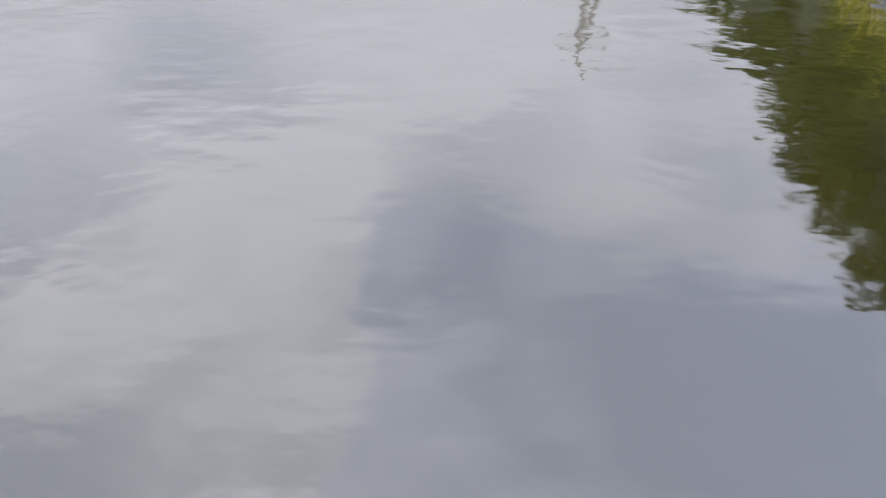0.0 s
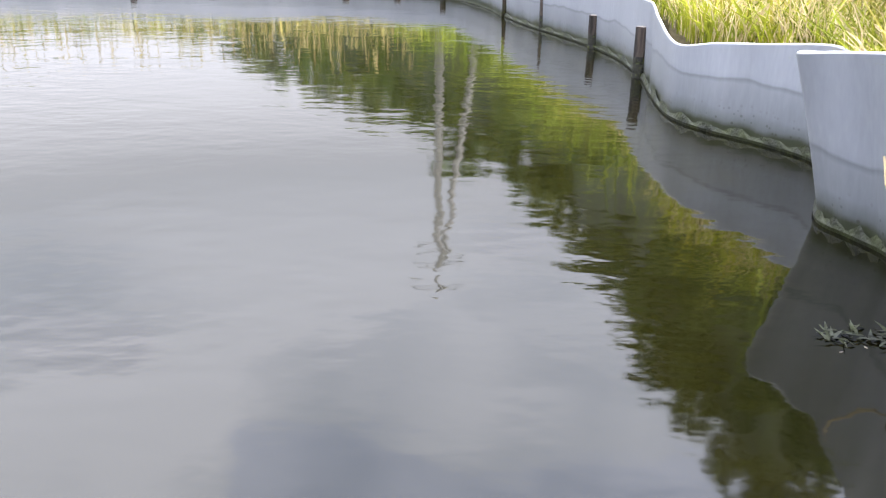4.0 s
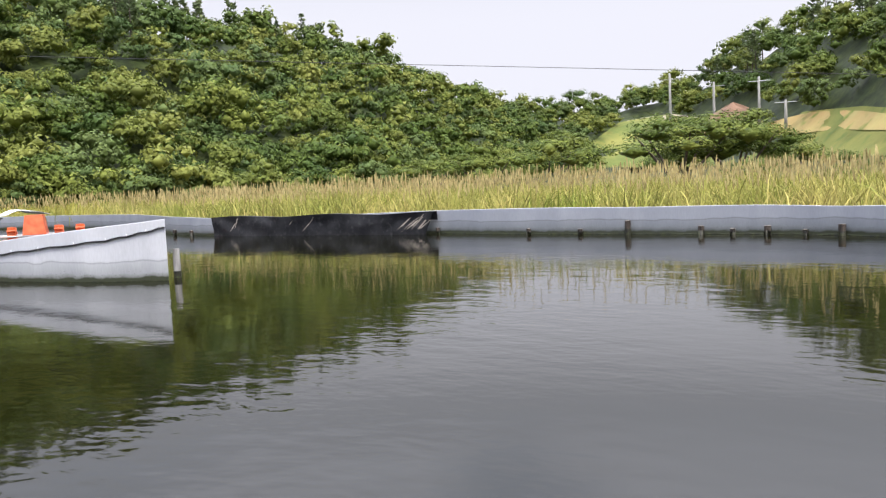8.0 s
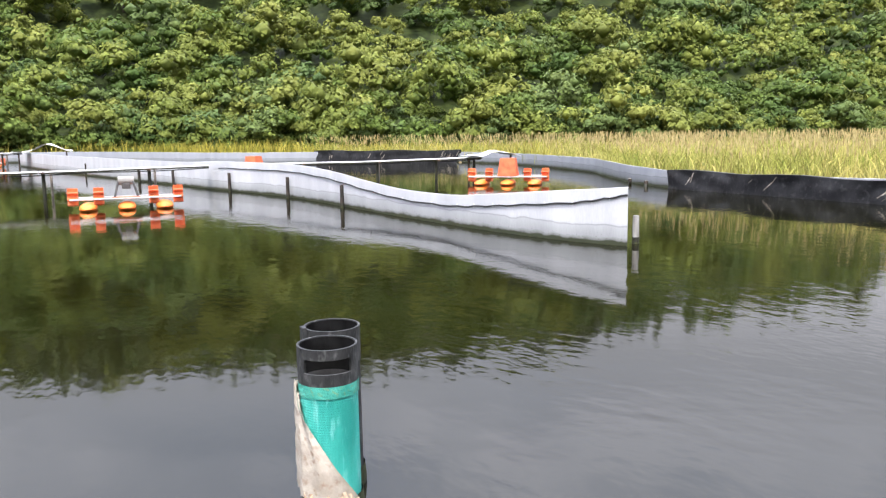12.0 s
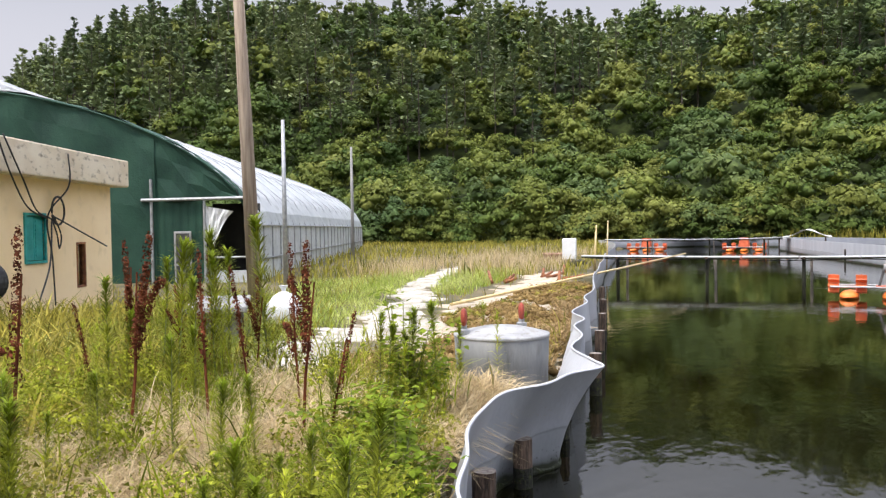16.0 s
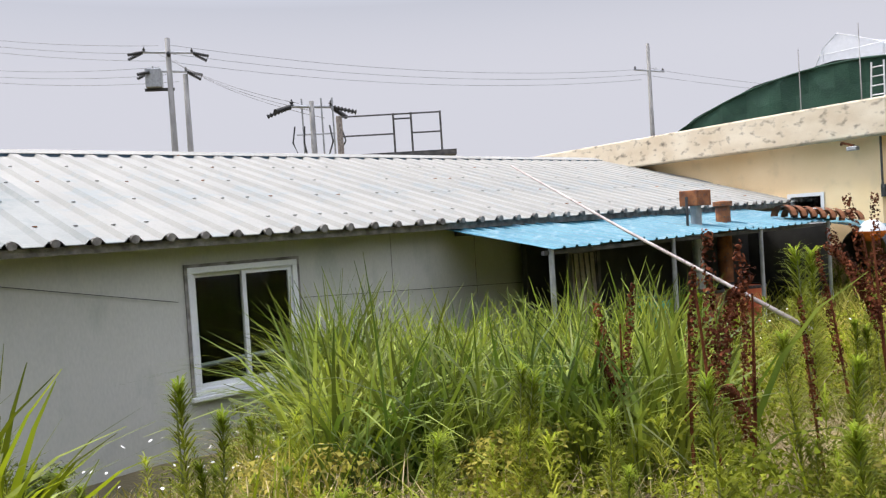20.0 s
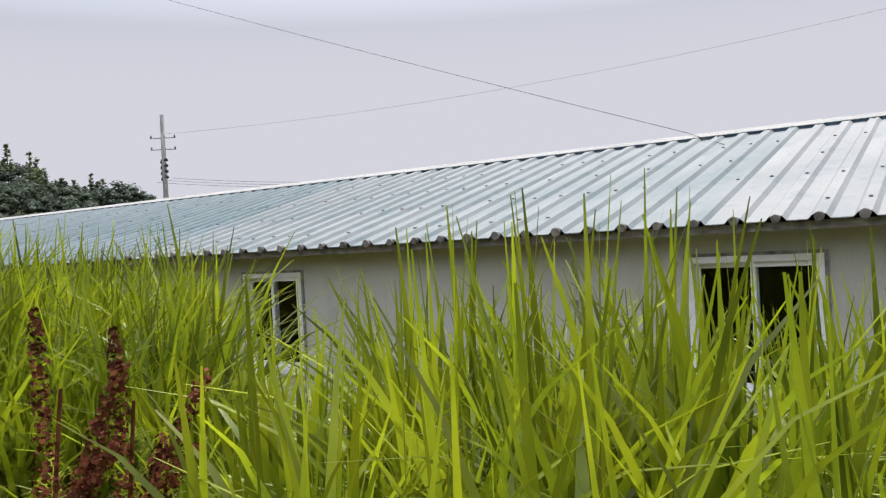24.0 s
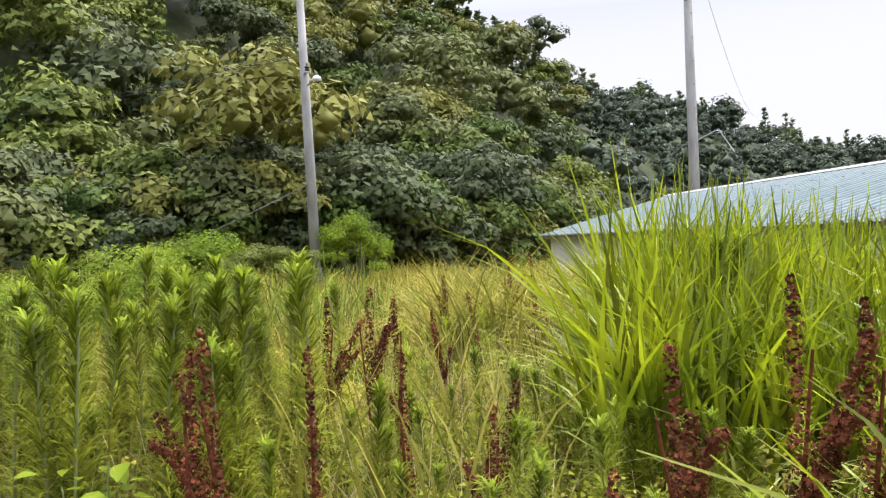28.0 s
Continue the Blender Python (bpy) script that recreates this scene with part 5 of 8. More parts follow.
def on_land(x, y, gap=0.12):
    u, s = x * HOUSE_U[0] + y * HOUSE_U[1], x * HOUSE_D[0] + y * HOUSE_D[1]
    ok = ~inside(POND, x, y) & (edge_gap(POND, x, y) > gap)
    ok &= ~((u > 6.75) & (u < 16) & (s > -27.3) & (s < 15.4))
    for q in BUILT:
        ok &= ~inside(q, x, y)
    return ok & off_track(x, y)


def ring_points(rng, n, yaw0, yaw1, r0, r1, gap=0.12):
    t = np.radians(rng.uniform(yaw0, yaw1, n))
    r = np.sqrt(rng.uniform(r0 ** 2, r1 ** 2, n))
    x, y = -r * np.sin(t), r * np.cos(t)
    k = on_land(x, y, gap)
    return x[k], y[k]


def field_points(rng, n, x0, x1, y0, y1, gap=0.12):
    x, y = rng.uniform(x0, x1, n), rng.uniform(y0, y1, n)
    k = on_land(x, y, gap)
    return x[k], y[k]


def grass(name, x, y, lo, hi, width, material, label, seed, lean=(0.1, 0.5), segs=3, droop=0.6, patch=0.0, category="grass"):
    rng = np.random.default_rng(seed)
    if patch:
        k = (bumps(x, y, patch) + 0.6 * bumps(x + 7, y - 3, patch * 0.37)) > rng.uniform(-1.0, 0.5, len(x))
        x, y = x[k], y[k]
    if name in ("weed_grass", "low_herbs", "yard_weeds", "bank_blades"):
        k = ~in_straw(x, y) | (rng.random(len(x)) < 0.12)
        x, y = x[k], y[k]
    base = np.stack([x, y, dry_z(x, y) - 0.03], 1)
    h = rng.uniform(lo, hi, len(x)) * (0.85 + 0.2 * bumps(x, y, 1.1))
    r_, yaw_ = np.hypot(x, y), np.degrees(np.arctan2(-x, y)) % 360
    gap_ = (yaw_ > 186.5) & (yaw_ < 200.5) & (r_ > 2.2)
    h = np.where(gap_, np.minimum(h, np.maximum(1.92 - 0.25 * r_ - base[:, 2], 0.08)), h)
    u_, s_ = x * HOUSE_U[0] + y * HOUSE_U[1], x * HOUSE_D[0] + y * HOUSE_D[1]
    h = np.where((u_ > 6.7 - 0.5 * h) & (u_ < 16) & (s_ > -28) & (s_ < 16), np.clip((6.75 - u_) * 1.6, 0.1, h), h)
    v, f = blade_arrays(rng, base, h, rng.uniform(0.65, 1.3, len(x)) * width, rng.uniform(*lean, len(x)), segs, droop)
    return tagged(big_mesh(name, v, f, material), label, category, kind="stuff")


def build_grass():
    rng = np.random.default_rng(21)
    def clumps(n, per, yaw0, yaw1, r0, r1, spread):
        cx, cy = ring_points(rng, n, yaw0, yaw1, r0, r1)
        x, y = np.repeat(cx, per) + rng.normal(0, spread, len(cx) * per), np.repeat(cy, per) + rng.normal(0, spread, len(cx) * per)
        k = on_land(x, y)
        return x[k], y[k]

    x, y = clumps(340, 7, 200, 266, 1.45, 4.2, 0.05)
    lo, hi, wd = np.full(len(x), 1.05), np.full(len(x), 1.72), np.full(len(x), 0.034)
    x2, y2 = clumps(16, 2, 205, 262, 1.3, 2.0, 0.05)
    x, y, lo, hi, wd = np.append(x, x2), np.append(y, y2), np.append(lo, np.full(len(x2), 1.4)), np.append(hi, np.full(len(x2), 1.65)), np.append(wd, np.full(len(x2), 0.024))
    for bx, by, bh in ((1.20, -1.02, 1.95), (1.72, -0.20, 1.66), (1.88, -0.30, 1.68), (1.66, -0.76, 1.66), (1.70, -0.70, 1.55), (1.35, -1.25, 1.55), (0.95, -1.45, 1.35)):
        n = 5 if bh < 1.9 else 1
        q = np.array([bx, by]) + rng.normal(0, 0.03, (n, 2))
        x, y, lo, hi, wd = np.append(x, q[:, 0]), np.append(y, q[:, 1]), np.append(lo, np.full(n, bh * 0.88)), np.append(hi, np.full(n, bh * 1.12)), np.append(wd, np.full(n, 0.046 if n > 1 else 0.03))
    grass("tall_grass", x, y, lo, hi, wd, GRASS, "tall fresh yellow-green grass blades before the house", 31, (0.0, 0.55), 6, 0.95)
    x, y = clumps(520, 5, 200, 268, 1.6, 3.6, 0.07)
    grass("arching_grass", x, y, 0.9, 1.35, 0.034, GRASS_PALE, "pale arching yellow-green grass blades", 32, (0.5, 1.1), 7, 1.0)
    x, y = clumps(70, 3, 205, 268, 1.6, 3.4, 0.08)
    grass("withered_blades", x, y, 0.8, 1.3, 0.030, STRAW, "withered pale blades bent over in the tall grass", 30, (0.6, 1.3), 6, 1.0)
    x, y = clumps(460, 6, 198, 268, 1.1, 4.8, 0.06)
    grass("tall_grass_low", x, y, 0.45, 1.0, 0.036, GRASS, "lower yellow-green grass blades", 29, (0.05, 0.5), 5, 0.8)
    x, y = clumps(640, 7, 264, 284, 4.0, 7.8, 0.08)
    grass("tall_grass_stand", x, y, 1.5, 2.25, 0.034, GRASS, "dense stand of tall yellow-green grass", 33, (0.05, 0.55), 6, 0.95)
    x, y = clumps(1100, 9, 276, 297, 8.0, 14.5, 0.14)
    grass("meadow_stand", x, y, 1.3, 1.95, 0.016, GRASS_MIX, "tall drooping grass before the far end of the house", 22, (0.3, 1.2), 4, 1.0)
    x, y = ring_points(rng, 2300, 262, 284, 4.0, 7.6)
    grass("stand_arching", x, y, 0.9, 1.6, 0.024, GRASS_PALE, "paler arching blades in the tall grass stand", 28, (0.4, 1.0), 5, 0.9)
    x, y = clumps(560, 9, 155, 181, 4.0, 7.4, 0.09)
    grass("house_grass", x, y, 1.05, 1.75, 0.026, RANK, "tall rank grass along the house wall", 34, (0.1, 0.85), 5, 1.0)
    x, y = ring_points(rng, 14000, 95, 205, 1.0, 12)
    grass("weed_grass", x, y, 0.25, 0.75, 0.015, GRASS_MIX, "mixed green weeds and grass on the bank", 35, (0.2, 0.8), 2, 0.6, 0.7)
    x, y = ring_points(rng, 11000, 98, 202, 1.0, 4.5)
    grass("low_herbs", x, y, 0.12, 0.45, 0.022, WEED, "low leafy green herbs among the weeds", 27, (0.4, 1.2), 3, 0.8, 0.7)
    x, y = ring_points(rng, 9000, 130, 176, 6.0, 16)
    grass("yard_weeds", x, y, 0.3, 0.85, 0.030, GRASS_MIX, "rank weeds between the pond bank and the buildings", 24, (0.2, 0.8), 3, 0.7)
    cx, cy = (np.concatenate(q) for q in zip(*[(a + rng.uniform(-r, r, 20), b + rng.uniform(-r, r, 20)) for a, b, r in STRAW_SPOTS]))
    x, y = np.repeat(cx, 55) + rng.normal(0, 0.06, len(cx) * 55), np.repeat(cy, 55) + rng.normal(0, 0.06, len(cx) * 55)
    k = on_land(x, y) & (edge_gap(POND, x, y) > 0.14)
    grass("straw_patches", x[k], y[k], 0.28, 0.66, 0.0075, STRAW, "matted pale dry grass in patches among the weeds", 20, (0.5, 1.6), 4, 1.0)
    x, y = clumps(230, 40, 112, 190, 2.5, 8.0, 0.09)
    k = (edge_gap(POND, x, y) > 0.35) & (bumps(x, y, 0.7) + 0.6 * bumps(x + 7, y - 3, 0.259) < 0.05)
    x, y = x[k], y[k]
    grass("straw_tussocks", x, y, 0.35, 0.85, 0.0065, STRAW, "pale dry grass tussocks arching over", 25, (0.5, 1.3), 5, 1.0)
    x, y = clumps(480, 13, 108, 192, 2.4, 8.5, 0.07)
    k = edge_gap(POND, x, y) > 0.25
    grass("bank_blades", x[k], y[k], 0.45, 0.95, 0.011, GRASS, "slender bright green grass blades between the weeds", 26, (0.15, 0.8), 5, 0.95)
    x, y = ring_points(rng, 9000, 112, 200, 1.4, 6.5)
    grass("dry_grass", x, y, 0.30, 0.80, 0.007, STRAW, "dry straw-coloured grass tufts", 36, (0.3, 1.1), 3, 0.8, 0.55)
    x, y = ring_points(rng, 18000, 252, 332, 1.2, 16)
    grass("meadow_grass", x, y, 0.25, 0.65, 0.010, GRASS_MIX, "yellow-green meadow grass and herbs", 37, (0.2, 0.9), 2, 0.6)
    x, y = ring_points(rng, 15000, 262, 325, 3, 16)
    grass("meadow_straw", x, y, 0.5, 1.0, 0.006, STRAW, "thin dry seed stalks in the meadow", 38, (0.1, 0.6), 3, 0.6, 1.5)
    x, y = ring_points(rng, 9000, 255, 300, 8, 17)
    grass("drooping_grass", x, y, 0.6, 1.1, 0.013, GRASS_MIX, "drooping green grass clumps in the meadow", 39, (0.4, 1.0), 4, 0.9, 1.6)
    x, y = ring_points(rng, 22000, 245, 330, 16, 40)
    grass("far_meadow", x, y, 0.5, 1.2, 0.03, GRASS_MIX, "rough meadow running to the wooded slope", 40, (0.2, 0.7), 2, 0.6)
    x, y = field_points(rng, 15000, 1.7, 10.5, 1.0, 22)
    x2, y2 = field_points(rng, 12000, -1.2, 12, 14, 34)
    k = (x2 > -0.04 * y2 + 0.35 * np.sin(y2)) & (edge_gap(POND, x2, y2) > 0.4)
    x, y = np.append(x, x2[k]), np.append(y, y2[k])
    k = ((edge_gap(POND, x, y) > 0.75) | (y > 9)) & ((y > 1.25 * x) | (np.hypot(x, y) > 11))
    x, y = x[k], y[k]
    grass("bank_reeds", x, y, 1.15, 1.95, 0.026, REED, "tall green reeds and grass behind the pond wall", 41, (0.05, 0.65), 4, 0.8)
    x, y = field_points(rng, 8000, 1.7, 9.5, 1.0, 20)
    grass("bank_grass", x, y, 0.5, 1.4, 0.016, GRASS_MIX, "yellow-green grass behind the pond wall", 23, (0.1, 0.7), 4, 0.8)
    x, y = field_points(rng, 26000, 1.4, 5.0, 0.4, 13, 0.05)
    k = edge_gap(POND, x, y) < 0.75
    grass("bank_edge_grass", x[k], y[k], 0.30, 0.72, 0.013, WEED, "yellow-green grass crowding the pond wall", 26, (0.3, 1.0), 4, 0.8)
    x, y = field_points(rng, 15000, 1.6, 5.0, 0.6, 12, 0.06)
    k = edge_gap(POND, x, y) < 1.2
    grass("bank_straw", x[k], y[k], 0.4, 0.8, 0.008, STRAW, "dry straw hanging over the pond wall", 42, (0.3, 0.75), 4, 1.0)
    x, y = field_points(rng, 30000, -17, -4.6, -4.9, -1.8, 0.16)
    k = edge_gap(POND, x, y) < 1.0 + 0.35 * np.sin(x * 1.9)
    grass("bank_scrub", x[k], y[k], 0.08, 0.30, 0.014, SCRUB, "low dry brown scrub along the pond bank", 46, (0.4, 1.3), 3, 0.8)
    x, y = field_points(rng, 62000, -64, 6, 18.5, 54, 0.25)
    t = np.degrees(np.arctan2(-x, y))
    k = (np.hypot(x, y) < table(FOOT, t) * 0.98) & (x < -0.03 * y + 0.5 * np.sin(y * 0.7) + np.where(y > 30, (y - 30) * 0.5, 0))
    x, y = x[k], y[k]
    near = np.random.default_rng(5).random(len(x)) < np.clip(30 / np.hypot(x, y), 0.25, 1)
    x, y = x[near], y[near]
    grass("cattails", x, y, 1.0, 1.55, 0.034, CATTAIL, "wide field of yellow-green cattails", 43, (0.1, 0.75), 3, 0.8, category="cattails")
    k = np.random.default_rng(6).random(len(x)) < 0.30
    base = np.stack([x[k], y[k], dry_z(x[k], y[k]) + 0.75 + 0.65 * np.random.default_rng(7).random(k.sum())], 1)
    v, f = blade_arrays(np.random.default_rng(8), base, np.full(k.sum(), 0.26), np.full(k.sum(), 0.035), np.full(k.sum(), 0.1), 2, 0.3, 0.8)
    tagged(big_mesh("cattail_heads", v, f, CAT_HEAD), "brown cattail seed heads above the leaves", "cattails", kind="stuff")
    x, y = ring_points(rng, 26000, 55, 128, 24, 82, 0.4)
    low = np.where(np.degrees(np.arctan2(-x, y)) > 99, 0.45, 1.0)
    grass("pond_end_reeds", x, y, 0.8 * low, 1.5 * low, 0.045, GRASS_MIX, "green reeds between the ponds and the woods", 44, (0.1, 0.5), 2, 0.6)
    x, y = field_points(rng, 20000, -62, -9.5, -16, -2.5, 0.5)
    k = (y > x * 0.20 - 5.9 + 2.0) | (x * 0.43 - 2.0 > y)
    grass("bank_meadow", x[k], y[k], 0.2, 0.6, 0.016, GRASS_MIX, "yellow-green low meadow behind the bank", 45, (0.2, 0.8), 3, 0.6, 2.6)
    x, y = field_points(rng, 30000, -26, -7.5, -12, -4.6, 0.5)
    k = (bumps(x, y, 2.3) > -0.45) & (y < x * 0.17 - 3.9)
    grass("yellow_meadow", x[k], y[k], 0.12, 0.40, 0.016, GRASS_PALE, "low yellow-green grass beside the sandy track", 21, (0.2, 0.9), 3, 0.7)
    x, y = field_points(rng, 5200, -40, -22, -13, -7.5, 0.8)
    grass("pinkish_grass", x, y, 0.5, 0.85, 0.018, STRAW, "pale pinkish dry grass patch", 46, (0.1, 0.4), 2, 0.5, 3.0)
    x, y = field_points(rng, 15000, -20, -7.6, -5.0, -2.3, 0.10)
    grass("saltwort", x, y, 0.05, 0.14, 0.022, DRYWEED, "low brown and green saltwort mats on the sand", 47, (0.3, 1.0), 2, 0.8, 0.8)


build_grass()


def herb_thicket():
    """Bushy little herbs filling the gaps between the tall weeds."""
    rng = np.random.default_rng(53)
    for name, mt, n, yaw0, yaw1, r0, r1, label in (("herb_thicket", WEED, 430, 106, 200, 1.5, 7.5, "bushy green herbs among the tall weeds"), ("yellow_herbs", GRASS_MIX, 330, 106, 200, 1.5, 8.5, "yellowish bushy herbs among the tall weeds"),
                                                   ("meadow_herbs", GRASS_MIX, 760, 262, 328, 2.0, 13, "olive and yellow bushy herbs in the meadow"), ("meadow_thicket", WEED, 260, 286, 330, 1.8, 8, "bushy green herbs in the meadow")):
        x, y = ring_points(rng, n, yaw0, yaw1, r0, r1, 0.25)
        yaw = np.degrees(np.arctan2(-x, y)) % 360
        k = ~((yaw > 186) & (yaw < 201) & (np.hypot(x, y) > 2.2))
        k = k & ~in_straw(x, y)
        x, y = x[k], y[k]
        rad = rng.uniform(0.16, 0.38, len(x))
        v, f, _ = crowns(rng, np.stack([x, y, dry_z(x, y) + rad * rng.uniform(0.5, 1.0, len(x))], 1), rad, 300, 0.0115, 9, 1.0, 0.0)
        tagged(big_mesh(name, v, f, mt), label, "weeds", kind="stuff")


herb_thicket()


def saltwort_mounds():
    """Low cushions of brown and green saltwort between the pond wall and the track."""
    rng = np.random.default_rng(54)
    x, y = rng.uniform(-21, -7.6, 700), rng.uniform(-5.6, -2.2, 700)
    k = ~inside(POND, x, y) & (edge_gap(POND, x, y) > 0.28) & (edge_gap(POND, x, y) < 1.9 + 0.5 * np.sin(x * 1.3)) & (bumps(x, y, 0.9) > -0.55)
    x, y = x[k], y[k]
    rad = rng.uniform(0.14, 0.42, len(x))
    for name, mt, some in (("saltwort_cushions", DRYWEED, rng.random(len(x)) < 0.85), ("green_saltwort", GRASS_MIX, None)):
        some = some if some is not None else ~last
        last = some
        v, f, _ = crowns(rng, np.stack([x, y, dry_z(x, y) + 0.02], 1)[some], rad[some], 230, 0.014, 12, 0.34, 0.8)
        tagged(big_mesh(name, v, f, mt), "low brown saltwort cushions on the sandy bank" if mt is DRYWEED else "low yellow-green saltwort cushions on the sandy bank", "weeds", kind="stuff")


saltwort_mounds()


def sand_patch(name, centre_line, label, mt, lift=0.03, seed=1, ragged=0.25):
    """A pale strip of ground lying just over the soil, with a frayed edge. Rows: x, y, half width."""
    c = spline(centre_line, 26)
    rng = np.random.default_rng(seed)
    ph = rng.uniform(0, 6.28, (2, 5))
    rows = []
    for k, (x, y, w) in enumerate(c):
        a, b = c[min(k + 1, len(c) - 1)], c[max(k - 1, 0)]
        d = (a - b)[:2]
        d = d / np.linalg.norm(d)
        at = x * 1.0 + y * 0.3
        w1, w2 = (w * max(0.12, 1 + ragged * (math.sin(at * 1.3 + p[0]) + 0.8 * math.sin(at * 3.1 + p[1]) + 0.6 * math.sin(at * 7.3 + p[2]) + 0.5 * math.sin(at * 15 + p[3])) + ragged * rng.normal() * 0.25) for p in ph)
        r = []
        for s in np.linspace(-1, 1, 9):
            ww = w1 if s < 0 else w2
            px, py = x - d[1] * s * ww, y + d[0] * s * ww
            r.append(Vector((px, py, place_z(px, py) + lift * (1 - s * s) + 0.004 + 0.008 * math.sin(px * 9) * math.sin(py * 11) - 0.05 * (abs(s) == 1))))
        rows.append(r)
    return tagged(Mesh().grid(rows).link(name, mt, None, True), label, "path", kind="structure")


sand_patch("bank_path", BANK_TRACK, "pale sandy track on the pond bank", SAND, seed=2)
sand_patch("shell_path", SHELL_TRACK, "white crushed-shell track through the meadow", SHELL, 0.03, 3, 0.42)
sand_patch("foot_path", [(-1.6, -2.0, 0.2), (-2.6, -2.5, 0.3), (-3.8, -3.0, 0.35), (-5.2, -3.5, 0.4), (-7.6, -3.8, 0.5)], "trodden bare foot path through the weeds", SAND, 0.015, 4)


# ---- weeds, plant by plant ----
def horseweed_arrays(rng, h, n=150, tip=False):
    """Leaves of one horseweed: narrow strips round a stem, or the bright tuft at its tip."""
    s = rng.uniform(0.90, 1.0, n) if tip else rng.uniform(0.15, 0.96, n) ** 0.85
    az = rng.uniform(0, 2 * np.pi, n)
    out = np.stack([np.cos(az), np.sin(az), 0 * az], 1)
    side = np.stack([-np.sin(az), np.cos(az), 0 * az], 1)
    ln = (0.050 if tip else 0.095 * (1.2 - s) + 0.050) * rng.uniform(0.6, 1.3, n)
    wd = 0.0042 * rng.uniform(0.7, 1.2, n)
    up = np.full(n, 1.1) if tip else 0.25 + 0.8 * s
    base = np.array([0, 0, 1.0]) * (s * h)[:, None]
    mid = base + (out * 0.55 + np.array([0, 0, 1.0]) * (up * 0.6)[:, None]) * ln[:, None]
    end = base + (out * 1.0 + np.array([0, 0, 1.0]) * (up * 0.75 - 0.1)[:, None]) * ln[:, None]
    v = np.stack([base - side * wd[:, None] * 0.4, base + side * wd[:, None] * 0.4, mid + side * wd[:, None], mid - side * wd[:, None], end + side * wd[:, None] * 0.15, end - side * wd[:, None] * 0.15], 1)
    f = (np.arange(n)[:, None, None] * 6 + np.array([[0, 1, 2, 3], [3, 2, 4, 5]])[None]).reshape(-1, 4)
    return v.reshape(-1, 3), f


WEED_KINDS, TIP_KINDS = [], []


def horseweed(k):
    rng = np.random.default_rng(60 + k)
    ob = thing("horseweed", "upright green horseweed with dense narrow leaves", "weed", (0, 0, -50), group="horseweeds on the bank")
    st = Mesh().tube([(0, 0, -0.05), (0.01, 0.01, 0.5), (0, 0.015, 1.0)], [0.007, 0.005, 0.003], 5)
    part("stem", st, STEM, ob)
    for kinds, nm, mt, n, tip in ((WEED_KINDS, "leaves", WEED, 380, False), (TIP_KINDS, "tip_leaves", WEED_TIP, 70, True)):
        v, f = horseweed_arrays(rng, 1.0, n, tip)
        lf = big_mesh(nm, v, f, mt)
        lf.parent = ob
        kinds.append((v, f))
    return ob


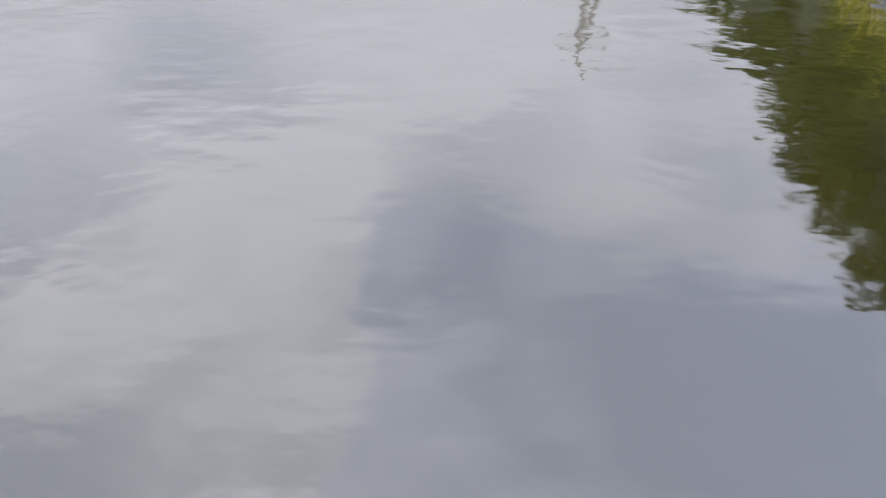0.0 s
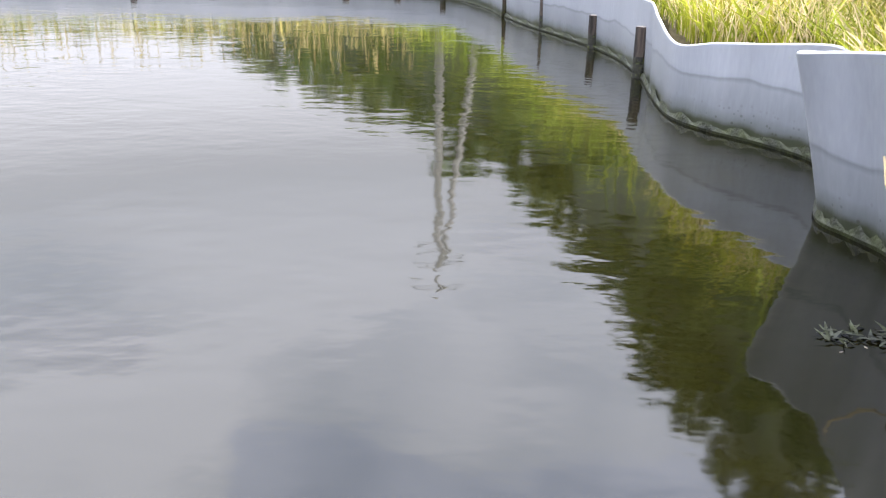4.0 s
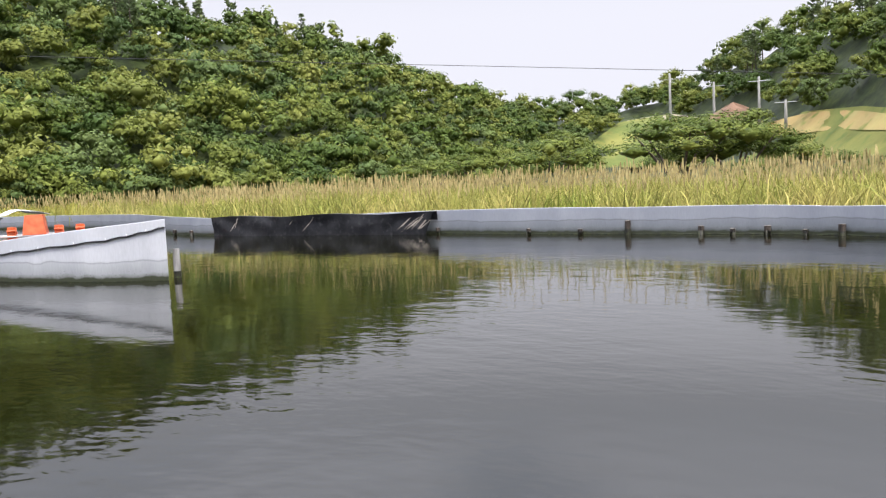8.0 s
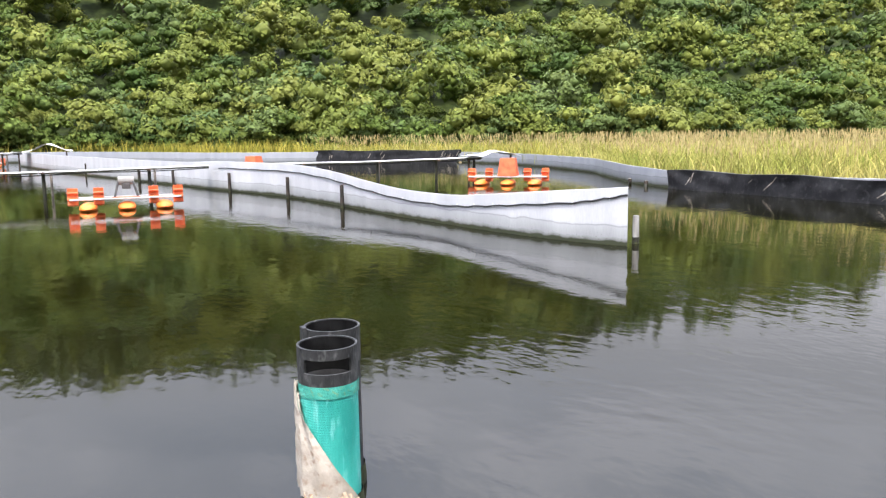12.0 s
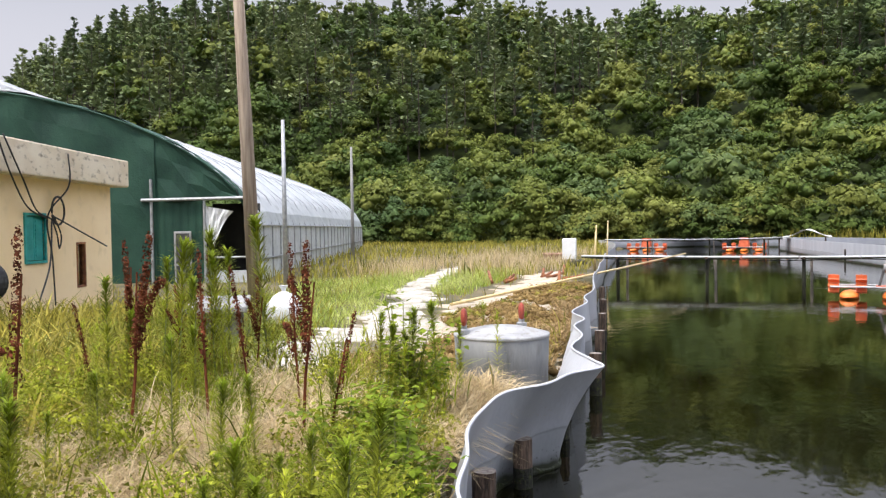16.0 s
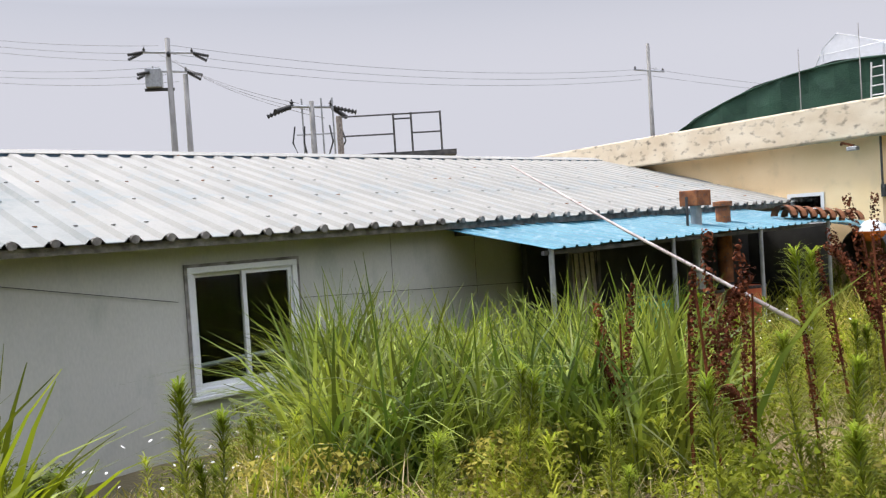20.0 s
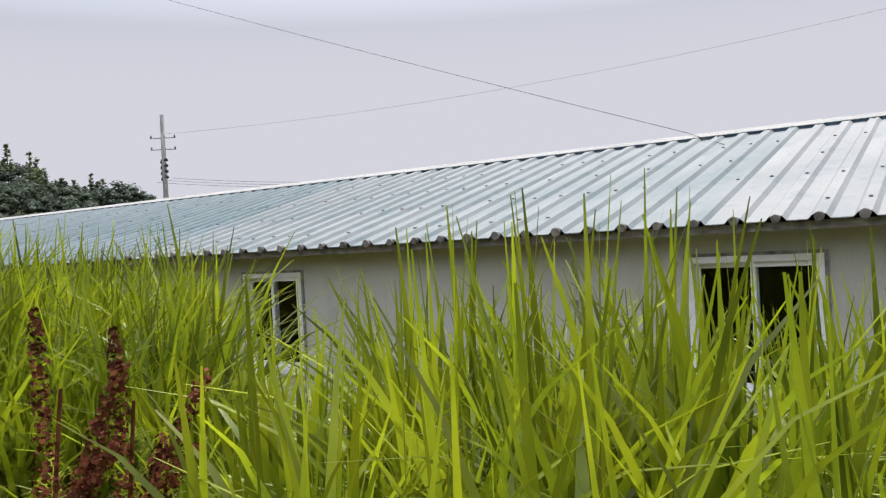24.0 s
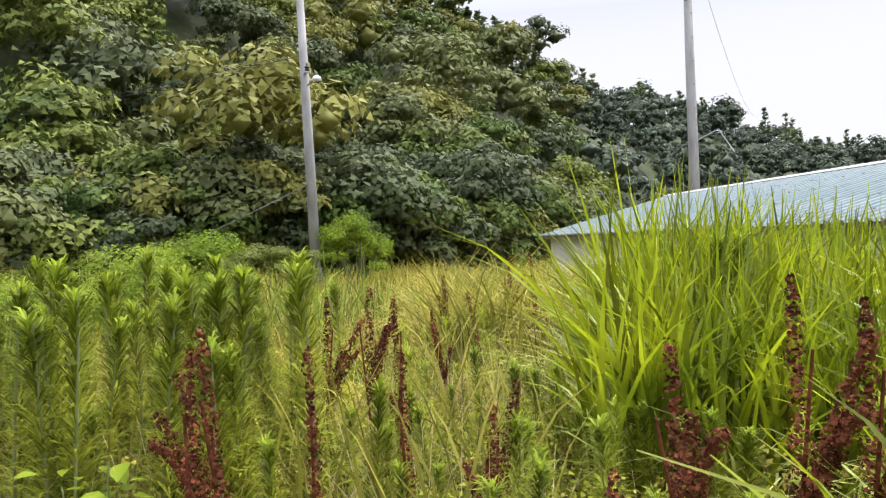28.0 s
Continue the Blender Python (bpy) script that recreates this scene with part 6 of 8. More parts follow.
def build_horseweeds():
    rng = random.Random(71)
    kinds = [horseweed(k) for k in range(4)]
    spots = [(-2.91, -4.56, 1.24), (-2.02, -3.0, 0.91), (-2.9, -3.35, 0.91), (-6.27, -5.63, 1.25), (-6.49, -4.54, 1.6), (-4.09, -3.57, 0.93), (-3.86, -3.06, 0.79), (-5.79, -2.85, 0.93), (-6.16, -2.75, 0.93),
             (-2.13, -2.68, 0.8), (0.53, -3.29, 0.99), (-2.76, -4.3, 1.26), (-2.16, -3.5, 0.95), (4.84, 0.72, 1.5), (4.04, 4.05, 1.5), (2.69, 3.24, 1.35), (3.24, 3.43, 1.4), (3.75, 3.34, 1.3), (2.78, 1.67, 1.0),
             (2.83, 1.13, 0.95), (5.21, 0.65, 1.5), (1.15, -2.56, 1.57), (-5.6, -4.9, 1.45), (-5.9, -4.7, 1.3), (-6.1, -5.1, 1.4), (-5.4, -4.5, 1.15), (-6.3, -4.9, 1.5), (-5.2, -5.2, 1.2), (-6.7, -5.2, 1.3)]
    for yaw0, yaw1, r0, r1, n, lo, hi in ((108, 168, 2.6, 7.5, 96, 0.45, 0.95), (165, 200, 2.2, 4.2, 26, 0.5, 0.9), (303, 330, 3.0, 7.0, 74, 1.0, 1.5), (290, 326, 2.0, 4.5, 26, 0.6, 0.95), (268, 300, 2.2, 5.5, 38, 0.5, 0.9)):
        while n > 0:
            t, r = radians(rng.uniform(yaw0, yaw1)), rng.uniform(r0, r1)
            x, y = -r * math.sin(t), r * math.cos(t)
            if on_land(np.array([x]), np.array([y]), 0.3)[0] and not in_straw(np.array([x]), np.array([y]))[0]:
                spots.append((x, y, rng.uniform(lo, hi)))
            n -= 1
    for i, (x, y, h) in enumerate(spots):
        m = pose(x, y, place_z(x, y), rng.uniform(-6, 6), rng.uniform(-6, 6), rng.uniform(0, 360)) @ Matrix.Scale(h, 4)
        src = kinds[i % 4]
        if i < 4:
            src.matrix_basis = m
        else:
            c = copy_thing(src, Matrix())
            c.matrix_basis = m
    g = np.random.default_rng(72)
    lists = {0: ([], []), 1: ([], [])}
    count = [0, 0]
    for yaw0, yaw1, r0, r1, n, lo, hi in ((104, 168, 2.6, 9, 240, 0.3, 0.8), (262, 330, 2.0, 9, 190, 0.35, 0.95), (165, 205, 2.0, 5.0, 36, 0.3, 0.8)):
        x, y = ring_points(g, n, yaw0, yaw1, r0, r1, 0.3)
        k = ~in_straw(x, y)
        x, y = x[k], y[k]
        for a, b in zip(x, y):
            q, h, t = int(g.integers(0, 4)), g.uniform(lo, hi), g.uniform(0, 6.28)
            for which, kinds_ in enumerate((WEED_KINDS, TIP_KINDS)):
                v, f = kinds_[q]
                v, f = v[:len(v) // 18 * 6], f[:len(v) // 18 * 2]
                w = v * h
                w = np.stack([w[:, 0] * np.cos(t) - w[:, 1] * np.sin(t) + a, w[:, 0] * np.sin(t) + w[:, 1] * np.cos(t) + b, w[:, 2] + place_z(a, b)], 1)
                lists[which][0].append(w)
                lists[which][1].append(f + count[which])
                count[which] += len(w)
    tagged(big_mesh("young_horseweeds", np.concatenate(lists[0][0]), np.concatenate(lists[0][1]), WEED), "thicket of lower green horseweeds", "weeds", kind="stuff")
    tagged(big_mesh("young_horseweed_tips", np.concatenate(lists[1][0]), np.concatenate(lists[1][1]), WEED_TIP), "bright yellow-green tips of the lower horseweeds", "weeds", kind="stuff")


build_horseweeds()


def dock(k):
    """A dead dock plant: stems with rust-red seed spikes."""
    rng = np.random.default_rng(80 + k)
    ob = thing("dock_plant", "dead dock plant with dark rust-red seed spikes", "weed", (0, 0, -50), group="dock plants in the weeds")
    n = [3, 2, 4, 1][k]
    part("stem", Mesh().tube([(0, 0, -0.05), (0.01, 0, 0.4), (0.0, 0.02, 0.85)], [0.008, 0.007, 0.004], 5), DOCK_SEED, ob)
    for j in range(n):
        az, z0 = rng.uniform(0, 6.28), rng.uniform(0.22, 0.55) if j else 0.4
        ln = rng.uniform(0.28, 0.52) if j else 0.62
        lean = rng.uniform(0.10, 0.38) if j else 0.08
        p = [Vector((math.cos(az) * lean * ln * s ** 1.3, math.sin(az) * lean * ln * s ** 1.3, z0 + ln * s - (0.1 * s ** 4 if j % 3 == 1 else 0))) for s in np.linspace(0, 1, 6)]
        m = 520
        s = rng.uniform(0.12, 1, m)
        idx = np.clip((s * 5).astype(int), 0, 4)
        fr = s * 5 - idx
        pp = np.array([list(q) for q in p])
        c = pp[idx] * (1 - fr)[:, None] + pp[idx + 1] * fr[:, None]
        d = rng.normal(size=(m, 3))
        d /= np.linalg.norm(d, axis=1, keepdims=True)
        lump = rng.uniform(0.55, 1.35, 26)[(s * 25).astype(int)]
        c = c + d * ((0.025 * (1 - 0.55 * s) + 0.005) * lump)[:, None]
        a = np.cross(d, rng.normal(size=(m, 3)))
        a /= np.linalg.norm(a, axis=1, keepdims=True)
        b = np.cross(d, a)
        sz = rng.uniform(0.004, 0.0075, (m, 1))
        v = np.stack([c - a * sz, c - b * sz, c + a * sz, c + b * sz], 1).reshape(-1, 3)
        sp = big_mesh("seed_spike", v, np.arange(len(v)).reshape(-1, 4), DOCK_SEED)
        sp.parent = ob
        tagged(sp, kind="stuff")
    return ob


def build_docks():
    rng = random.Random(91)
    kinds = [dock(k) for k in range(4)]
    spots = [(-3.85, -5.14, 1.49), (-3.74, -4.6, 1.48), (-5.73, -5.48, 1.42), (-6.94, -5.61, 1.25), (-6.4, -4.68, 1.03), (-5.79, -3.79, 1.33), (-1.46, -4.07, 1.16), (-1.64, -3.56, 1.25), (-1.67, -3.32, 1.37), (-1.88, -3.55, 1.33),
             (2.99, 0.23, 1.33), (2.34, 1.60, 1.17), (2.52, 0.41, 1.22), (2.22, 1.78, 1.26), (3.04, 0.02, 1.28), (2.14, 1.86, 1.2), (2.3, 1.9, 1.1), (1.88, 0.55, 1.0), (2.7, 1.2, 1.05), (2.9, 1.5, 1.1), (4.08, 2.42, 1.18), (4.22, 2.38, 1.12), (4.33, 2.95, 1.15), (7.77, 2.78, 1.28), (8.13, 3.25, 1.25), (-2.4, -4.4, 0.9), (-6.1, -5.2, 1.1), (-4.9, -5.0, 1.0), (7.4, 3.6, 1.1), (6.8, 2.9, 1.0), (5.6, 2.7, 1.0)]
    for x, y, top in ((-3.38, -4.49, 2.0), (-3.44, -4.19, 2.01), (-2.85, -4.13, 1.72), (-4.35, -4.18, 1.96), (-4.84, -3.91, 1.85), (-5.18, -3.8, 1.73), (-4.87, -3.18, 1.88), (-4.61, -2.84, 1.5), (-2.29, -3.54, 1.55)):
        spots.append((x, y, top - place_z(x, y)))
    for i, (x, y, h) in enumerate(spots):
        m = pose(x, y, place_z(x, y), rng.uniform(-7, 7), rng.uniform(-7, 7), rng.uniform(0, 360)) @ Matrix.Scale(h / 0.98, 4)
        src = kinds[i % 4 if i < 31 else (3, 0, 3)[i % 3]]
        if i < 4:
            src.matrix_basis = m
        else:
            c = copy_thing(src, Matrix())
            c.matrix_basis = m


build_docks()


def bush(name, label, x, y, z, rx, rz, count, size, mt, seed, category="bush"):
    """A leafy bush: short stems and a crown of leaf clumps."""
    rng = np.random.default_rng(seed)
    ob = thing(name, label, category, (x, y, z))
    st = Mesh()
    for k in range(5):
        a = k * 1.3
        st.tube([(0, 0, -0.1), (math.cos(a) * rx * 0.25, math.sin(a) * rx * 0.25, rz * 0.5), (math.cos(a) * rx * 0.55, math.sin(a) * rx * 0.55, rz * 1.1)], [0.04 * rz, 0.03 * rz, 0.012 * rz], 6)
    part("stem", st, BARK, ob)
    v, f, _ = crowns(rng, np.array([[0, 0, rz * 0.75]]), np.array([1.0]), count, size, 20, 0.95, 0.6)
    v = (v - [0, 0, rz * 0.75]) * [rx, rx, rz] + [0, 0, rz * 0.75]
    lf = big_mesh("leaves", v, f, mt)
    lf.parent = ob
    return ob


def oval_shrub(label, x, y, rx, rz, count, size, mt, seed):
    """A low shrub: thin stems carrying oval, slightly folded leaves."""
    rng = np.random.default_rng(seed)
    ob = thing("young_shrub", label, "bush", (x, y, place_z(x, y)))
    tips = []
    for k in range(16):
        a, o = rng.uniform(0, 6.28), rx * rng.uniform(0.15, 1.0)
        top = np.array([math.cos(a) * o, math.sin(a) * o, rz * rng.uniform(0.55, 1.1) * (1.15 - 0.4 * o / rx)])
        part("stem", Mesh().tube([(0, 0, -0.05), tuple(top * [0.45, 0.45, 0.55]), tuple(top)], [0.006, 0.005, 0.003], 5), STEM, ob)
        tips.append(top)
    tips = np.array(tips)
    s = rng.uniform(0.3, 1.05, (count, 1)) ** 0.7
    c = tips[rng.integers(0, 16, count)] * s + rng.normal(0, 0.05, (count, 3)) * [1, 1, 0.7]
    az = rng.uniform(0, 2 * np.pi, count)
    tilt = rng.uniform(-0.5, 0.35, count)
    u = np.stack([np.cos(az) * np.cos(tilt), np.sin(az) * np.cos(tilt), np.sin(tilt)], 1)
    w = np.stack([-np.sin(az), np.cos(az), rng.uniform(-0.3, 0.3, count)], 1)
    up = np.cross(u, w)
    L = (size * rng.uniform(0.6, 1.3, count))[:, None]
    pts = [c, c + u * L * 0.35 + w * L * 0.40 + up * L * 0.10, c + u * L * 0.8 + w * L * 0.32 + up * L * 0.06, c + u * L * 1.2 - up * L * 0.10, c + u * L * 0.8 - w * L * 0.32 + up * L * 0.06, c + u * L * 0.35 - w * L * 0.40 + up * L * 0.10]
    v = np.stack(pts, 1).reshape(-1, 3)
    f = (np.arange(count)[:, None, None] * 6 + np.array([[0, 1, 2, 3], [0, 3, 4, 5]])[None]).reshape(-1, 4)
    lf = big_mesh("leaves", v, f, mt)
    lf.parent = ob


bush("vine_mound", "rounded bush smothered in bright green vine leaves", 7.6, 7.5, 0.45, 1.35, 1.12, 15000, 0.014, VINE, 101)
bush("vine_mound", "low bush smothered in green vine leaves", 6.3, 8.6, 0.45, 1.6, 1.0, 15000, 0.014, VINE, 102)
bush("roadside_bush", "small bright green roadside bush", 22.3, 14.0, 0.5, 1.5, 1.45, 9000, 0.020, VINE, 103)
bush("roadside_bush", "small green bush by the leaning pole", 19.6, 15.4, 0.5, 1.8, 1.05, 8000, 0.020, WOODS_OLIVE, 104)
oval_shrub("low shrub with broad yellow-green leaves", -4.3, -2.45, 0.46, 0.72, 760, 0.055, VINE, 105)
oval_shrub("taller shrub with broad yellow-green leaves", -5.75, -2.86, 0.36, 0.98, 620, 0.05, VINE, 106)
oval_shrub("low shrub with broad yellow-green leaves", -4.0, -2.05, 0.34, 0.5, 420, 0.055, VINE, 108)
oval_shrub("low shrub with lobed pale green leaves", 2.1, 2.3, 0.30, 0.85, 300, 0.075, VINE, 107)
for q, (bx, by, br, bh) in enumerate([(-37, 80, 7, 4), (-43, 66, 4.5, 2.6), (-38, 68, 5, 3.2), (-24, 84, 9, 5), (-20, 90, 8, 5), (-29, 100, 5, 3.4), (-15, 96, 5, 3.2), (-14, 70, 3, 1.6), (5.5, 36, 3.5, 4.6), (3.8, 33, 2.4, 3.0), (8.5, 30, 4, 4.5), (-4, 44, 2.2, 1.3), (-0.5, 47, 1.8, 1.2)]):
    bush("field_bush", "dark green rounded bush at the edge of the reed field", bx, by, place_z(bx, by) - 0.3, br, bh, 6500, 0.020, WOODS, 110 + q)


# ---- pond things ----
def log_post(x, y, h, r, label="round wooden log post standing in the pond", group="log posts along the pond walls", lean=0.0, seed=0):
    rng = random.Random(seed + 7)
    ob = thing("log_post", label, "post", (x, y, 0), rng.uniform(0, 360), group)
    rows = []
    n = 14
    for z in (-0.3, -0.1, 0.1, 0.42 * h, 0.62 * h, 0.82 * h, h):
        rows.append([Vector((lean * z + r * (1 + 0.07 * math.sin(3 * a + seed) + rng.uniform(-0.03, 0.03)) * math.cos(a), r * (1 + 0.06 * math.cos(2 * a + seed)) * math.sin(a), z)) for a in np.linspace(0, 2 * math.pi, n, endpoint=False)])
    wet = [q + [q[0]] for q in rows[:4]]
    dry = [q + [q[0]] for q in rows[3:]]
    part("trunk", Mesh().grid(dry), LOG_DARK if y > 5 else LOG, ob, smooth=True)
    part("wet_foot", Mesh().grid(wet), LOG_WET, ob, "black slimy foot", True)
    cap = Mesh()
    c = Vector((lean * h, 0, h + 0.006))
    cap.add([c] + rows[-1], [(0, i + 1, (i + 1) % n + 1) for i in range(n)])
    part("sawn_end", cap, LOG_END, ob)
    return ob


for q, (px_, py_, ph, pr) in enumerate([(1.49, 1.80, 0.34, 0.092), (1.77, 2.69, 0.32, 0.082), (1.99, 7.8, 0.45, 0.062), (1.91, 9.73, 0.36, 0.06), (1.55, 11.42, 0.45, 0.06), (1.19, 13.5, 0.36, 0.06), (0.25, 16.75, 0.3, 0.06), (-0.66, 17.45, 0.18, 0.06), (-1.78, 18.14, 0.24, 0.07), (-2.5, 18.4, 0.12, 0.06), (-3.26, 18.5, 0.2, 0.07), (-4.0, 18.58, 0.14, 0.06), (-4.7, 18.64, 0.2, 0.07), (-6.44, 18.74, 0.34, 0.07), (-7.7, 18.85, 0.14, 0.06), (-9.14, 18.9, 0.16, 0.06), (-12.2, 19.34, 0.18, 0.06),
                                        (-22.0, 18.95, 0.2, 0.07), (-23.4, 19.4, 0.2, 0.07), (-5.34, -2.08, 0.41, 0.080), (-6.32, -2.13, 0.38, 0.078), (-7.84, -2.22, 0.41, 0.075), (-9.9, -2.35, 0.5, 0.07), (-12.0, -2.75, 0.5, 0.07), (-14.3, -3.2, 0.5, 0.07), (-17.0, -3.75, 0.5, 0.07), (-19.0, -4.2, 0.6, 0.07), (-4.62, -1.90, 0.42, 0.075)]):
    log_post(px_, py_, ph, pr, seed=q)


def wall_post(x, y, h, r=0.06):
    ob = thing("wall_post", "weathered pale post at the end of the divider wall" if x > -12 else "dark wooden post standing against the divider wall", "post", (x, y, 0), 0, "posts along the divider wall")
    part("shaft", Mesh().tube([(0, 0, 0.12), (0, 0, h)], [r, r * 0.9], 10), PALE_POST if x > -12 else LOG_DARK, ob)
    part("wet_foot", Mesh().tube([(0, 0, -0.3), (0, 0, 0.12)], r * 1.06, 10), LOG_WET, ob)


for a in ((-11.12, 9.38, 0.50), (-20.8, 7.38, 0.62), (-24.9, 7.05, 0.66), (-29.0, 6.12, 0.66), (-34, 4.95, 0.62), (-38, 4.1, 0.62), (-46, 2.4, 0.62)):
    wall_post(*a)


def rope():
    c = spline(BOW[:12], 5)
    pts = []
    for k, p in enumerate(c):
        a, b = c[min(k + 1, len(c) - 1)], c[max(k - 1, 0)]
        d = (a - b)[:2]
        d = d / np.linalg.norm(d)
        s = k / (len(c) - 1)
        drop = 0.13 + 0.10 * min(1, s * 6)
        side = np.array([-d[1], d[0]])
        side = side if side @ (-p[:2]) > 0 else -side
        q = p[:2] + side * 0.03
        pts.append((q[0], q[1], p[4] - drop + 0.012 * math.sin(k * 1.9)))
    ob = thing("wall_rope", "black rope strung along the divider wall", "rope")
    part("rope", Mesh().tube(pts, 0.017, 6), CABLE, ob, smooth=True)
    for k in range(3, len(pts), 3):
        x, y, z = pts[k]
        part("tie", Mesh().tube([(x, y, z - 0.03), (x, y, z + 0.05)], 0.009, 5), WHITE_FRAME, ob)


rope()


def tarp(x0, x1, y, top, label, seed, at=(0, 0, 0), rz=0.0):
    rng = np.random.default_rng(seed)
    nx, nz = 60, 9
    rows = []
    ph = rng.uniform(0, 6, 4)
    for j in range(nz):
        t = j / (nz - 1)
        r = []
        for i in range(nx):
            s = i / (nx - 1)
            x = x0 + (x1 - x0) * s + 0.5 * t * (s - 0.0) * 0.6
            fold = 0.05 * float(bumps(s * 9 + ph[0], t * 1.6 + s * 3, 0.8)) + 0.025 * float(bumps(s * 31 + ph[1], t * 2.4 - s * 6, 0.9)) + 0.04 * abs(math.sin(s * 7.3 + t * 3 + ph[2] + 2 * math.sin(s * 5)))
            r.append(Vector((x, y - 0.10 - fold * (0.4 + t), -0.01 + (top + 0.03 * math.sin(s * 14) - 0.02 * t) * t)))
        rows.append(r)
    ob = thing("black_tarpaulin", label, "tarpaulin", at, rz)
    part("sheet", Mesh().grid(rows), BLACK_TARP, ob, smooth=True)
    back = [[p + Vector((0, 0.22, 0.0)) for p in rows[-1]], [p + Vector((0, 0.24, -0.25)) for p in rows[-1]]]
    part("folded_back", Mesh().grid([rows[-1]] + back), BLACK_TARP, ob)
    for k in range(15):
        s = (0.13, 0.145, 0.49, 0.51, 0.40)[k] if k < 5 else 0.86 + 0.012 * k * rng.uniform(0.5, 1.0)
        i = int(min(s, 0.985) * nx)
        tilt, top_ = rng.uniform(0.3, 0.9), int(rng.integers(5, 8))
        sc = Mesh()
        w = rng.uniform(0.012, 0.035)
        sc.grid([[rows[max(top_ - j, 1)][i] + Vector((-tilt * 0.09 * j - w, -0.02, 0)), rows[max(top_ - j, 1)][i] + Vector((-tilt * 0.09 * j + w * (1 - j / 5), -0.022, 0.01))] for j in range(int(rng.integers(3, 6)))])
        part("bleached_fold", sc, RAG, ob, "bleached torn fold")


tarp(0, 8.3, 0, 0.655, "wrinkled black tarpaulin hung over the far pond wall", 4, (-20.8, 18.96, 0), 2.3)
tarp(0, 10.2, 0, 0.85, "black tarpaulin over the distant pond wall", 5, (-53.0, 17.0, 0), 41.8)


def drain_pipe(x, y, top, front, label):
    """An upright drain pipe: black slotted collar over a teal mesh sleeve."""
    ob = thing("drain_pipe", label, "pipe", (x, y, 0), 0, "drain pipes standing in the pond")
    r = 0.16
    facing = math.atan2(-y, -x)
    n = 48
    z0, z1, z2 = 0.735, 0.80, 0.875
    col = Mesh()
    for a, b, skip in ((z0, z1, False), (z1, z2, True), (z2, top, False)):
        for k in range(n):
            t0, t1 = 2 * math.pi * k / n, 2 * math.pi * (k + 1) / n
            d = (((t0 + t1) / 2 - facing + math.pi) % (2 * math.pi)) - math.pi
            if skip and abs(d) < 0.88:
                continue
            v = []
            for rr in (r, r - 0.012):
                for t, z in ((t0, a), (t1, a), (t1, b), (t0, b)):
                    v.append((rr * math.cos(t), rr * math.sin(t), z))
            col.add(v, [(0, 1, 2, 3), (7, 6, 5, 4), (3, 2, 6, 7), (0, 4, 5, 1)])
    bm = bmesh.new()
    me = part("collar", col, GREY_PIPE, ob, "scuffed black collar with a long slot").data
    bm.from_mesh(me)
    bmesh.ops.remove_doubles(bm, verts=bm.verts[:], dist=0.0005)
    bm.to_mesh(me)
    bm.free()
    part("inner_pipe", Mesh().lathe([(r - 0.015, -0.2), (r - 0.015, 0.742)], n=40), BLACK_PIPE, ob, smooth=True)
    # added inner sheet paints the dark seen through the slot
    lining = Mesh()
    arc = [facing + 1.0 + (2 * math.pi - 2.0) * k / 30 for k in range(31)]
    lining.grid([[Vector(((r - 0.0145) * math.cos(a), (r - 0.0145) * math.sin(a), z)) for a in arc] for z in (0.74, top - 0.006)])
    part("lining", lining, COLLAR_SHADE, ob, "added black lining painted as the shade inside the collar", True)
    sl = Mesh()
    prof = []
    for k in range(90):
        z = 0.10 + 0.635 * k / 89
        prof.append((r - 0.006 + 0.0009 * (k % 2), z))
    part("mesh_sleeve", sl.lathe(prof, n=40), TEAL_MESH if front else GREY_PIPE, ob, "teal plastic mesh sleeve" if front else "")
    if front:
        band = Mesh().lathe([(r - 0.0005, 0.67), (r + 0.0015, 0.71), (r + 0.001, 0.735)], n=40)
        part("algae_band", band, ALGAE_BAND, ob, "greenish algae band under the collar", True)
    part("slimy_foot", Mesh().lathe([(r + 0.004, -0.2), (r + 0.012, 0.03), (r + 0.004, 0.115)], n=40), ALGAE, ob, "green-black slime at the waterline", True)
    if front:
        rg = Mesh()
        rows = []
        for j in range(12):
            s = j / 11
            z = 0.725 - 0.60 * s
            w0, w1 = -1.75, -1.45 + 2.2 * s
            rows.append([Vector(((r + 0.012 + 0.012 * math.sin(q * 1.7 + j * 0.8) + 0.01 * s) * math.cos(facing + (w0 + (w1 - w0) * q / 11)), (r + 0.012 + 0.012 * math.sin(q * 1.7 + j * 0.8) + 0.01 * s) * math.sin(facing + (w0 + (w1 - w0) * q / 11)), z + 0.015 * math.sin(q * 2.3))) for q in range(12)])
        part("rag", rg.grid(rows), RAG, ob, "dirty white rag wrapped round the pipe", True)
        rt = random.Random(6)
        for q in range(13):
            a = facing + (-1.0 + 0.15 * q + rt.uniform(-0.05, 0.05))
            z1_, w_ = rt.uniform(0.10, 0.17), rt.uniform(0.008, 0.014)
            tl = Mesh().tube([((r + 0.014) * math.cos(a), (r + 0.014) * math.sin(a), z1_), ((r + 0.024) * math.cos(a + 0.08), (r + 0.024) * math.sin(a + 0.08), z1_ - 0.05), ((r + 0.014) * math.cos(a + 0.22), (r + 0.014) * math.sin(a + 0.22), z1_ - rt.uniform(0.08, 0.11))], [w_, w_ * 0.8, w_ * 0.4], 6)
            part("rag_tail", tl, RAG_BROWN, ob, "brown frayed end of the rag", True)
    else:
        part("rim_clip", Mesh().box((-0.03, -r - 0.02, top - 0.08), (0.03, -r + 0.005, top + 0.01), bevel=0.004), GREY_PIPE, ob)
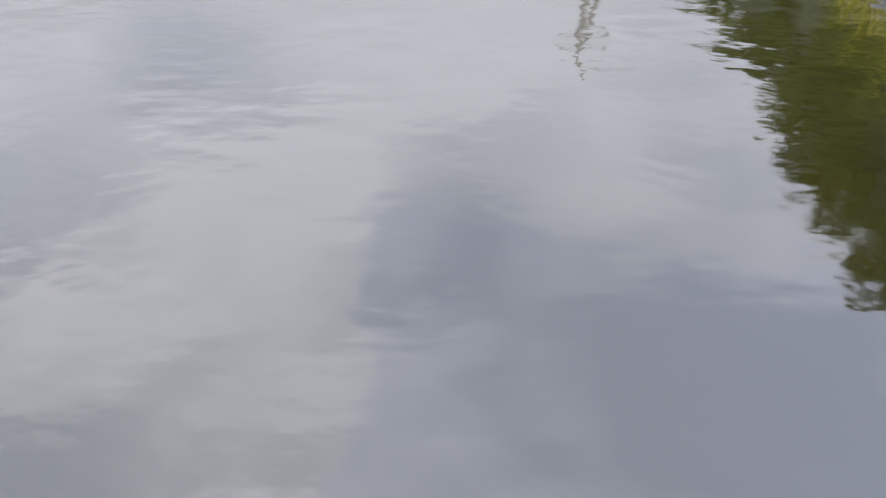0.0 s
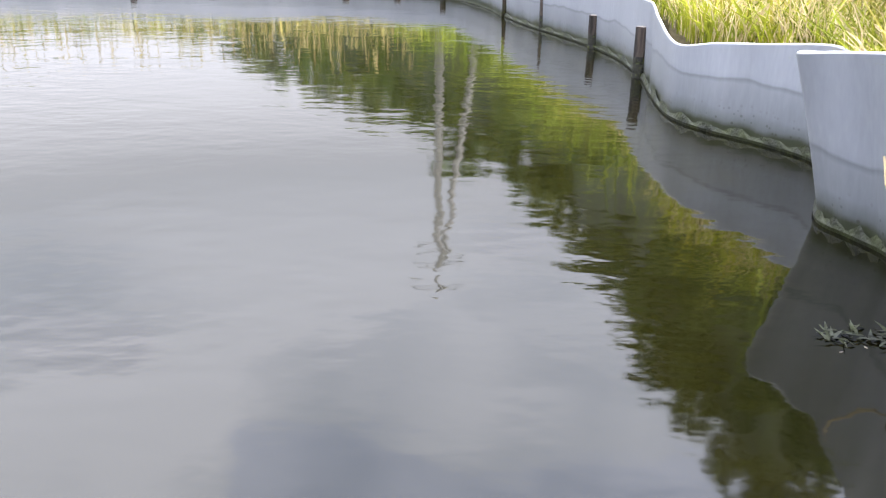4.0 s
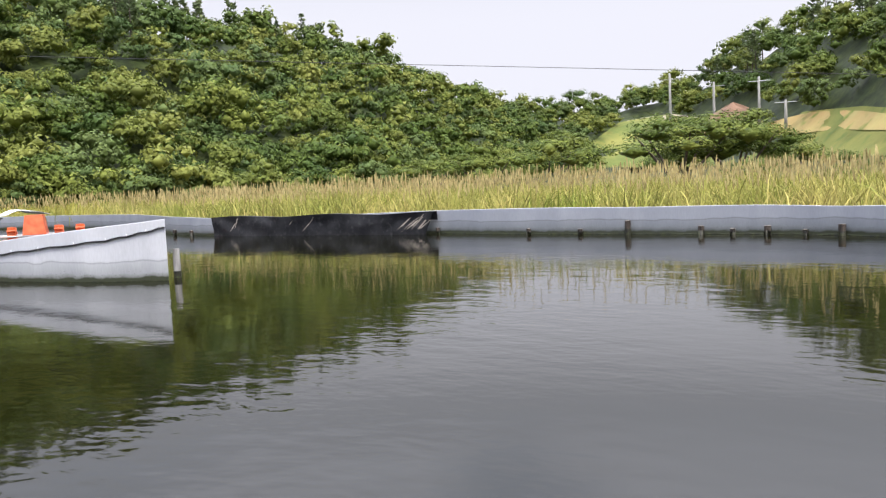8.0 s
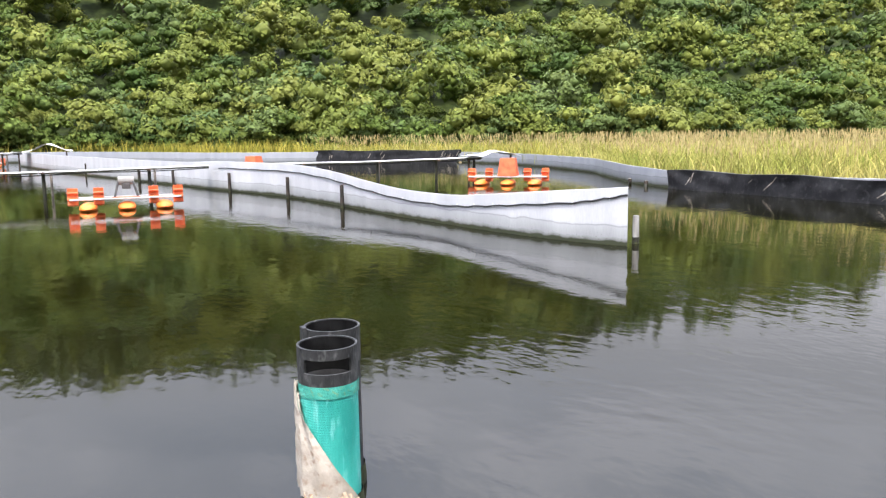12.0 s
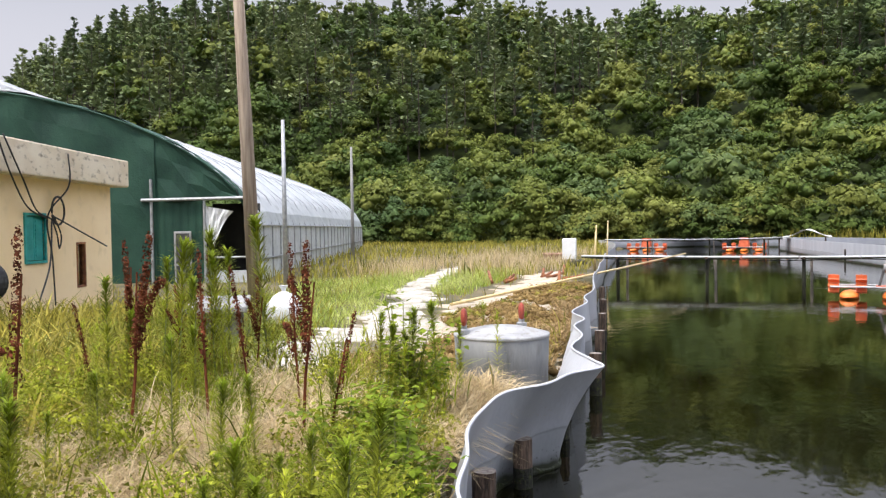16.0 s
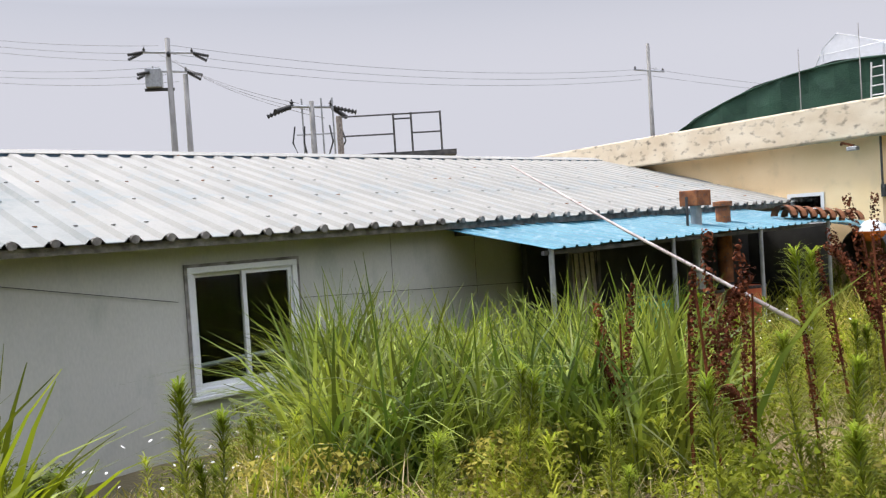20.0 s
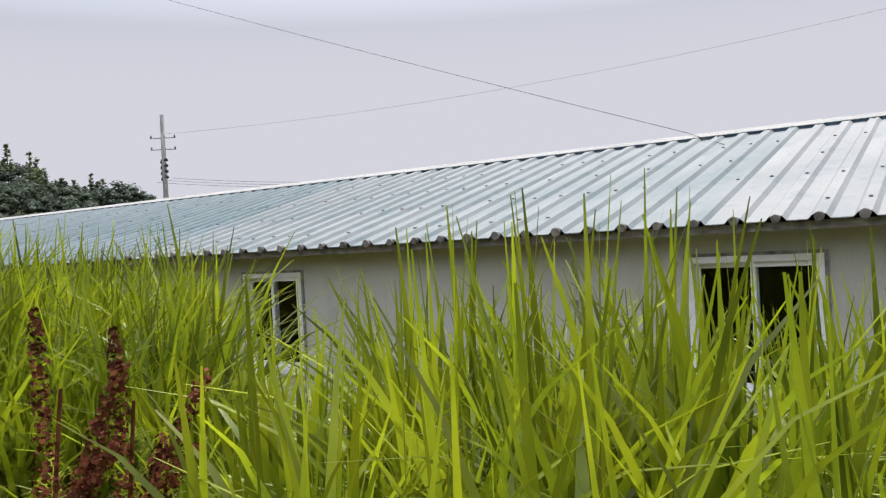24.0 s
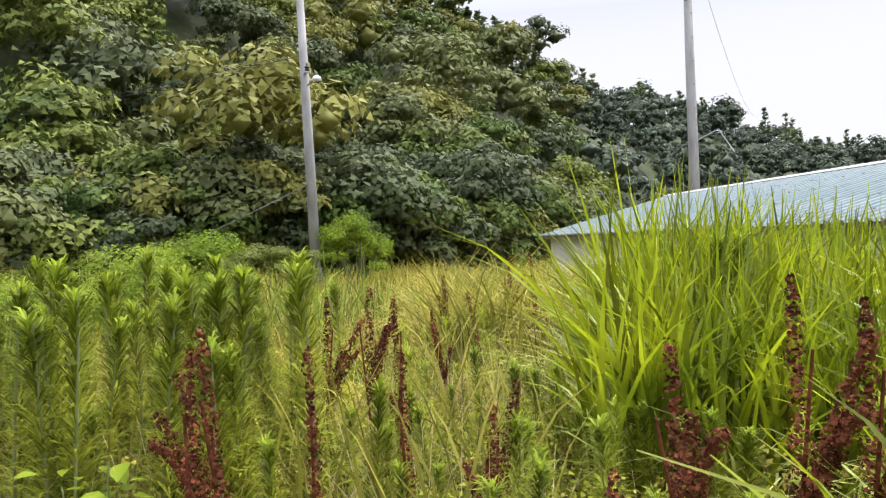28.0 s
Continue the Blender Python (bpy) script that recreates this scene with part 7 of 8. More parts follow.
    ob.matrix_basis = pose(x, y, 0, 0, 0, 0) @ pose(0, 0, 0, 0.4, 0.4, 0)
    return ob


drain_pipe(-3.95, 1.29, 0.93, True, "upright drain pipe in a teal mesh sleeve with a dirty rag")
drain_pipe(-4.28, 1.43, 0.94, False, "black upright drain pipe behind the teal one")


def paddlewheel(x, y, rz, cover, label):
    """A floating aerator: orange floats under a frame, paddle wheels along a shaft, a motor or its cover."""
    ob = thing("paddlewheel_aerator", label, "aerator", (x, y, 0), rz, "paddlewheel aerators in the ponds")
    for fx in (-1.0, 0.0, 1.0):
        f = Mesh()
        prof = [(0.02, -0.75), (0.10, -0.68), (0.15, -0.45), (0.16, 0), (0.15, 0.45), (0.10, 0.68), (0.02, 0.75)]
        v, n = [], 12
        for r_, yy in prof:
            for k in range(n):
                a = 2 * math.pi * k / n
                v.append((fx + r_ * 1.5 * math.cos(a), yy, 0.06 + r_ * 0.8 * math.sin(a) * (1.0 if abs(yy) < 0.6 else 0.6)))
        f.add(v, [(i * n + k, i * n + (k + 1) % n, (i + 1) * n + (k + 1) % n, (i + 1) * n + k) for i in range(len(prof) - 1) for k in range(n)])
        part("float", f, ORANGE, ob, smooth=True)
    for yy in (-0.28, 0.28):
        part("frame_bar", Mesh().tube([(-1.45, yy, 0.30), (1.45, yy, 0.30)], 0.028, 8), STEEL, ob)
    part("shaft", Mesh().tube([(-1.45, 0, 0.34), (1.45, 0, 0.34)], 0.02, 8), STEEL, ob)
    for wx in (-1.38, -0.72, 0.72, 1.38):
        w = Mesh().tube([(wx - 0.13, 0, 0.36), (wx + 0.13, 0, 0.36)], 0.12, 12)
        for k in range(8):
            a = 2 * math.pi * k / 8 + 0.2
            t = Matrix.Translation((wx, 0, 0.36)) @ Matrix.Rotation(a, 4, "X")
            w.box((-0.13, 0.08, -0.014), (0.13, 0.25, 0.014), t)
            w.box((-0.015, 0.0, -0.02), (0.015, 0.27, 0.02), t)
        part("paddle_wheel", w, WHEEL_RED, ob)
    part("motor_tray", Mesh().box((-0.38, -0.3, 0.28), (0.38, 0.3, 0.34), bevel=0.01), ORANGE_RED, ob)
    if cover:
        c = Mesh()
        c.add([(-0.36, -0.32, 0.34), (0.36, -0.32, 0.34), (0.36, 0.32, 0.34), (-0.36, 0.32, 0.34), (-0.27, -0.25, 0.98), (0.27, -0.25, 0.98), (0.27, 0.25, 0.98), (-0.27, 0.25, 0.98)],
              [(3, 2, 1, 0), (4, 5, 6, 7), (0, 1, 5, 4), (1, 2, 6, 5), (2, 3, 7, 6), (3, 0, 4, 7)])
        part("motor_cover", c, ORANGE_RED, ob, "faded red motor cover")
    else:
        for sx in (-0.3, 0.3):
            part("stand_leg", Mesh().tube([(sx, -0.25, 0.34), (sx * 0.55, -0.05, 0.85)], 0.034, 6), DARK_STEEL, ob)
            part("stand_leg", Mesh().tube([(sx, 0.25, 0.34), (sx * 0.55, 0.05, 0.85)], 0.034, 6), DARK_STEEL, ob)
        part("motor", Mesh().tube([(-0.2, 0, 0.78), (0.22, 0, 0.78)], 0.12, 14), CONCRETE, ob, "grey electric motor", False)
        part("gearbox", Mesh().box((-0.1, -0.12, 0.55), (0.12, 0.12, 0.70), bevel=0.02), DARK_STEEL, ob)
    return ob


paddlewheel(-24.3, 2.25, 84, False, "orange paddlewheel aerator with a bare motor")
paddlewheel(-26.0, 15.8, 50, True, "orange paddlewheel aerator with a red motor cover")
paddlewheel(-64, -10.3, 84, True, "distant orange paddlewheel aerator")
paddlewheel(-63, -3.2, 84, True, "distant orange paddlewheel aerator")
paddlewheel(-38.0, 9.2, 40, True, "orange paddlewheel aerator behind the divider wall")


def walkway(x0, y0, x1, y1, z, posts, label, width=0.5, sag=0.05):
    ob = thing("walkway", label, "walkway")
    d = Vector((x1 - x0, y1 - y0, 0))
    n = max(2, int(d.length / 1.8))
    side = Vector((-d.y, d.x, 0)).normalized() * width / 2
    for k in range(n):
        a, b = k / n, (k + 1) / n - 0.004
        p, q = Vector((x0, y0, z)) + d * a, Vector((x0, y0, z)) + d * b
        p.z -= sag * math.sin(math.pi * a) - 0.006 * (k % 2)
        q.z -= sag * math.sin(math.pi * b) - 0.006 * (k % 2)
        m = Mesh().solid_grid([[p - side, p + side], [q - side, q + side]], (0, 0, -0.03))
        part("deck_panel", m, DECK, ob)
        # added dark boards paint the shade on the deck's underside
        j = side * 0.97
        part("joist_board", Mesh().solid_grid([[p - j - Vector((0, 0, 0.034)), p + j - Vector((0, 0, 0.034))], [q - j - Vector((0, 0, 0.034)), q + j - Vector((0, 0, 0.034))]], (0, 0, -0.05)), LOG_WET, ob, "added boards painted dark for the shade under the deck")
    m = Mesh().tube([Vector((x0, y0, z - 0.09)) + d * s - Vector((0, 0, sag * math.sin(math.pi * s) + 0.12 * abs(math.sin(s * 9)) * 0.4)) for s in np.linspace(0, 1, 25)], 0.02, 6)
    part("slung_cable", m, CABLE, ob)
    for s in posts:
        p = Vector((x0, y0, 0)) + d * s
        part("post", Mesh().tube([(p.x, p.y, -0.5), (p.x, p.y, z - 0.06)], 0.06, 10), LOG_WET, ob, "dark wet timber post")
        part("post", Mesh().tube([(p.x - 0.5, p.y + 0.25, -0.5), (p.x - 0.5, p.y + 0.25, z - 0.06)], 0.045, 10), LOG_END, ob)
        part("crossbeam", Mesh().box((p.x - 0.6, p.y - 0.04, z - 0.13), (p.x + 0.3, p.y + 0.04, z - 0.055)), LOG, ob)
    return ob


walkway(-30.2, -7.3, -30.4, 5.7, 0.92, [0.10, 0.34, 0.58, 0.84], "pale narrow walkway on dark posts across the pond")
walkway(-31.2, 6.8, -30.6, 17.2, 0.90, [0.25, 0.55, 0.8, 0.97], "pale narrow walkway on posts across the second pond")
walkway(-58, -12.3, -60, -0.6, 1.02, [0.25, 0.6, 0.9], "distant pale walkway on posts")


def tin_sheet(name, x, y, z, w, d, lift, rz, label):
    ob = thing(name, label, "sheet", (x, y, z), rz)
    rows = [[Vector((w * (i / 14 - 0.5), d * (j / 4 - 0.5), lift * math.exp(-((i / 14 - 0.6) / 0.22) ** 2) + 0.03 * math.sin(i * 1.2 + j))) for i in range(15)] for j in range(5)]
    part("bent_sheet", Mesh().solid_grid(rows, (0, 0, -0.01)), DECK, ob, smooth=False)
    for sx in (-0.4, 0.4):
        part("prop", Mesh().tube([(w * sx, 0, -z - 0.3), (w * sx, 0, 0.0)], 0.05, 8), LOG, ob)
    return ob


tin_sheet("loose_tin_sheet", -30.5, 17.6, 0.95, 2.4, 1.2, 0.18, 80, "bent white tin sheet lying over posts")
tin_sheet("loose_tin_sheet", -60.2, 0.6, 1.05, 3.6, 1.6, 0.50, 84, "buckled pale tin sheet over distant posts")


# ---- bank things ----
def pole_between(name, a, b, r0, r1, mt, label, category="pole", n=10):
    ob = thing(name, label, category)
    a, b = Vector(a), Vector(b)
    part("pole", Mesh().tube([a, a.lerp(b, 0.5) - Vector((0, 0, 0.02)), b], [r0, (r0 + r1) / 2, r1], n), mt, ob, smooth=True)
    return ob


pole_between("bamboo_pole", (-14.0, -5.9, 0.62), (-30.2, -3.6, 0.98), 0.03, 0.024, BAMBOO, "long yellow bamboo pole laid from the bank to the walkway")


def resin_tank():
    ob = thing("resin_tank", "cut grey resin tank with two red valve handles", "tank", (-7.95, -2.85, 0.42), 20)
    r, h = 0.46, 0.54
    part("shell", Mesh().lathe([(r * 0.98, 0), (r, h * 0.5), (r * 1.02, h), (r * 0.98, h), (r * 0.95, h * 0.5), (r * 0.94, 0.05)], n=40), TANK, ob, smooth=True)
    part("rim", Mesh().lathe([(r * 1.02, h - 0.02), (r * 1.035, h - 0.01), (r * 1.035, h + 0.008), (r * 0.99, h + 0.012)], n=40), TANK_LID, ob, "thin pale rim", True)
    part("tank_lid", Mesh().lathe([(0.003, h + 0.085), (r * 0.45, h + 0.07), (r * 0.80, h + 0.035), (r * 1.0, h + 0.008)], n=40), TANK_LID, ob, "slightly domed pale lid", True)
    for a in (2.6, 5.2):
        c = (r * 0.9 * math.cos(a), r * 0.9 * math.sin(a), h + 0.015)
        v = new("valve")
        v.parent = ob
        part("valve_body", Mesh().lathe([(0.05, 0), (0.055, 0.05), (0.03, 0.06), (0.03, 0.10)], c, 12), STEEL, v)
        part("valve_handle", Mesh().lathe([(0.012, 0.08), (0.06, 0.10), (0.075, 0.17), (0.06, 0.24), (0.012, 0.26)], c, 14, 0.45), RED_VALVE, v, "dull red plastic valve handle", True)
    return ob


resin_tank()


def pump_box():
    ob = thing("pump_box", "white electric pump box on the bank", "box", (-30.6, -7.9, 0.5), 10)
    part("case", Mesh().box((-0.3, -0.25, 0.25), (0.3, 0.25, 1.05), bevel=0.03), WHITE_FRAME, ob)
    part("base", Mesh().box((-0.35, -0.35, 0), (0.45, 0.45, 0.22), bevel=0.02), DARK_STEEL, ob)
    part("pipe", Mesh().tube([(0.3, 0.3, 0.1), (0.6, 0.5, 0.2), (0.9, 0.6, 0.15)], 0.09, 10), GREY_PIPE, ob)


pump_box()
for q, (bx, by, bh) in enumerate([(-30.9, -7.0, 1.75), (-31.6, -6.7, 1.9), (-31.2, -7.1, 1.5)]):
    pole_between("bamboo_stake", (bx, by, 0.3), (bx - 0.1, by + 0.05, 0.3 + bh), 0.03, 0.02, BAMBOO, "thin bamboo stake standing at the bank")
for cx, cy, cz, sx in ((-32.5, -9.0, 0.45, 1.4),):
    ob = thing("plastic_crate", "reddish-brown plastic crate on the bank", "crate", (cx, cy, cz), 20)
    part("box", Mesh().box((-sx / 2, -0.4, 0), (sx / 2, 0.4, 0.42), bevel=0.03), BRICK, ob)
    part("rim", Mesh().box((-sx / 2 - 0.03, -0.43, 0.42), (sx / 2 + 0.03, 0.43, 0.47), bevel=0.01), BRICK, ob)
rr_ = random.Random(8)
for q in range(9):
    cx, cy = -20 - rr_.uniform(0, 7), -5.9 - rr_.uniform(0, 1.6)
    pole_between("scrap_wood", (cx, cy, place_z(cx, cy) + 0.05), (cx - rr_.uniform(0.3, 0.9), cy + rr_.uniform(-0.5, 0.5), place_z(cx, cy) + 0.12 + rr_.uniform(0, 0.2)), 0.05, 0.04, RUST, "piece of brown scrap wood on the bank")
for q, (cx, cy) in enumerate([(-9.3, -3.2), (-10.8, -3.6), (-13.2, -4.2), (-9.9, -3.0)]):
    ob = thing("plastic_scrap", "scrap of white plastic on the sand", "scrap", (cx, cy, place_z(cx, cy) + 0.05), q * 50)
    part("sheet", Mesh().solid_grid([[Vector((0.16 * (i - 1), 0.05 * (j - 1), 0.03 * math.sin(i * 2 + j))) for i in range(3)] for j in range(3)], (0, 0, -0.006)), SACK, ob)


def sack(x, y, s, rz):
    ob = thing("woven_sack", "full white woven sack lying among the weeds", "sack", (x, y, place_z(x, y)), rz)
    prof = [(0.02, 0.0), (0.34, 0.02), (0.44, 0.18), (0.42, 0.38), (0.28, 0.54), (0.10, 0.62), (0.02, 0.63)]
    part("bag", Mesh().lathe([(r * s * (1 + 0.05 * math.sin(z * 30)), z * s) for r, z in prof], n=20, squash=0.8), SACK, ob, smooth=True)
    part("tied_neck", Mesh().lathe([(0.05 * s, 0.60 * s), (0.035 * s, 0.66 * s), (0.09 * s, 0.74 * s)], n=12), SACK, ob, smooth=True)


sack(-11.1, -7.55, 0.85, 20)


def slab_table():
    ob = thing("slab_table", "low concrete slab table in the weeds", "table", (-9.6, -7.6, place_z(-9.6, -7.6)), 35)
    part("tabletop", Mesh().box((-1.0, -0.4, 0.42), (1.0, 0.4, 0.5), bevel=0.015), CONCRETE, ob)
    for sx in (-0.7, 0.7):
        part("leg", Mesh().box((sx - 0.1, -0.3, -0.1), (sx + 0.1, 0.3, 0.42)), CONCRETE, ob)


slab_table()


# ---- lean-to and clutter by the house ----
def lean_to():
    h = thing("lean_to", "open lean-to with a blue ribbed sheet roof", "shed", (0, 0, 0), 212.9)
    s0 = 6.1
    for k in range(8):
        a = s0 + 0.8 * k
        m = Mesh()
        prof = []
        for j in range(4):
            prof += [(a + 0.2 * j, 0.0), (a + 0.2 * j + 0.14, 0.0), (a + 0.2 * j + 0.155, 0.022), (a + 0.2 * j + 0.185, 0.022)]
        prof.append((a + 0.795, 0.0))
        lift = 0.012 * math.sin(k * 2.1)
        m.solid_grid([[Vector((p, 5.25 + 0.03 * (k % 2), 1.735 + q + lift)) for p, q in prof], [Vector((p, 6.8, 1.99 + q + lift)) for p, q in prof]], (0, 0, -0.005))
        part("roof_sheet", m, BLUE_ROOF, h)
    m = Mesh().solid_grid([[Vector((12.75, 4.9, 1.62)), Vector((13.9, 4.9, 1.60))], [Vector((12.75, 6.6, 1.93)), Vector((13.9, 6.6, 1.93))]], (0, 0, -0.01))
    part("roof_sheet", m, BLUE_ROOF, h)
    for x, y in ((6.15, 5.32), (8.3, 5.32), (10.4, 5.32), (12.5, 5.32)):
        part("post", Mesh().tube([(x, y, -0.2), (x, y, 1.74)], 0.028, 8), STEEL, h)
    part("beam", Mesh().box((6.05, 5.32, 1.675), (12.6, 5.36, 1.715)), DARK_STEEL, h)
    part("gutter_gap", Mesh().box((6.3, 6.8, 1.9), (12.7, 6.86, 1.985)), DARK_STEEL, h)
    # added dark boards paint the shade at the shed's back and end
    part("dark_backing", Mesh().box((7.3, 6.7, -0.2), (12.8, 6.78, 1.88)), INSIDE_SHADE, h, "back board painted dark for the shade under the roof")
    part("end_screen", Mesh().box((12.7, 5.4, -0.2), (12.76, 6.7, 1.7)), INSIDE_SHADE, h)
    return h


lean_to()


def house_point(s, u, z):
    return Vector((s * HOUSE_D[0] + u * HOUSE_U[0], s * HOUSE_D[1] + u * HOUSE_U[1], z))


def lattice_door():
    h = thing("lattice_door", "old white lattice door leaning under the lean-to", "door", tuple(house_point(7.75, 6.2, 0.1)), 212.9)
    fr = Mesh()
    for lo, hi in (((-0.3, 0), (0.3, 0.08)), ((-0.3, 1.5), (0.3, 1.58)), ((-0.3, 0.08), (-0.24, 1.5)), ((0.24, 0.08), (0.3, 1.5))):
        fr.box((lo[0], -0.02, lo[1]), (hi[0], 0.02, hi[1]))
    part("door_frame", fr, DARK_STEEL, h)
    part("panel", Mesh().box((-0.24, 0.0, 0.08), (0.24, 0.01, 1.5)), RAG, h)
    for k in range(5):
        part("bar", Mesh().tube([(-0.2 + 0.1 * k, -0.01, 0.08), (-0.15 + 0.1 * k, -0.01, 0.8), (-0.2 + 0.1 * k, -0.01, 1.5)], 0.01, 5), DARK_STEEL, h)


lattice_door()


def stove():
    p = house_point(9.55, 5.75, 0)
    h = thing("flue_box", "rusty sheet-metal flue box on a pipe through the roof", "flue", tuple(p), 212.9)
    part("pipe", Mesh().tube([(0, 0, 1.0), (0, 0, 2.12)], 0.07, 12), STEEL, h)
    part("flue_cap", Mesh().box((-0.17, -0.13, 2.08), (0.17, 0.13, 2.28), bevel=0.01), RUST, h)
    part("stay", Mesh().tube([(-0.21, 0, 1.7), (-0.21, 0, 2.2)], 0.02, 6), DARK_STEEL, h)
    q = house_point(10.5, 5.9, 0)
    g = thing("chimney_pot", "small rusty chimney pot on the blue roof", "chimney", tuple(q), 0)
    part("pot", Mesh().lathe([(0.10, 1.0), (0.10, 2.05), (0.13, 2.06), (0.13, 2.12), (0.02, 2.13)], n=16), RUST, g, smooth=False)


stove()


def drums():
    for k, (s, u, z, mt, lab) in enumerate([(11.0, 5.9, 0.0, ORANGE_RED, "orange plastic drum under the lean-to"), (10.2, 6.1, 0.0, RUST, "rusty steel drum under the lean-to"), (9.2, 6.3, 0.0, TEAL_PAINT, "dark green bin under the lean-to")]):
        h = thing("drum", lab, "drum", tuple(house_point(s, u, z)), 0)
        r = 0.28
        part("barrel", Mesh().lathe([(0.02, 0), (r, 0), (r, 0.3), (r * 1.03, 0.31), (r, 0.33), (r, 0.6), (r * 1.03, 0.61), (r, 0.63), (r, 0.9), (0.02, 0.9)], n=24), mt, h, smooth=False)
        part("lid_ring", Mesh().lathe([(r, 0.88), (r * 1.04, 0.89), (r * 1.04, 0.92), (r * 0.9, 0.92)], n=24), DARK_STEEL, h)
    rng = random.Random(4)
    for k in range(8):
        s = 11.6 + 0.19 * k
        h = thing("roof_tile_ring", "brown clay ring stacked at the end of the blue roof", "tile", tuple(house_point(s, 5.6 - 0.06 * k, 1.86 - 0.02 * k)), 212.9, "brown clay rings on the lean-to")
        n = 14
        m = Mesh()
        m.grid([[Vector((xx, 0.16 * math.cos(a), 0.16 * math.sin(a))) for xx in (0, 0.05, 0.15, 0.17)] for a in np.linspace(0, math.pi, n)])
        m.grid([[Vector((xx, 0.13 * math.cos(a), 0.13 * math.sin(a))) for xx in (0.17, 0.0)] for a in np.linspace(0, math.pi, n)])
        part("ring", m, RUST, h, smooth=True)
    b = thing("float_buoy", "orange and white fishing float hung by the lean-to", "buoy", tuple(house_point(12.9, 4.85, 1.55)), 0)
    part("lower_half", Mesh().lathe([(0.01, -0.16), (0.10, -0.14), (0.19, -0.04), (0.20, 0.0)], n=20), ORANGE, b, smooth=True)
    part("upper_half", Mesh().lathe([(0.20, 0.0), (0.17, 0.08), (0.09, 0.15), (0.01, 0.17)], n=20), SACK, b, smooth=True)
    h = thing("corrugated_pipe", "large black corrugated pipe beside the lean-to", "pipe", tuple(house_point(13.2, 5.1, 1.25)), 212.9)
    m = Mesh()
    rows = []
    for k in range(40):
        r = 0.33 + 0.02 * (k % 2)
        rows.append([Vector((0.5 * k / 13, r * math.cos(a), r * math.sin(a))) for a in np.linspace(0, 2 * math.pi, 25)])
    part("pipe_wall", m.grid(rows), BLACK_PIPE, h)
    for sx in (0.3, 1.1):
        part("cradle", Mesh().box((sx - 0.05, -0.3, -1.3), (sx + 0.05, 0.3, -0.3)), LOG, h)


drums()
pole_between("white_pole", (-2.19, -8.86, 2.64), (-3.28, -5.16, 1.16), 0.010, 0.017, SCUFFED, "long scuffed white pipe leaning from roof to weeds")
pole_between("prop_stake", (-3.28, -5.16, place_z(-3.28, -5.16) - 0.05), (-3.28, -5.16, 1.13), 0.02, 0.02, LOG, "thin dark stake under the white pipe's end")


def cable(name, pts, r, label, mt=None, sag=0.0, seg=14):
    ob = thing(name, label, "cable")
    path = []
    pts = [Vector(p) for p in pts]
    for a, b in zip(pts, pts[1:]):
        for k in range(seg):
            s = k / seg
            path.append(a.lerp(b, s) - Vector((0, 0, sag * 4 * s * (1 - s))))
    path.append(pts[-1])
    part("strand", Mesh().tube(path, r, 5), mt or CABLE, ob)
    return ob


cable("wall_wire", [house_point(0.4, 6.9, 1.88), house_point(1.54, 6.9, 1.80), house_point(3.03, 6.9, 1.51)], 0.003, "thin grey wire along the house wall")
cable("wall_wire", [house_point(4.3, 6.9, 1.42), house_point(8.0, 6.9, 1.25)], 0.003, "thin grey wire along the house wall")


# ---- on the cream building and greenhouse ----
def cream_point(a, b, z):
    ex, ey = CREAM_R.normalized(), Vector((-CREAM_R.normalized().y, CREAM_R.normalized().x, 0))
    return CREAM_CORNER + ex * a + ey * b + Vector((0, 0, z))


for q, pts in enumerate([[(0.55, -0.03, 3.62), (0.9, -0.05, 3.0), (1.9, 0.22, 2.5), (2.62, 0.24, 2.3)], [(0.75, -0.03, 3.62), (1.3, -0.05, 2.9), (2.2, 0.22, 2.45), (2.75, 0.24, 2.3)], [(2.9, -0.04, 3.5), (2.85, -0.06, 2.9), (2.6, 0.22, 2.35), (2.75, 0.23, 1.6), (2.8, 0.22, 0.7)],
                         [(2.75, 0.2, 2.35), (3.4, 0.15, 2.15), (4.8, 0.1, 1.75)], [(2.7, 0.2, 2.3), (2.85, 0.18, 2.0), (2.92, 0.18, 1.75), (3.0, 0.18, 2.0), (2.78, 0.2, 2.35)], [(2.7, 0.2, 2.25), (2.2, 0.0, 1.5), (1.2, -0.3, 0.9)]]):
    c = spline([tuple(cream_point(*p)) for p in pts], 8)
    ob = thing("hanging_cable", "loose black cable hanging on the cream wall", "cable", group="cables on the cream wall")
    part("strand", Mesh().tube([Vector(p) for p in c], 0.015, 6), CABLE, ob, smooth=True)
ob = thing("cable_coil", "coil of black cable hung on the cream wall", "cable")
cc = cream_point(2.95, 0.2, 2.45)
part("coil", Mesh().tube([cc + CREAM_R.normalized() * 0.24 * math.cos(a) + Vector((0, 0, 0.26 * math.sin(a))) for a in np.linspace(0, 12.4, 40)], 0.02, 6), CABLE, ob, smooth=True)
ob = thing("wall_camera", "rusty bracket with a small white camera on the cream wall", "camera", tuple(cream_point(0.3, 0.95, 2.95)), math.degrees(math.atan2(CREAM_R.y, CREAM_R.x)))
part("bracket", Mesh().tube([(0, 0, 0), (-0.15, -0.1, 0.02), (-0.22, -0.35, -0.05)], 0.02, 6), RUST, ob)
part("camera_body", Mesh().box((-0.26, -0.42, -0.13), (-0.17, -0.24, -0.06), bevel=0.015), STEEL, ob)
ob = thing("meter_box", "small grey electric meter on the building's corner", "meter", tuple(cream_point(0.3, 0.3, 2.15)), math.degrees(math.atan2(CREAM_R.y, CREAM_R.x)))
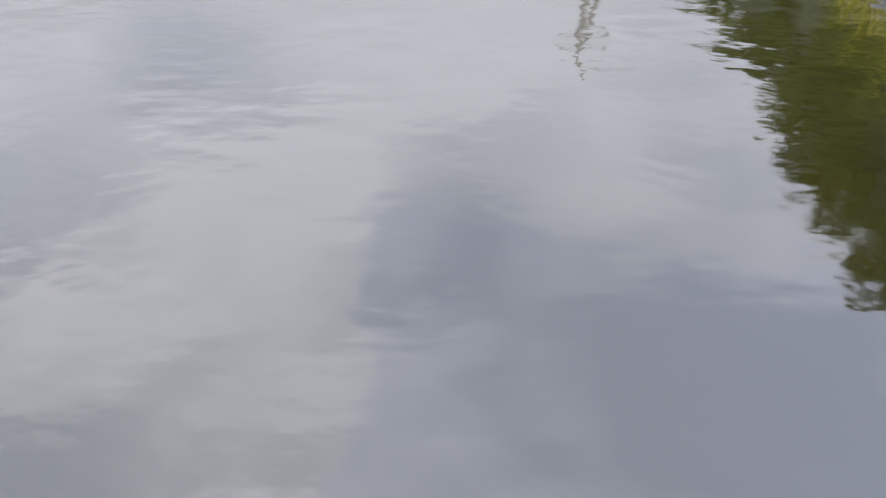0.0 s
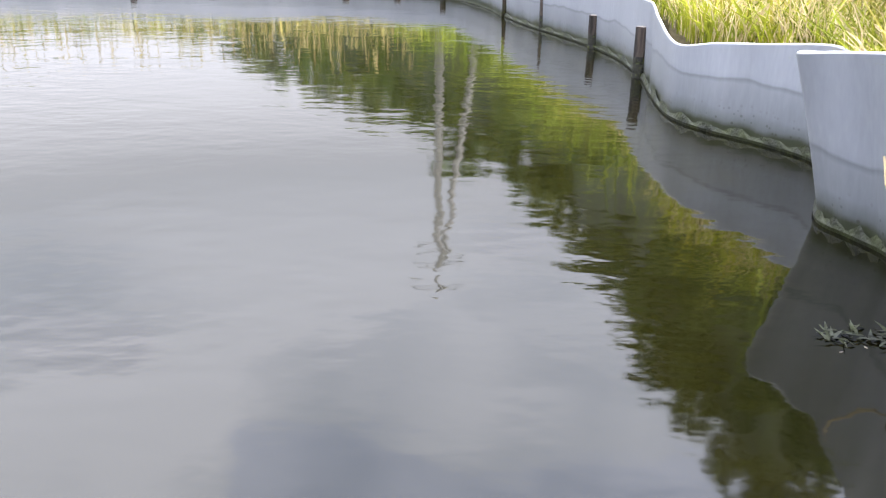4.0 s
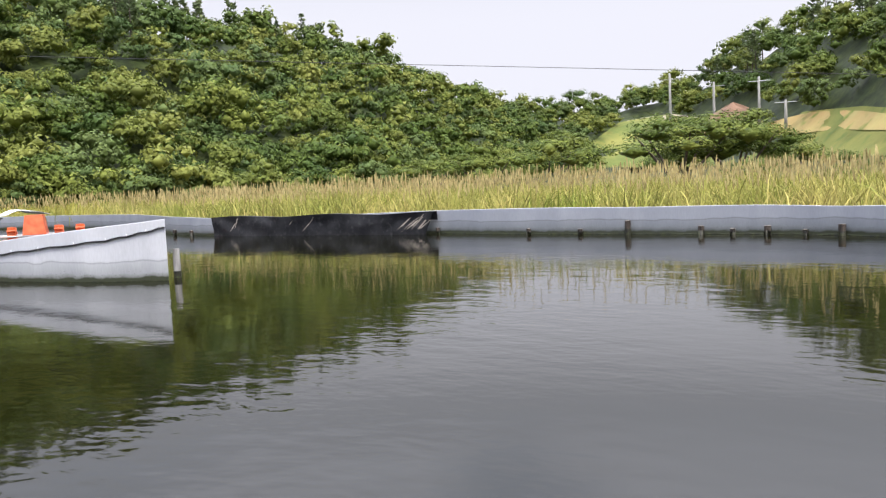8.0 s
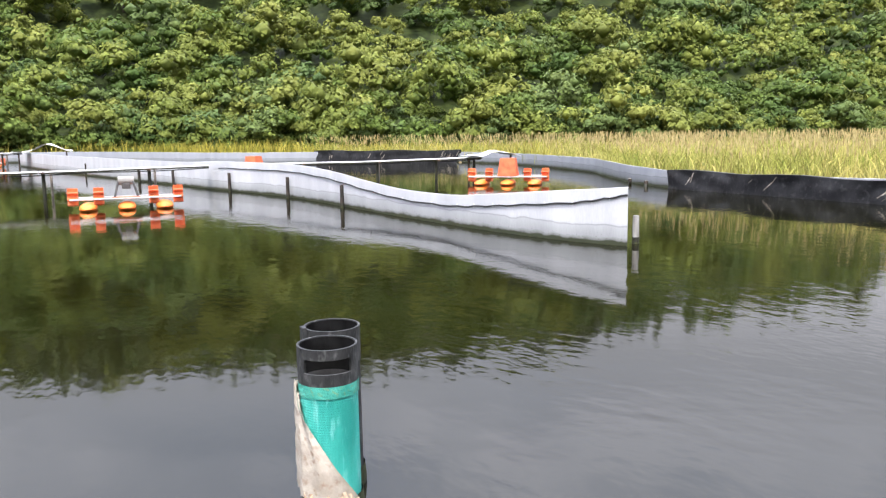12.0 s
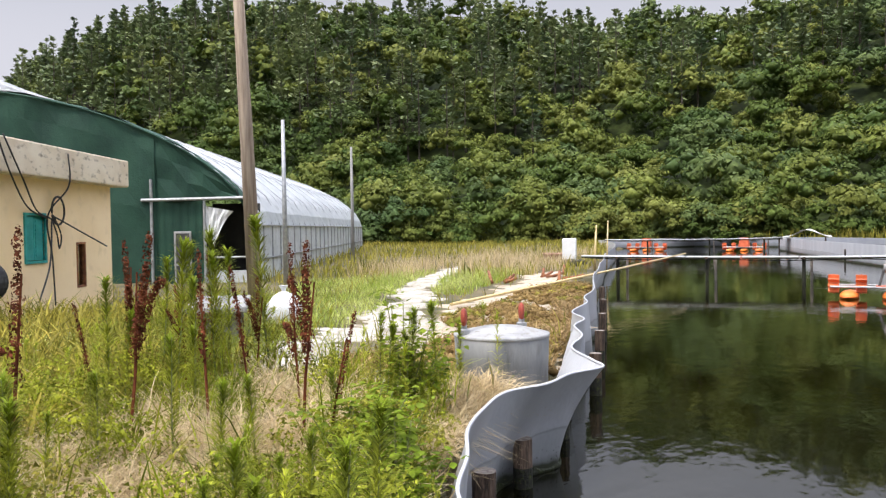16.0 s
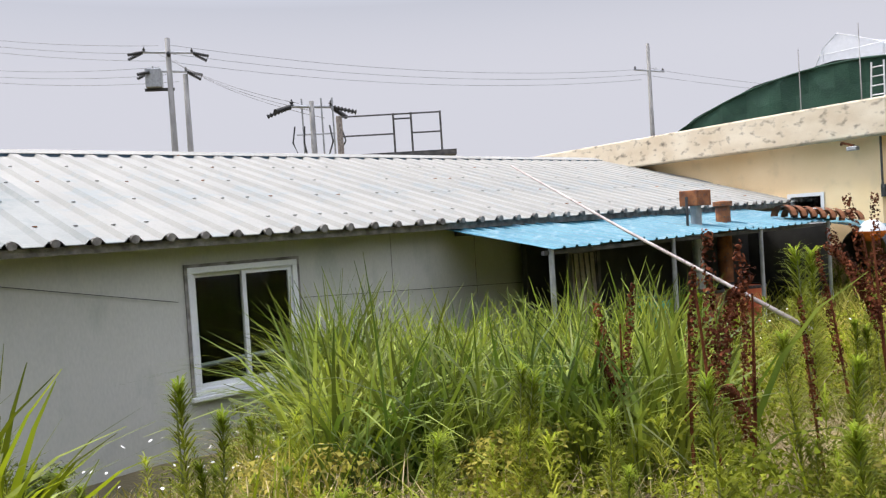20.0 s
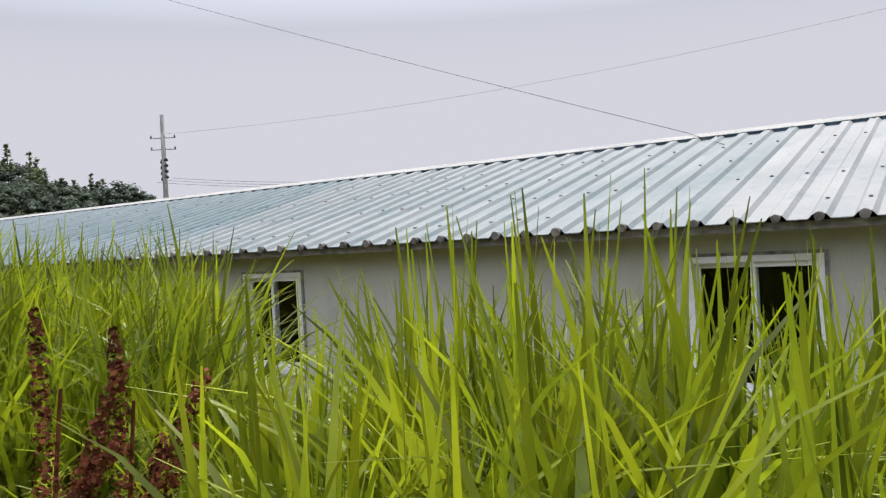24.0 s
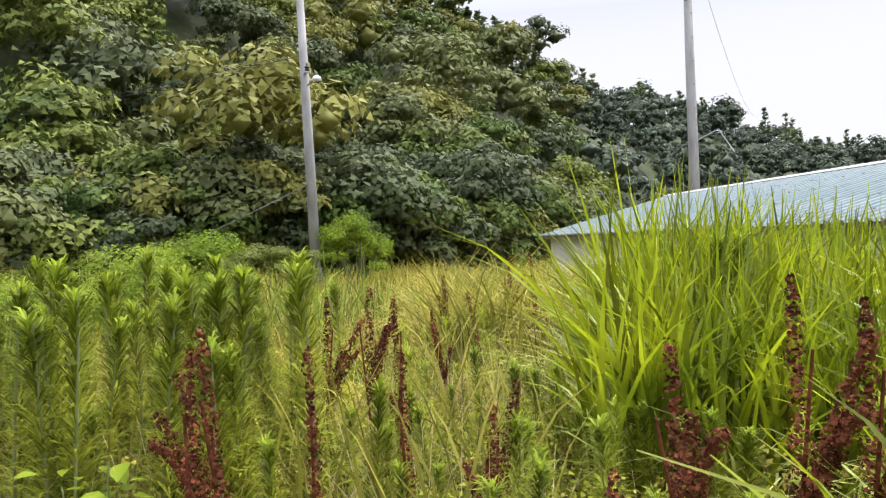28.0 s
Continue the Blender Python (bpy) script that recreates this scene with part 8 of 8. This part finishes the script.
part("case", Mesh().box((-0.05, -0.08, -0.1), (0.10, -0.003, 0.1), bevel=0.01), GREY_PIPE, ob)
part("conduit", Mesh().tube([(-0.03, -0.03, 0.1), (-0.03, -0.03, 0.86)], 0.02, 6), DARK_STEEL, ob)

def gh_point(a, b, z):
    ex = (GH_FAR - GH_CORNER).normalized()
    ey = Vector((-ex.y, ex.x, 0))
    return GH_CORNER + ex * a + ey * b + Vector((0, 0, z))


GH_RZ = math.degrees(math.atan2((GH_FAR - GH_CORNER).y, (GH_FAR - GH_CORNER).x))
for b_, z1_ in ((8.53, 7.42), (10.56, 7.07)):
    pole_between("net_pole", tuple(gh_point(-0.35, b_, 0.3)), tuple(gh_point(-0.35, b_, z1_)), 0.022, 0.014, CONCRETE, "thin steel pole holding the shade net")
ob = thing("roof_ladder", "pale ladder lying against the green shade net", "ladder", tuple(gh_point(-0.3, 8.05, 5.2)), GH_RZ)
for yy in (-0.19, 0.19):
    part("rail", Mesh().tube([(-0.06, yy * 1.15, -0.9), (0.05, yy, 0.96)], 0.028, 6), DECK, ob)
for k in range(6):
    part("rung", Mesh().tube([(-0.04 + 0.016 * k, -0.2, -0.6 + 0.28 * k), (-0.04 + 0.016 * k, 0.2, -0.6 + 0.28 * k)], 0.02, 6), DECK, ob)
ob = thing("far_hoop_roof", "pointed milky film roof rising behind the shade net", "greenhouse", tuple(gh_point(6, 0, 0)), GH_RZ)
roof_line = [(14.5, 5.6), (14.1, 7.2), (13.6, 8.15), (13.0, 8.6), (12.2, 8.3), (11.2, 7.85), (10.1, 7.45), (9.1, 7.1), (8.2, 5.6)]
part("film", Mesh().grid([[Vector((x, y, z + 0.05 * math.sin(x * 2 + y))) for y, z in roof_line] for x in (0, 2, 4, 6, 8)]), THIN_FILM, ob)
part("end_film", Mesh().grid([[Vector((0, y, 5.6)) for y, z in roof_line], [Vector((0, y, z)) for y, z in roof_line]]), THIN_FILM, ob)
part("end_hoop", Mesh().tube([(-0.02, y, z + 0.02) for y, z in roof_line], 0.014, 6), STEEL, ob)
for y, z in (roof_line[2], roof_line[5]):
    part("end_leg", Mesh().tube([(-0.02, y, 0.2), (-0.02, y, z)], 0.014, 6), STEEL, ob)
for z in (7.4, 7.9):
    part("end_rail", Mesh().tube([(-0.03, 14.0 - 0.4 * (z - 7.4), z), (-0.03, 10.2 + 1.4 * (z - 7.4), z)], 0.012, 6), STEEL, ob)


# ---- poles and lines ----
def utility_pole(x, y, z0, top, r, label, arms=(), lean=(0, 0), mt=None, extras=()):
    ob = thing("utility_pole", label, "utility pole", (x, y, z0), 0, "utility poles")
    h = top - z0
    part("shaft", Mesh().tube([(0, 0, -0.3), (lean[0] * 0.5, lean[1] * 0.5, h * 0.5), (lean[0], lean[1], h)], [r * 1.15, r, r * 0.75], 12), mt or CONCRETE, ob, smooth=True)
    for f, w, az, ins in arms:
        c, d = Vector((lean[0] * f, lean[1] * f, h * f)), Vector((math.cos(az), math.sin(az), 0))
        part("crossarm", Mesh().tube([c - d * w, c + d * w], 0.06, 6), STEEL, ob)
        for k in range(ins):
            s = -1 + 2 * k / max(ins - 1, 1)
            p = c + d * (w * 0.92 * s)
            part("insulator", Mesh().lathe([(0.03, 0), (0.09, 0.05), (0.04, 0.09), (0.09, 0.14), (0.04, 0.18), (0.02, 0.26)], tuple(p), 10), CABLE, ob)
            for way in (-1, 1) if "strings" in extras else ():
                e = Vector((-d.y, d.x, 0)) * way * 0.55 + d * (0.75 * s) + Vector((0, 0, -0.28))
                part("insulator_string", Mesh().tube([p + e * (0.15 + 0.85 * q / 12) for q in range(13)], [0.035 if q % 2 else 0.10 for q in range(13)], 7), CABLE, ob)
    for e in extras:
        if e == "transformer":
            part("transformer", Mesh().box((0.4, -0.35, h - 2.6), (1.2, 0.35, h - 1.6), bevel=0.05), STEEL, ob, "grey pole transformer")
            part("bracket", Mesh().box((-0.2, -0.06, h - 2.75), (1.3, 0.06, h - 2.6)), DARK_STEEL, ob)
        if e == "lamp":
            part("lamp_arm", Mesh().tube([(lean[0] * 0.66, lean[1] * 0.66, h * 0.66), (lean[0] * 0.66 - 0.25, lean[1] * 0.66 - 0.55, h * 0.68)], 0.03, 6), STEEL, ob)
            part("lamp_head", Mesh().lathe([(0.02, 0.16), (0.12, 0.10), (0.16, 0.0), (0.02, -0.03)], (lean[0] * 0.66 - 0.3, lean[1] * 0.66 - 0.65, h * 0.67), 14), WHITE_FRAME, ob, "white street lamp head", True)
        if e == "meter":
            part("meter_box", Mesh().box((-0.30, -0.25, 0.55), (-0.06, 0.05, 0.95), bevel=0.02), STEEL, ob)
        if e == "boxes":
            part("fuse_box", Mesh().box((-0.42, -0.1, h - 1.55), (-0.1, 0.25, h - 1.05), bevel=0.03), STEEL, ob)
            part("wire_ring", Mesh().tube([(-0.3 + 0.18 * math.cos(a), 0.1 + 0.18 * math.sin(a) * 0.5, h - 2.0 + 0.18 * math.sin(a)) for a in np.linspace(0, 6.28, 16)], 0.015, 5), CABLE, ob)
            part("lamp_arm", Mesh().tube([(0, 0, h * 0.40), (-0.3, -0.9, h * 0.43), (-0.35, -1.4, h * 0.36)], 0.02, 6), STEEL, ob)
            for k in range(6):
                part("step", Mesh().tube([(-0.16, -0.16, h * (0.5 + 0.07 * k)), (0.16, 0.16, h * (0.5 + 0.07 * k))], 0.012, 5), DARK_STEEL, ob)
        if e == "frame":
            for sx in (-0.75, -0.35, 0.35):
                part("frame_bar", Mesh().tube([(sx, 0, h - 2.4), (sx, 0, h + 0.1)], 0.035, 6), STEEL, ob)
            part("frame_bar", Mesh().tube([(-0.8, 0, h - 1.2), (0.6, 0, h - 1.2)], 0.03, 6), STEEL, ob)
            for sx in (-1.0, -0.6, 0.3, 0.65):
                part("jumper_wire", Mesh().tube([(sx, 0, h - 0.9), (sx * 1.15, 0.1, h - 1.5), (sx * 0.8, 0, h - 2.1), (sx * 0.2, 0, h - 2.6)], 0.03, 5), CABLE, ob)
        if e in ("stack", "low_stack"):
            zs = h * (0.62 if e == "stack" else 0.42)
            for k in range(4):
                part("bracket", Mesh().tube([(-0.35, 0, zs + 0.5 * k), (0.35, 0, zs + 0.5 * k)], 0.05, 6), DARK_STEEL, ob)
                for way in (-1, 1):
                    part("insulator", Mesh().tube([(way * (0.35 + 0.06 * q), 0.12 * way, zs + 0.5 * k + 0.05 - 0.012 * q) for q in range(13)], [0.04 if q % 2 else 0.13 for q in range(13)], 7), CABLE, ob)
    return ob


utility_pole(-13.29, -9.67, 0.5, 7.6, 0.125, "grey weathered wooden pole leaning before the greenhouse", lean=(0.15, -0.2), mt=WOOD_POLE)
utility_pole(-18.57, -12.56, 0.5, 4.95, 0.06, "thin grey steel post beside the greenhouse", mt=STEEL)
utility_pole(-33.45, -18.9, 0.5, 5.85, 0.07, "grey concrete post beside the greenhouse")
utility_pole(-24.2, -55.0, 0.4, 14.1, 0.16, "far concrete power pole with one crossarm", [(0.86, 1.5, 0.4, 2)])
utility_pole(6.95, -44.6, 0.4, 12.85, 0.17, "power pole with crossarms and a grey transformer", [(0.94, 1.3, 0.2, 3), (0.86, 0.9, 0.2, 2)], extras=("transformer", "strings"))
utility_pole(6.2, -44.9, 0.4, 11.0, 0.17, "plain concrete pole beside the transformer pole")
utility_pole(26.5, -54.0, 0.4, 19.0, 0.17, "tall power pole with two tiers of insulators", [(0.87, 1.5, 0.5, 3), (0.76, 1.2, 0.5, 3)], extras=("low_stack", "strings"))
utility_pole(75.1, -6.6, 0.4, 14.9, 0.22, "far power pole with crossarms over the roof", [(0.86, 1.1, 1.2, 2), (0.79, 1.1, 1.2, 3)], extras=("stack",))
utility_pole(29.7, 4.6, 0.4, 12.2, 0.17, "grey concrete pole with a fuse box behind the house", extras=("boxes",))
utility_pole(21.4, 14.9, 0.4, 10.4, 0.15, "leaning concrete pole with a street lamp", [(0.70, 0.5, 0.8, 2)], lean=(-0.25, 0.05), extras=("lamp", "meter"))
utility_pole(0.2, 30.0, 0.2, 12.0, 0.15, "power pole standing in the reeds", [(0.90, 0.9, 0.1, 3)])
utility_pole(1.9, 30.6, 0.2, 10.6, 0.13, "strut pole leaning against the power pole in the reeds", lean=(-1.5, -0.5))
utility_pole(-0.2, -30.1, 0.3, 6.9, 0.12, "low power pole with insulators behind the house", [(0.97, 0.8, 0.3, 2)], extras=("frame", "strings"))


def on_slope(yaw, el, r=60.0):
    """The place on the hillside that is seen at this bearing and elevation from the bank."""
    while r < 320:
        x, y = -r * math.sin(radians(yaw)), r * math.cos(radians(yaw))
        if (place_z(x, y) - 1.4) / r >= math.tan(radians(el)):
            break
        r += 1.0
    return x, y, place_z(x, y), r


for yaw, el0, el1, lab in ((11.0, 2.9, 6.0, "concrete power pole on the far slope"), (16.6, 2.8, 6.6, "concrete power pole with crossarms on the far slope"), (13.8, 2.8, 5.9, "concrete power pole by the earth mound"), (9.4, 2.9, 4.4, "thin concrete pole on the far slope")):
    x, y, z, r = on_slope(yaw, el0 - 0.6)
    utility_pole(x, y, z, 1.4 + r * math.tan(radians(el1)), 0.0016 * r, lab, [(0.92, 0.012 * r, 0.2, 3)])
def slope_patch(name, label, rows, mt, category):
    """A patch of ground draped on the far slope. Rows: bearing, lower and upper elevation."""
    g = []
    for yaw, e0, e1 in rows:
        a, b = on_slope(yaw, e0)[3], on_slope(yaw, e1)[3]
        line = []
        for s in np.linspace(0, 1, 6):
            rr = a + (b - a) * s
            px_, py_ = -rr * math.sin(radians(yaw)), rr * math.cos(radians(yaw))
            line.append(Vector((px_, py_, place_z(px_, py_) + 0.35)))
        g.append(line)
    return tagged(Mesh().grid(g).link(name, mt, None, True), label, category, kind="structure")


slope_patch("sandy_road", "pale sandy road crossing the far slope", [(19.5, 3.2, 3.6), (18, 3.3, 3.8), (16.5, 3.3, 3.9), (15, 3.0, 3.5), (13, 2.6, 2.9)], SAND, "road")
slope_patch("valley_meadow", "green meadow on the valley floor", [(23, 0.6, 1.6), (20, 0.5, 3.6), (17, 0.4, 3.9), (14, 0.3, 3.4), (11, 0.3, 3.1), (8, 0.3, 3.4), (5, 0.3, 3.4), (2, 0.3, 3.0)], MEADOW, "meadow").location.z = -0.2
slope_patch("orange_field", "dry orange-brown field on the far slope", [(11, 2.0, 2.7), (9.5, 1.9, 3.0), (8, 2.0, 3.2), (6.5, 2.0, 3.2), (5, 1.9, 3.0), (3.5, 1.8, 2.8)], DRY_FIELD, "field")
x, y, z, r = on_slope(12.6, 2.9)
ob = thing("earth_mound", "bare reddish-brown earth mound on the far slope", "mound", (x, y, z - 3.0))
m = Mesh()
rows = []
for k in range(9):
    s = k / 8
    rows.append([Vector((r * 0.055 * (1 - s) ** 0.8 * math.cos(a) * (1 + 0.1 * math.sin(5 * a + k)), r * 0.045 * (1 - s) ** 0.8 * math.sin(a), 1.5 + r * 0.034 * s * (1 + 0.05 * math.sin(3 * a)))) for a in np.linspace(0, 2 * math.pi, 25)])
part("soil", m.grid(rows), mat("red_earth", (0.13, 0.075, 0.05), (0.22, 0.13, 0.085), 0.5, 0.95, 0.8, 3, c3=(0.08, 0.06, 0.035)), ob, smooth=True)


def wires(a, b, n, spread, sag, label, r=0.009):
    ob = thing("power_line", label, "power line", group="overhead power lines")
    a, b = Vector(a), Vector(b)
    side = Vector((-(b - a).y, (b - a).x, 0)).normalized()
    for k in range(n):
        o = side * spread * (k - (n - 1) / 2) + Vector((0, 0, -0.25 * k))
        part("wire", Mesh().tube([a + o + (b - a) * s - Vector((0, 0, sag * 4 * s * (1 - s))) for s in np.linspace(0, 1, 20)], r, 4), CABLE, ob)


wires((26.5, -54, 16.7), (6.95, -44.6, 12.3), 3, 0.8, 0.5, "three sagging wires between power poles")
wires((26.5, -54, 14.6), (6.95, -44.6, 11.2), 3, 0.8, 0.6, "three sagging wires between power poles")
wires((6.95, -44.6, 12.3), (-24.2, -55, 12.2), 3, 0.8, 0.8, "sagging wires to the far pole")
wires((6.95, -44.6, 12.0), (-0.2, -30.1, 6.8), 3, 0.5, 0.3, "wires down to the low pole")
wires((-24.2, -55, 12.2), (-75, -80, 13), 2, 0.8, 0.8, "sagging wires beyond the far pole")
wires((26.5, -54, 16.7), (75.1, -6.6, 13.2), 1, 0.8, 1.5, "long sagging wire over the house")
wires((26.5, -54, 9.8), (75.1, -6.6, 9.4), 3, 1.0, 2.4, "low wires beyond the house roof", 0.014)
wires((29.7, 4.6, 12.9), (129.8, 10.0, 19.5), 1, 0.8, 3.2, "wire sagging away behind the house")
cable("service_wire", [(29.9, 4.8, 12.9), house_point(-3.6, 11.3, 3.37), house_point(0.14, 6.6, 2.13)], 0.004, "thin service wire running down over the roof", sag=0.12)
wires((21.2, 14.9, 8.2), (25, 45, 9), 2, 0.4, 0.4, "wires running into the woods")
wires((21.3, 14.9, 4.0), (15.5, 16.5, 1.6), 1, 0.4, 0.0, "stay wire of the leaning pole", 0.012)
wires((-90, 53.7, 18), (0, 99.6, 10), 1, 0.8, 0.0, "long wire crossing the valley", 0.03)


def roof_railing():
    ob = thing("platform_railing", "dark steel railing round a raised platform", "railing", (-2.4, -23.94, 0), 174.3)
    for x, w in ((-1.48, 0.09), (0.1, 0.03), (0.62, 0.03), (1.48, 0.03)):
        part("post", Mesh().tube([(x, 0, -0.2), (x, 0, 5.45)], w, 8), LOG_END if w > 0.05 else DARK_STEEL, ob)
    for z, a, b in ((5.42, -1.48, 1.48), (4.85, -1.48, 0.1), (4.85, 0.62, 1.48), (5.28, 0.1, 0.62)):
        part("rail", Mesh().tube([(a, 0, z), (b, 0, z)], 0.025, 8), DARK_STEEL, ob)
    part("deck", Mesh().box((-1.8, -0.1, 4.15), (1.9, 2.4, 4.30)), DARK_STEEL, ob)


roof_railing()


# ---- small plants ----
def flowers():
    rng = np.random.default_rng(140)
    vs, fs, k = [], [], 0
    for cx, cy, n, s in ((0.15, -5.0, 46, 0.22), (0.6, -5.2, 22, 0.25), (-0.2, -5.2, 20, 0.3), (-5.2, -7.6, 40, 0.8), (1.5, -5.4, 10, 0.2)):
        x, y = cx + rng.normal(0, s, n), cy + rng.normal(0, s * 0.6, n)
        z = dry_z(x, y) + rng.uniform(0.2, 0.6, n)
        for a, b, c in zip(x, y, z):
            m = 8
            ang = np.linspace(0, 2 * np.pi, m, endpoint=False)
            r = rng.uniform(0.008, 0.014)
            t = rng.normal(0, 0.4, 2)
            p = np.stack([a + r * np.cos(ang), b + r * np.sin(ang), c + r * (t[0] * np.cos(ang) + t[1] * np.sin(ang))], 1)
            vs.append(np.vstack([[a, b, c + 0.004], p]))
            fs.append(np.array([[0, i + 1, (i + 1) % m + 1] for i in range(m)]) + k)
            k += m + 1
    tagged(big_mesh("daisy_flowers", np.concatenate(vs), np.concatenate(fs), FLOWER), "small white daisy-like flowers in the weeds", "flowers", kind="stuff")


flowers()
bush("dark_leaf_clump", "clump of dark broad leaves at the foot of the wall", 2.0, -5.3, 0.25, 0.45, 0.35, 1500, 0.035, WOODS, 151, "weed")
x_, y_ = 1.96, 3.6
ob = thing("dry_twig", "dry bent twig hanging over the pond wall", "twig")
part("twig", Mesh().tube([(1.663, 3.008, 0.554), (1.66, 2.954, 0.472), (1.694, 2.878, 0.361), (1.71, 2.811, 0.315), (1.7, 2.759, 0.297), (1.729, 2.625, 0.227)], [0.004, 0.006, 0.006, 0.005, 0.004, 0.002], 6), STRAW, ob)
ob = thing("floating_twig", "thin dark twig lying in the water", "twig")
part("twig", Mesh().tube([(0.964, 1.551, 0.004), (0.902, 1.517, 0.02), (0.829, 1.438, 0.012), (0.803, 1.363, 0.003)], [0.002, 0.003, 0.003, 0.002], 5), LOG_WET, ob)
part("side_shoot", Mesh().tube([(1.0, 1.82, 0.01), (0.94, 1.87, 0.03)], 0.003, 5), LOG_WET, ob)
for q in range(22):
    rq = random.Random(200 + q)
    fx, fy = (rq.uniform(1.15, 1.45), rq.uniform(1.25, 1.75)) if q < 12 else (rq.uniform(1.45, 1.72), rq.uniform(2.2, 2.7))
    ob = thing("floating_husk", "tiny pale husk floating on the water", "husk", (fx, fy, 0.0), rq.uniform(0, 360), "husks floating by the posts")
    part("shell", Mesh().lathe([(0.0006, -0.008), (0.002, -0.004), (0.0024, 0.003), (0.0006, 0.008)], (0, 0, 0.0), 6), LOG_END, ob)
    ob.matrix_basis = pose(fx, fy, 0.001, 90, 0, rq.uniform(0, 360))
ob = thing("floating_weed", "mat of green pond weed by a post", "pond weed")
rng_ = np.random.default_rng(9)
pts_ = np.stack([rng_.uniform(1.45, 1.83, 90), rng_.normal(2.75, 0.035, 90), np.full(90, 0.002)], 1)
v_, f_ = blade_arrays(rng_, pts_, np.full(90, 0.02), np.full(90, 0.015), np.full(90, 3.0), 2, 0.2)
o_ = big_mesh("weed_mat", v_, f_, ALGAE)
o_.parent = ob
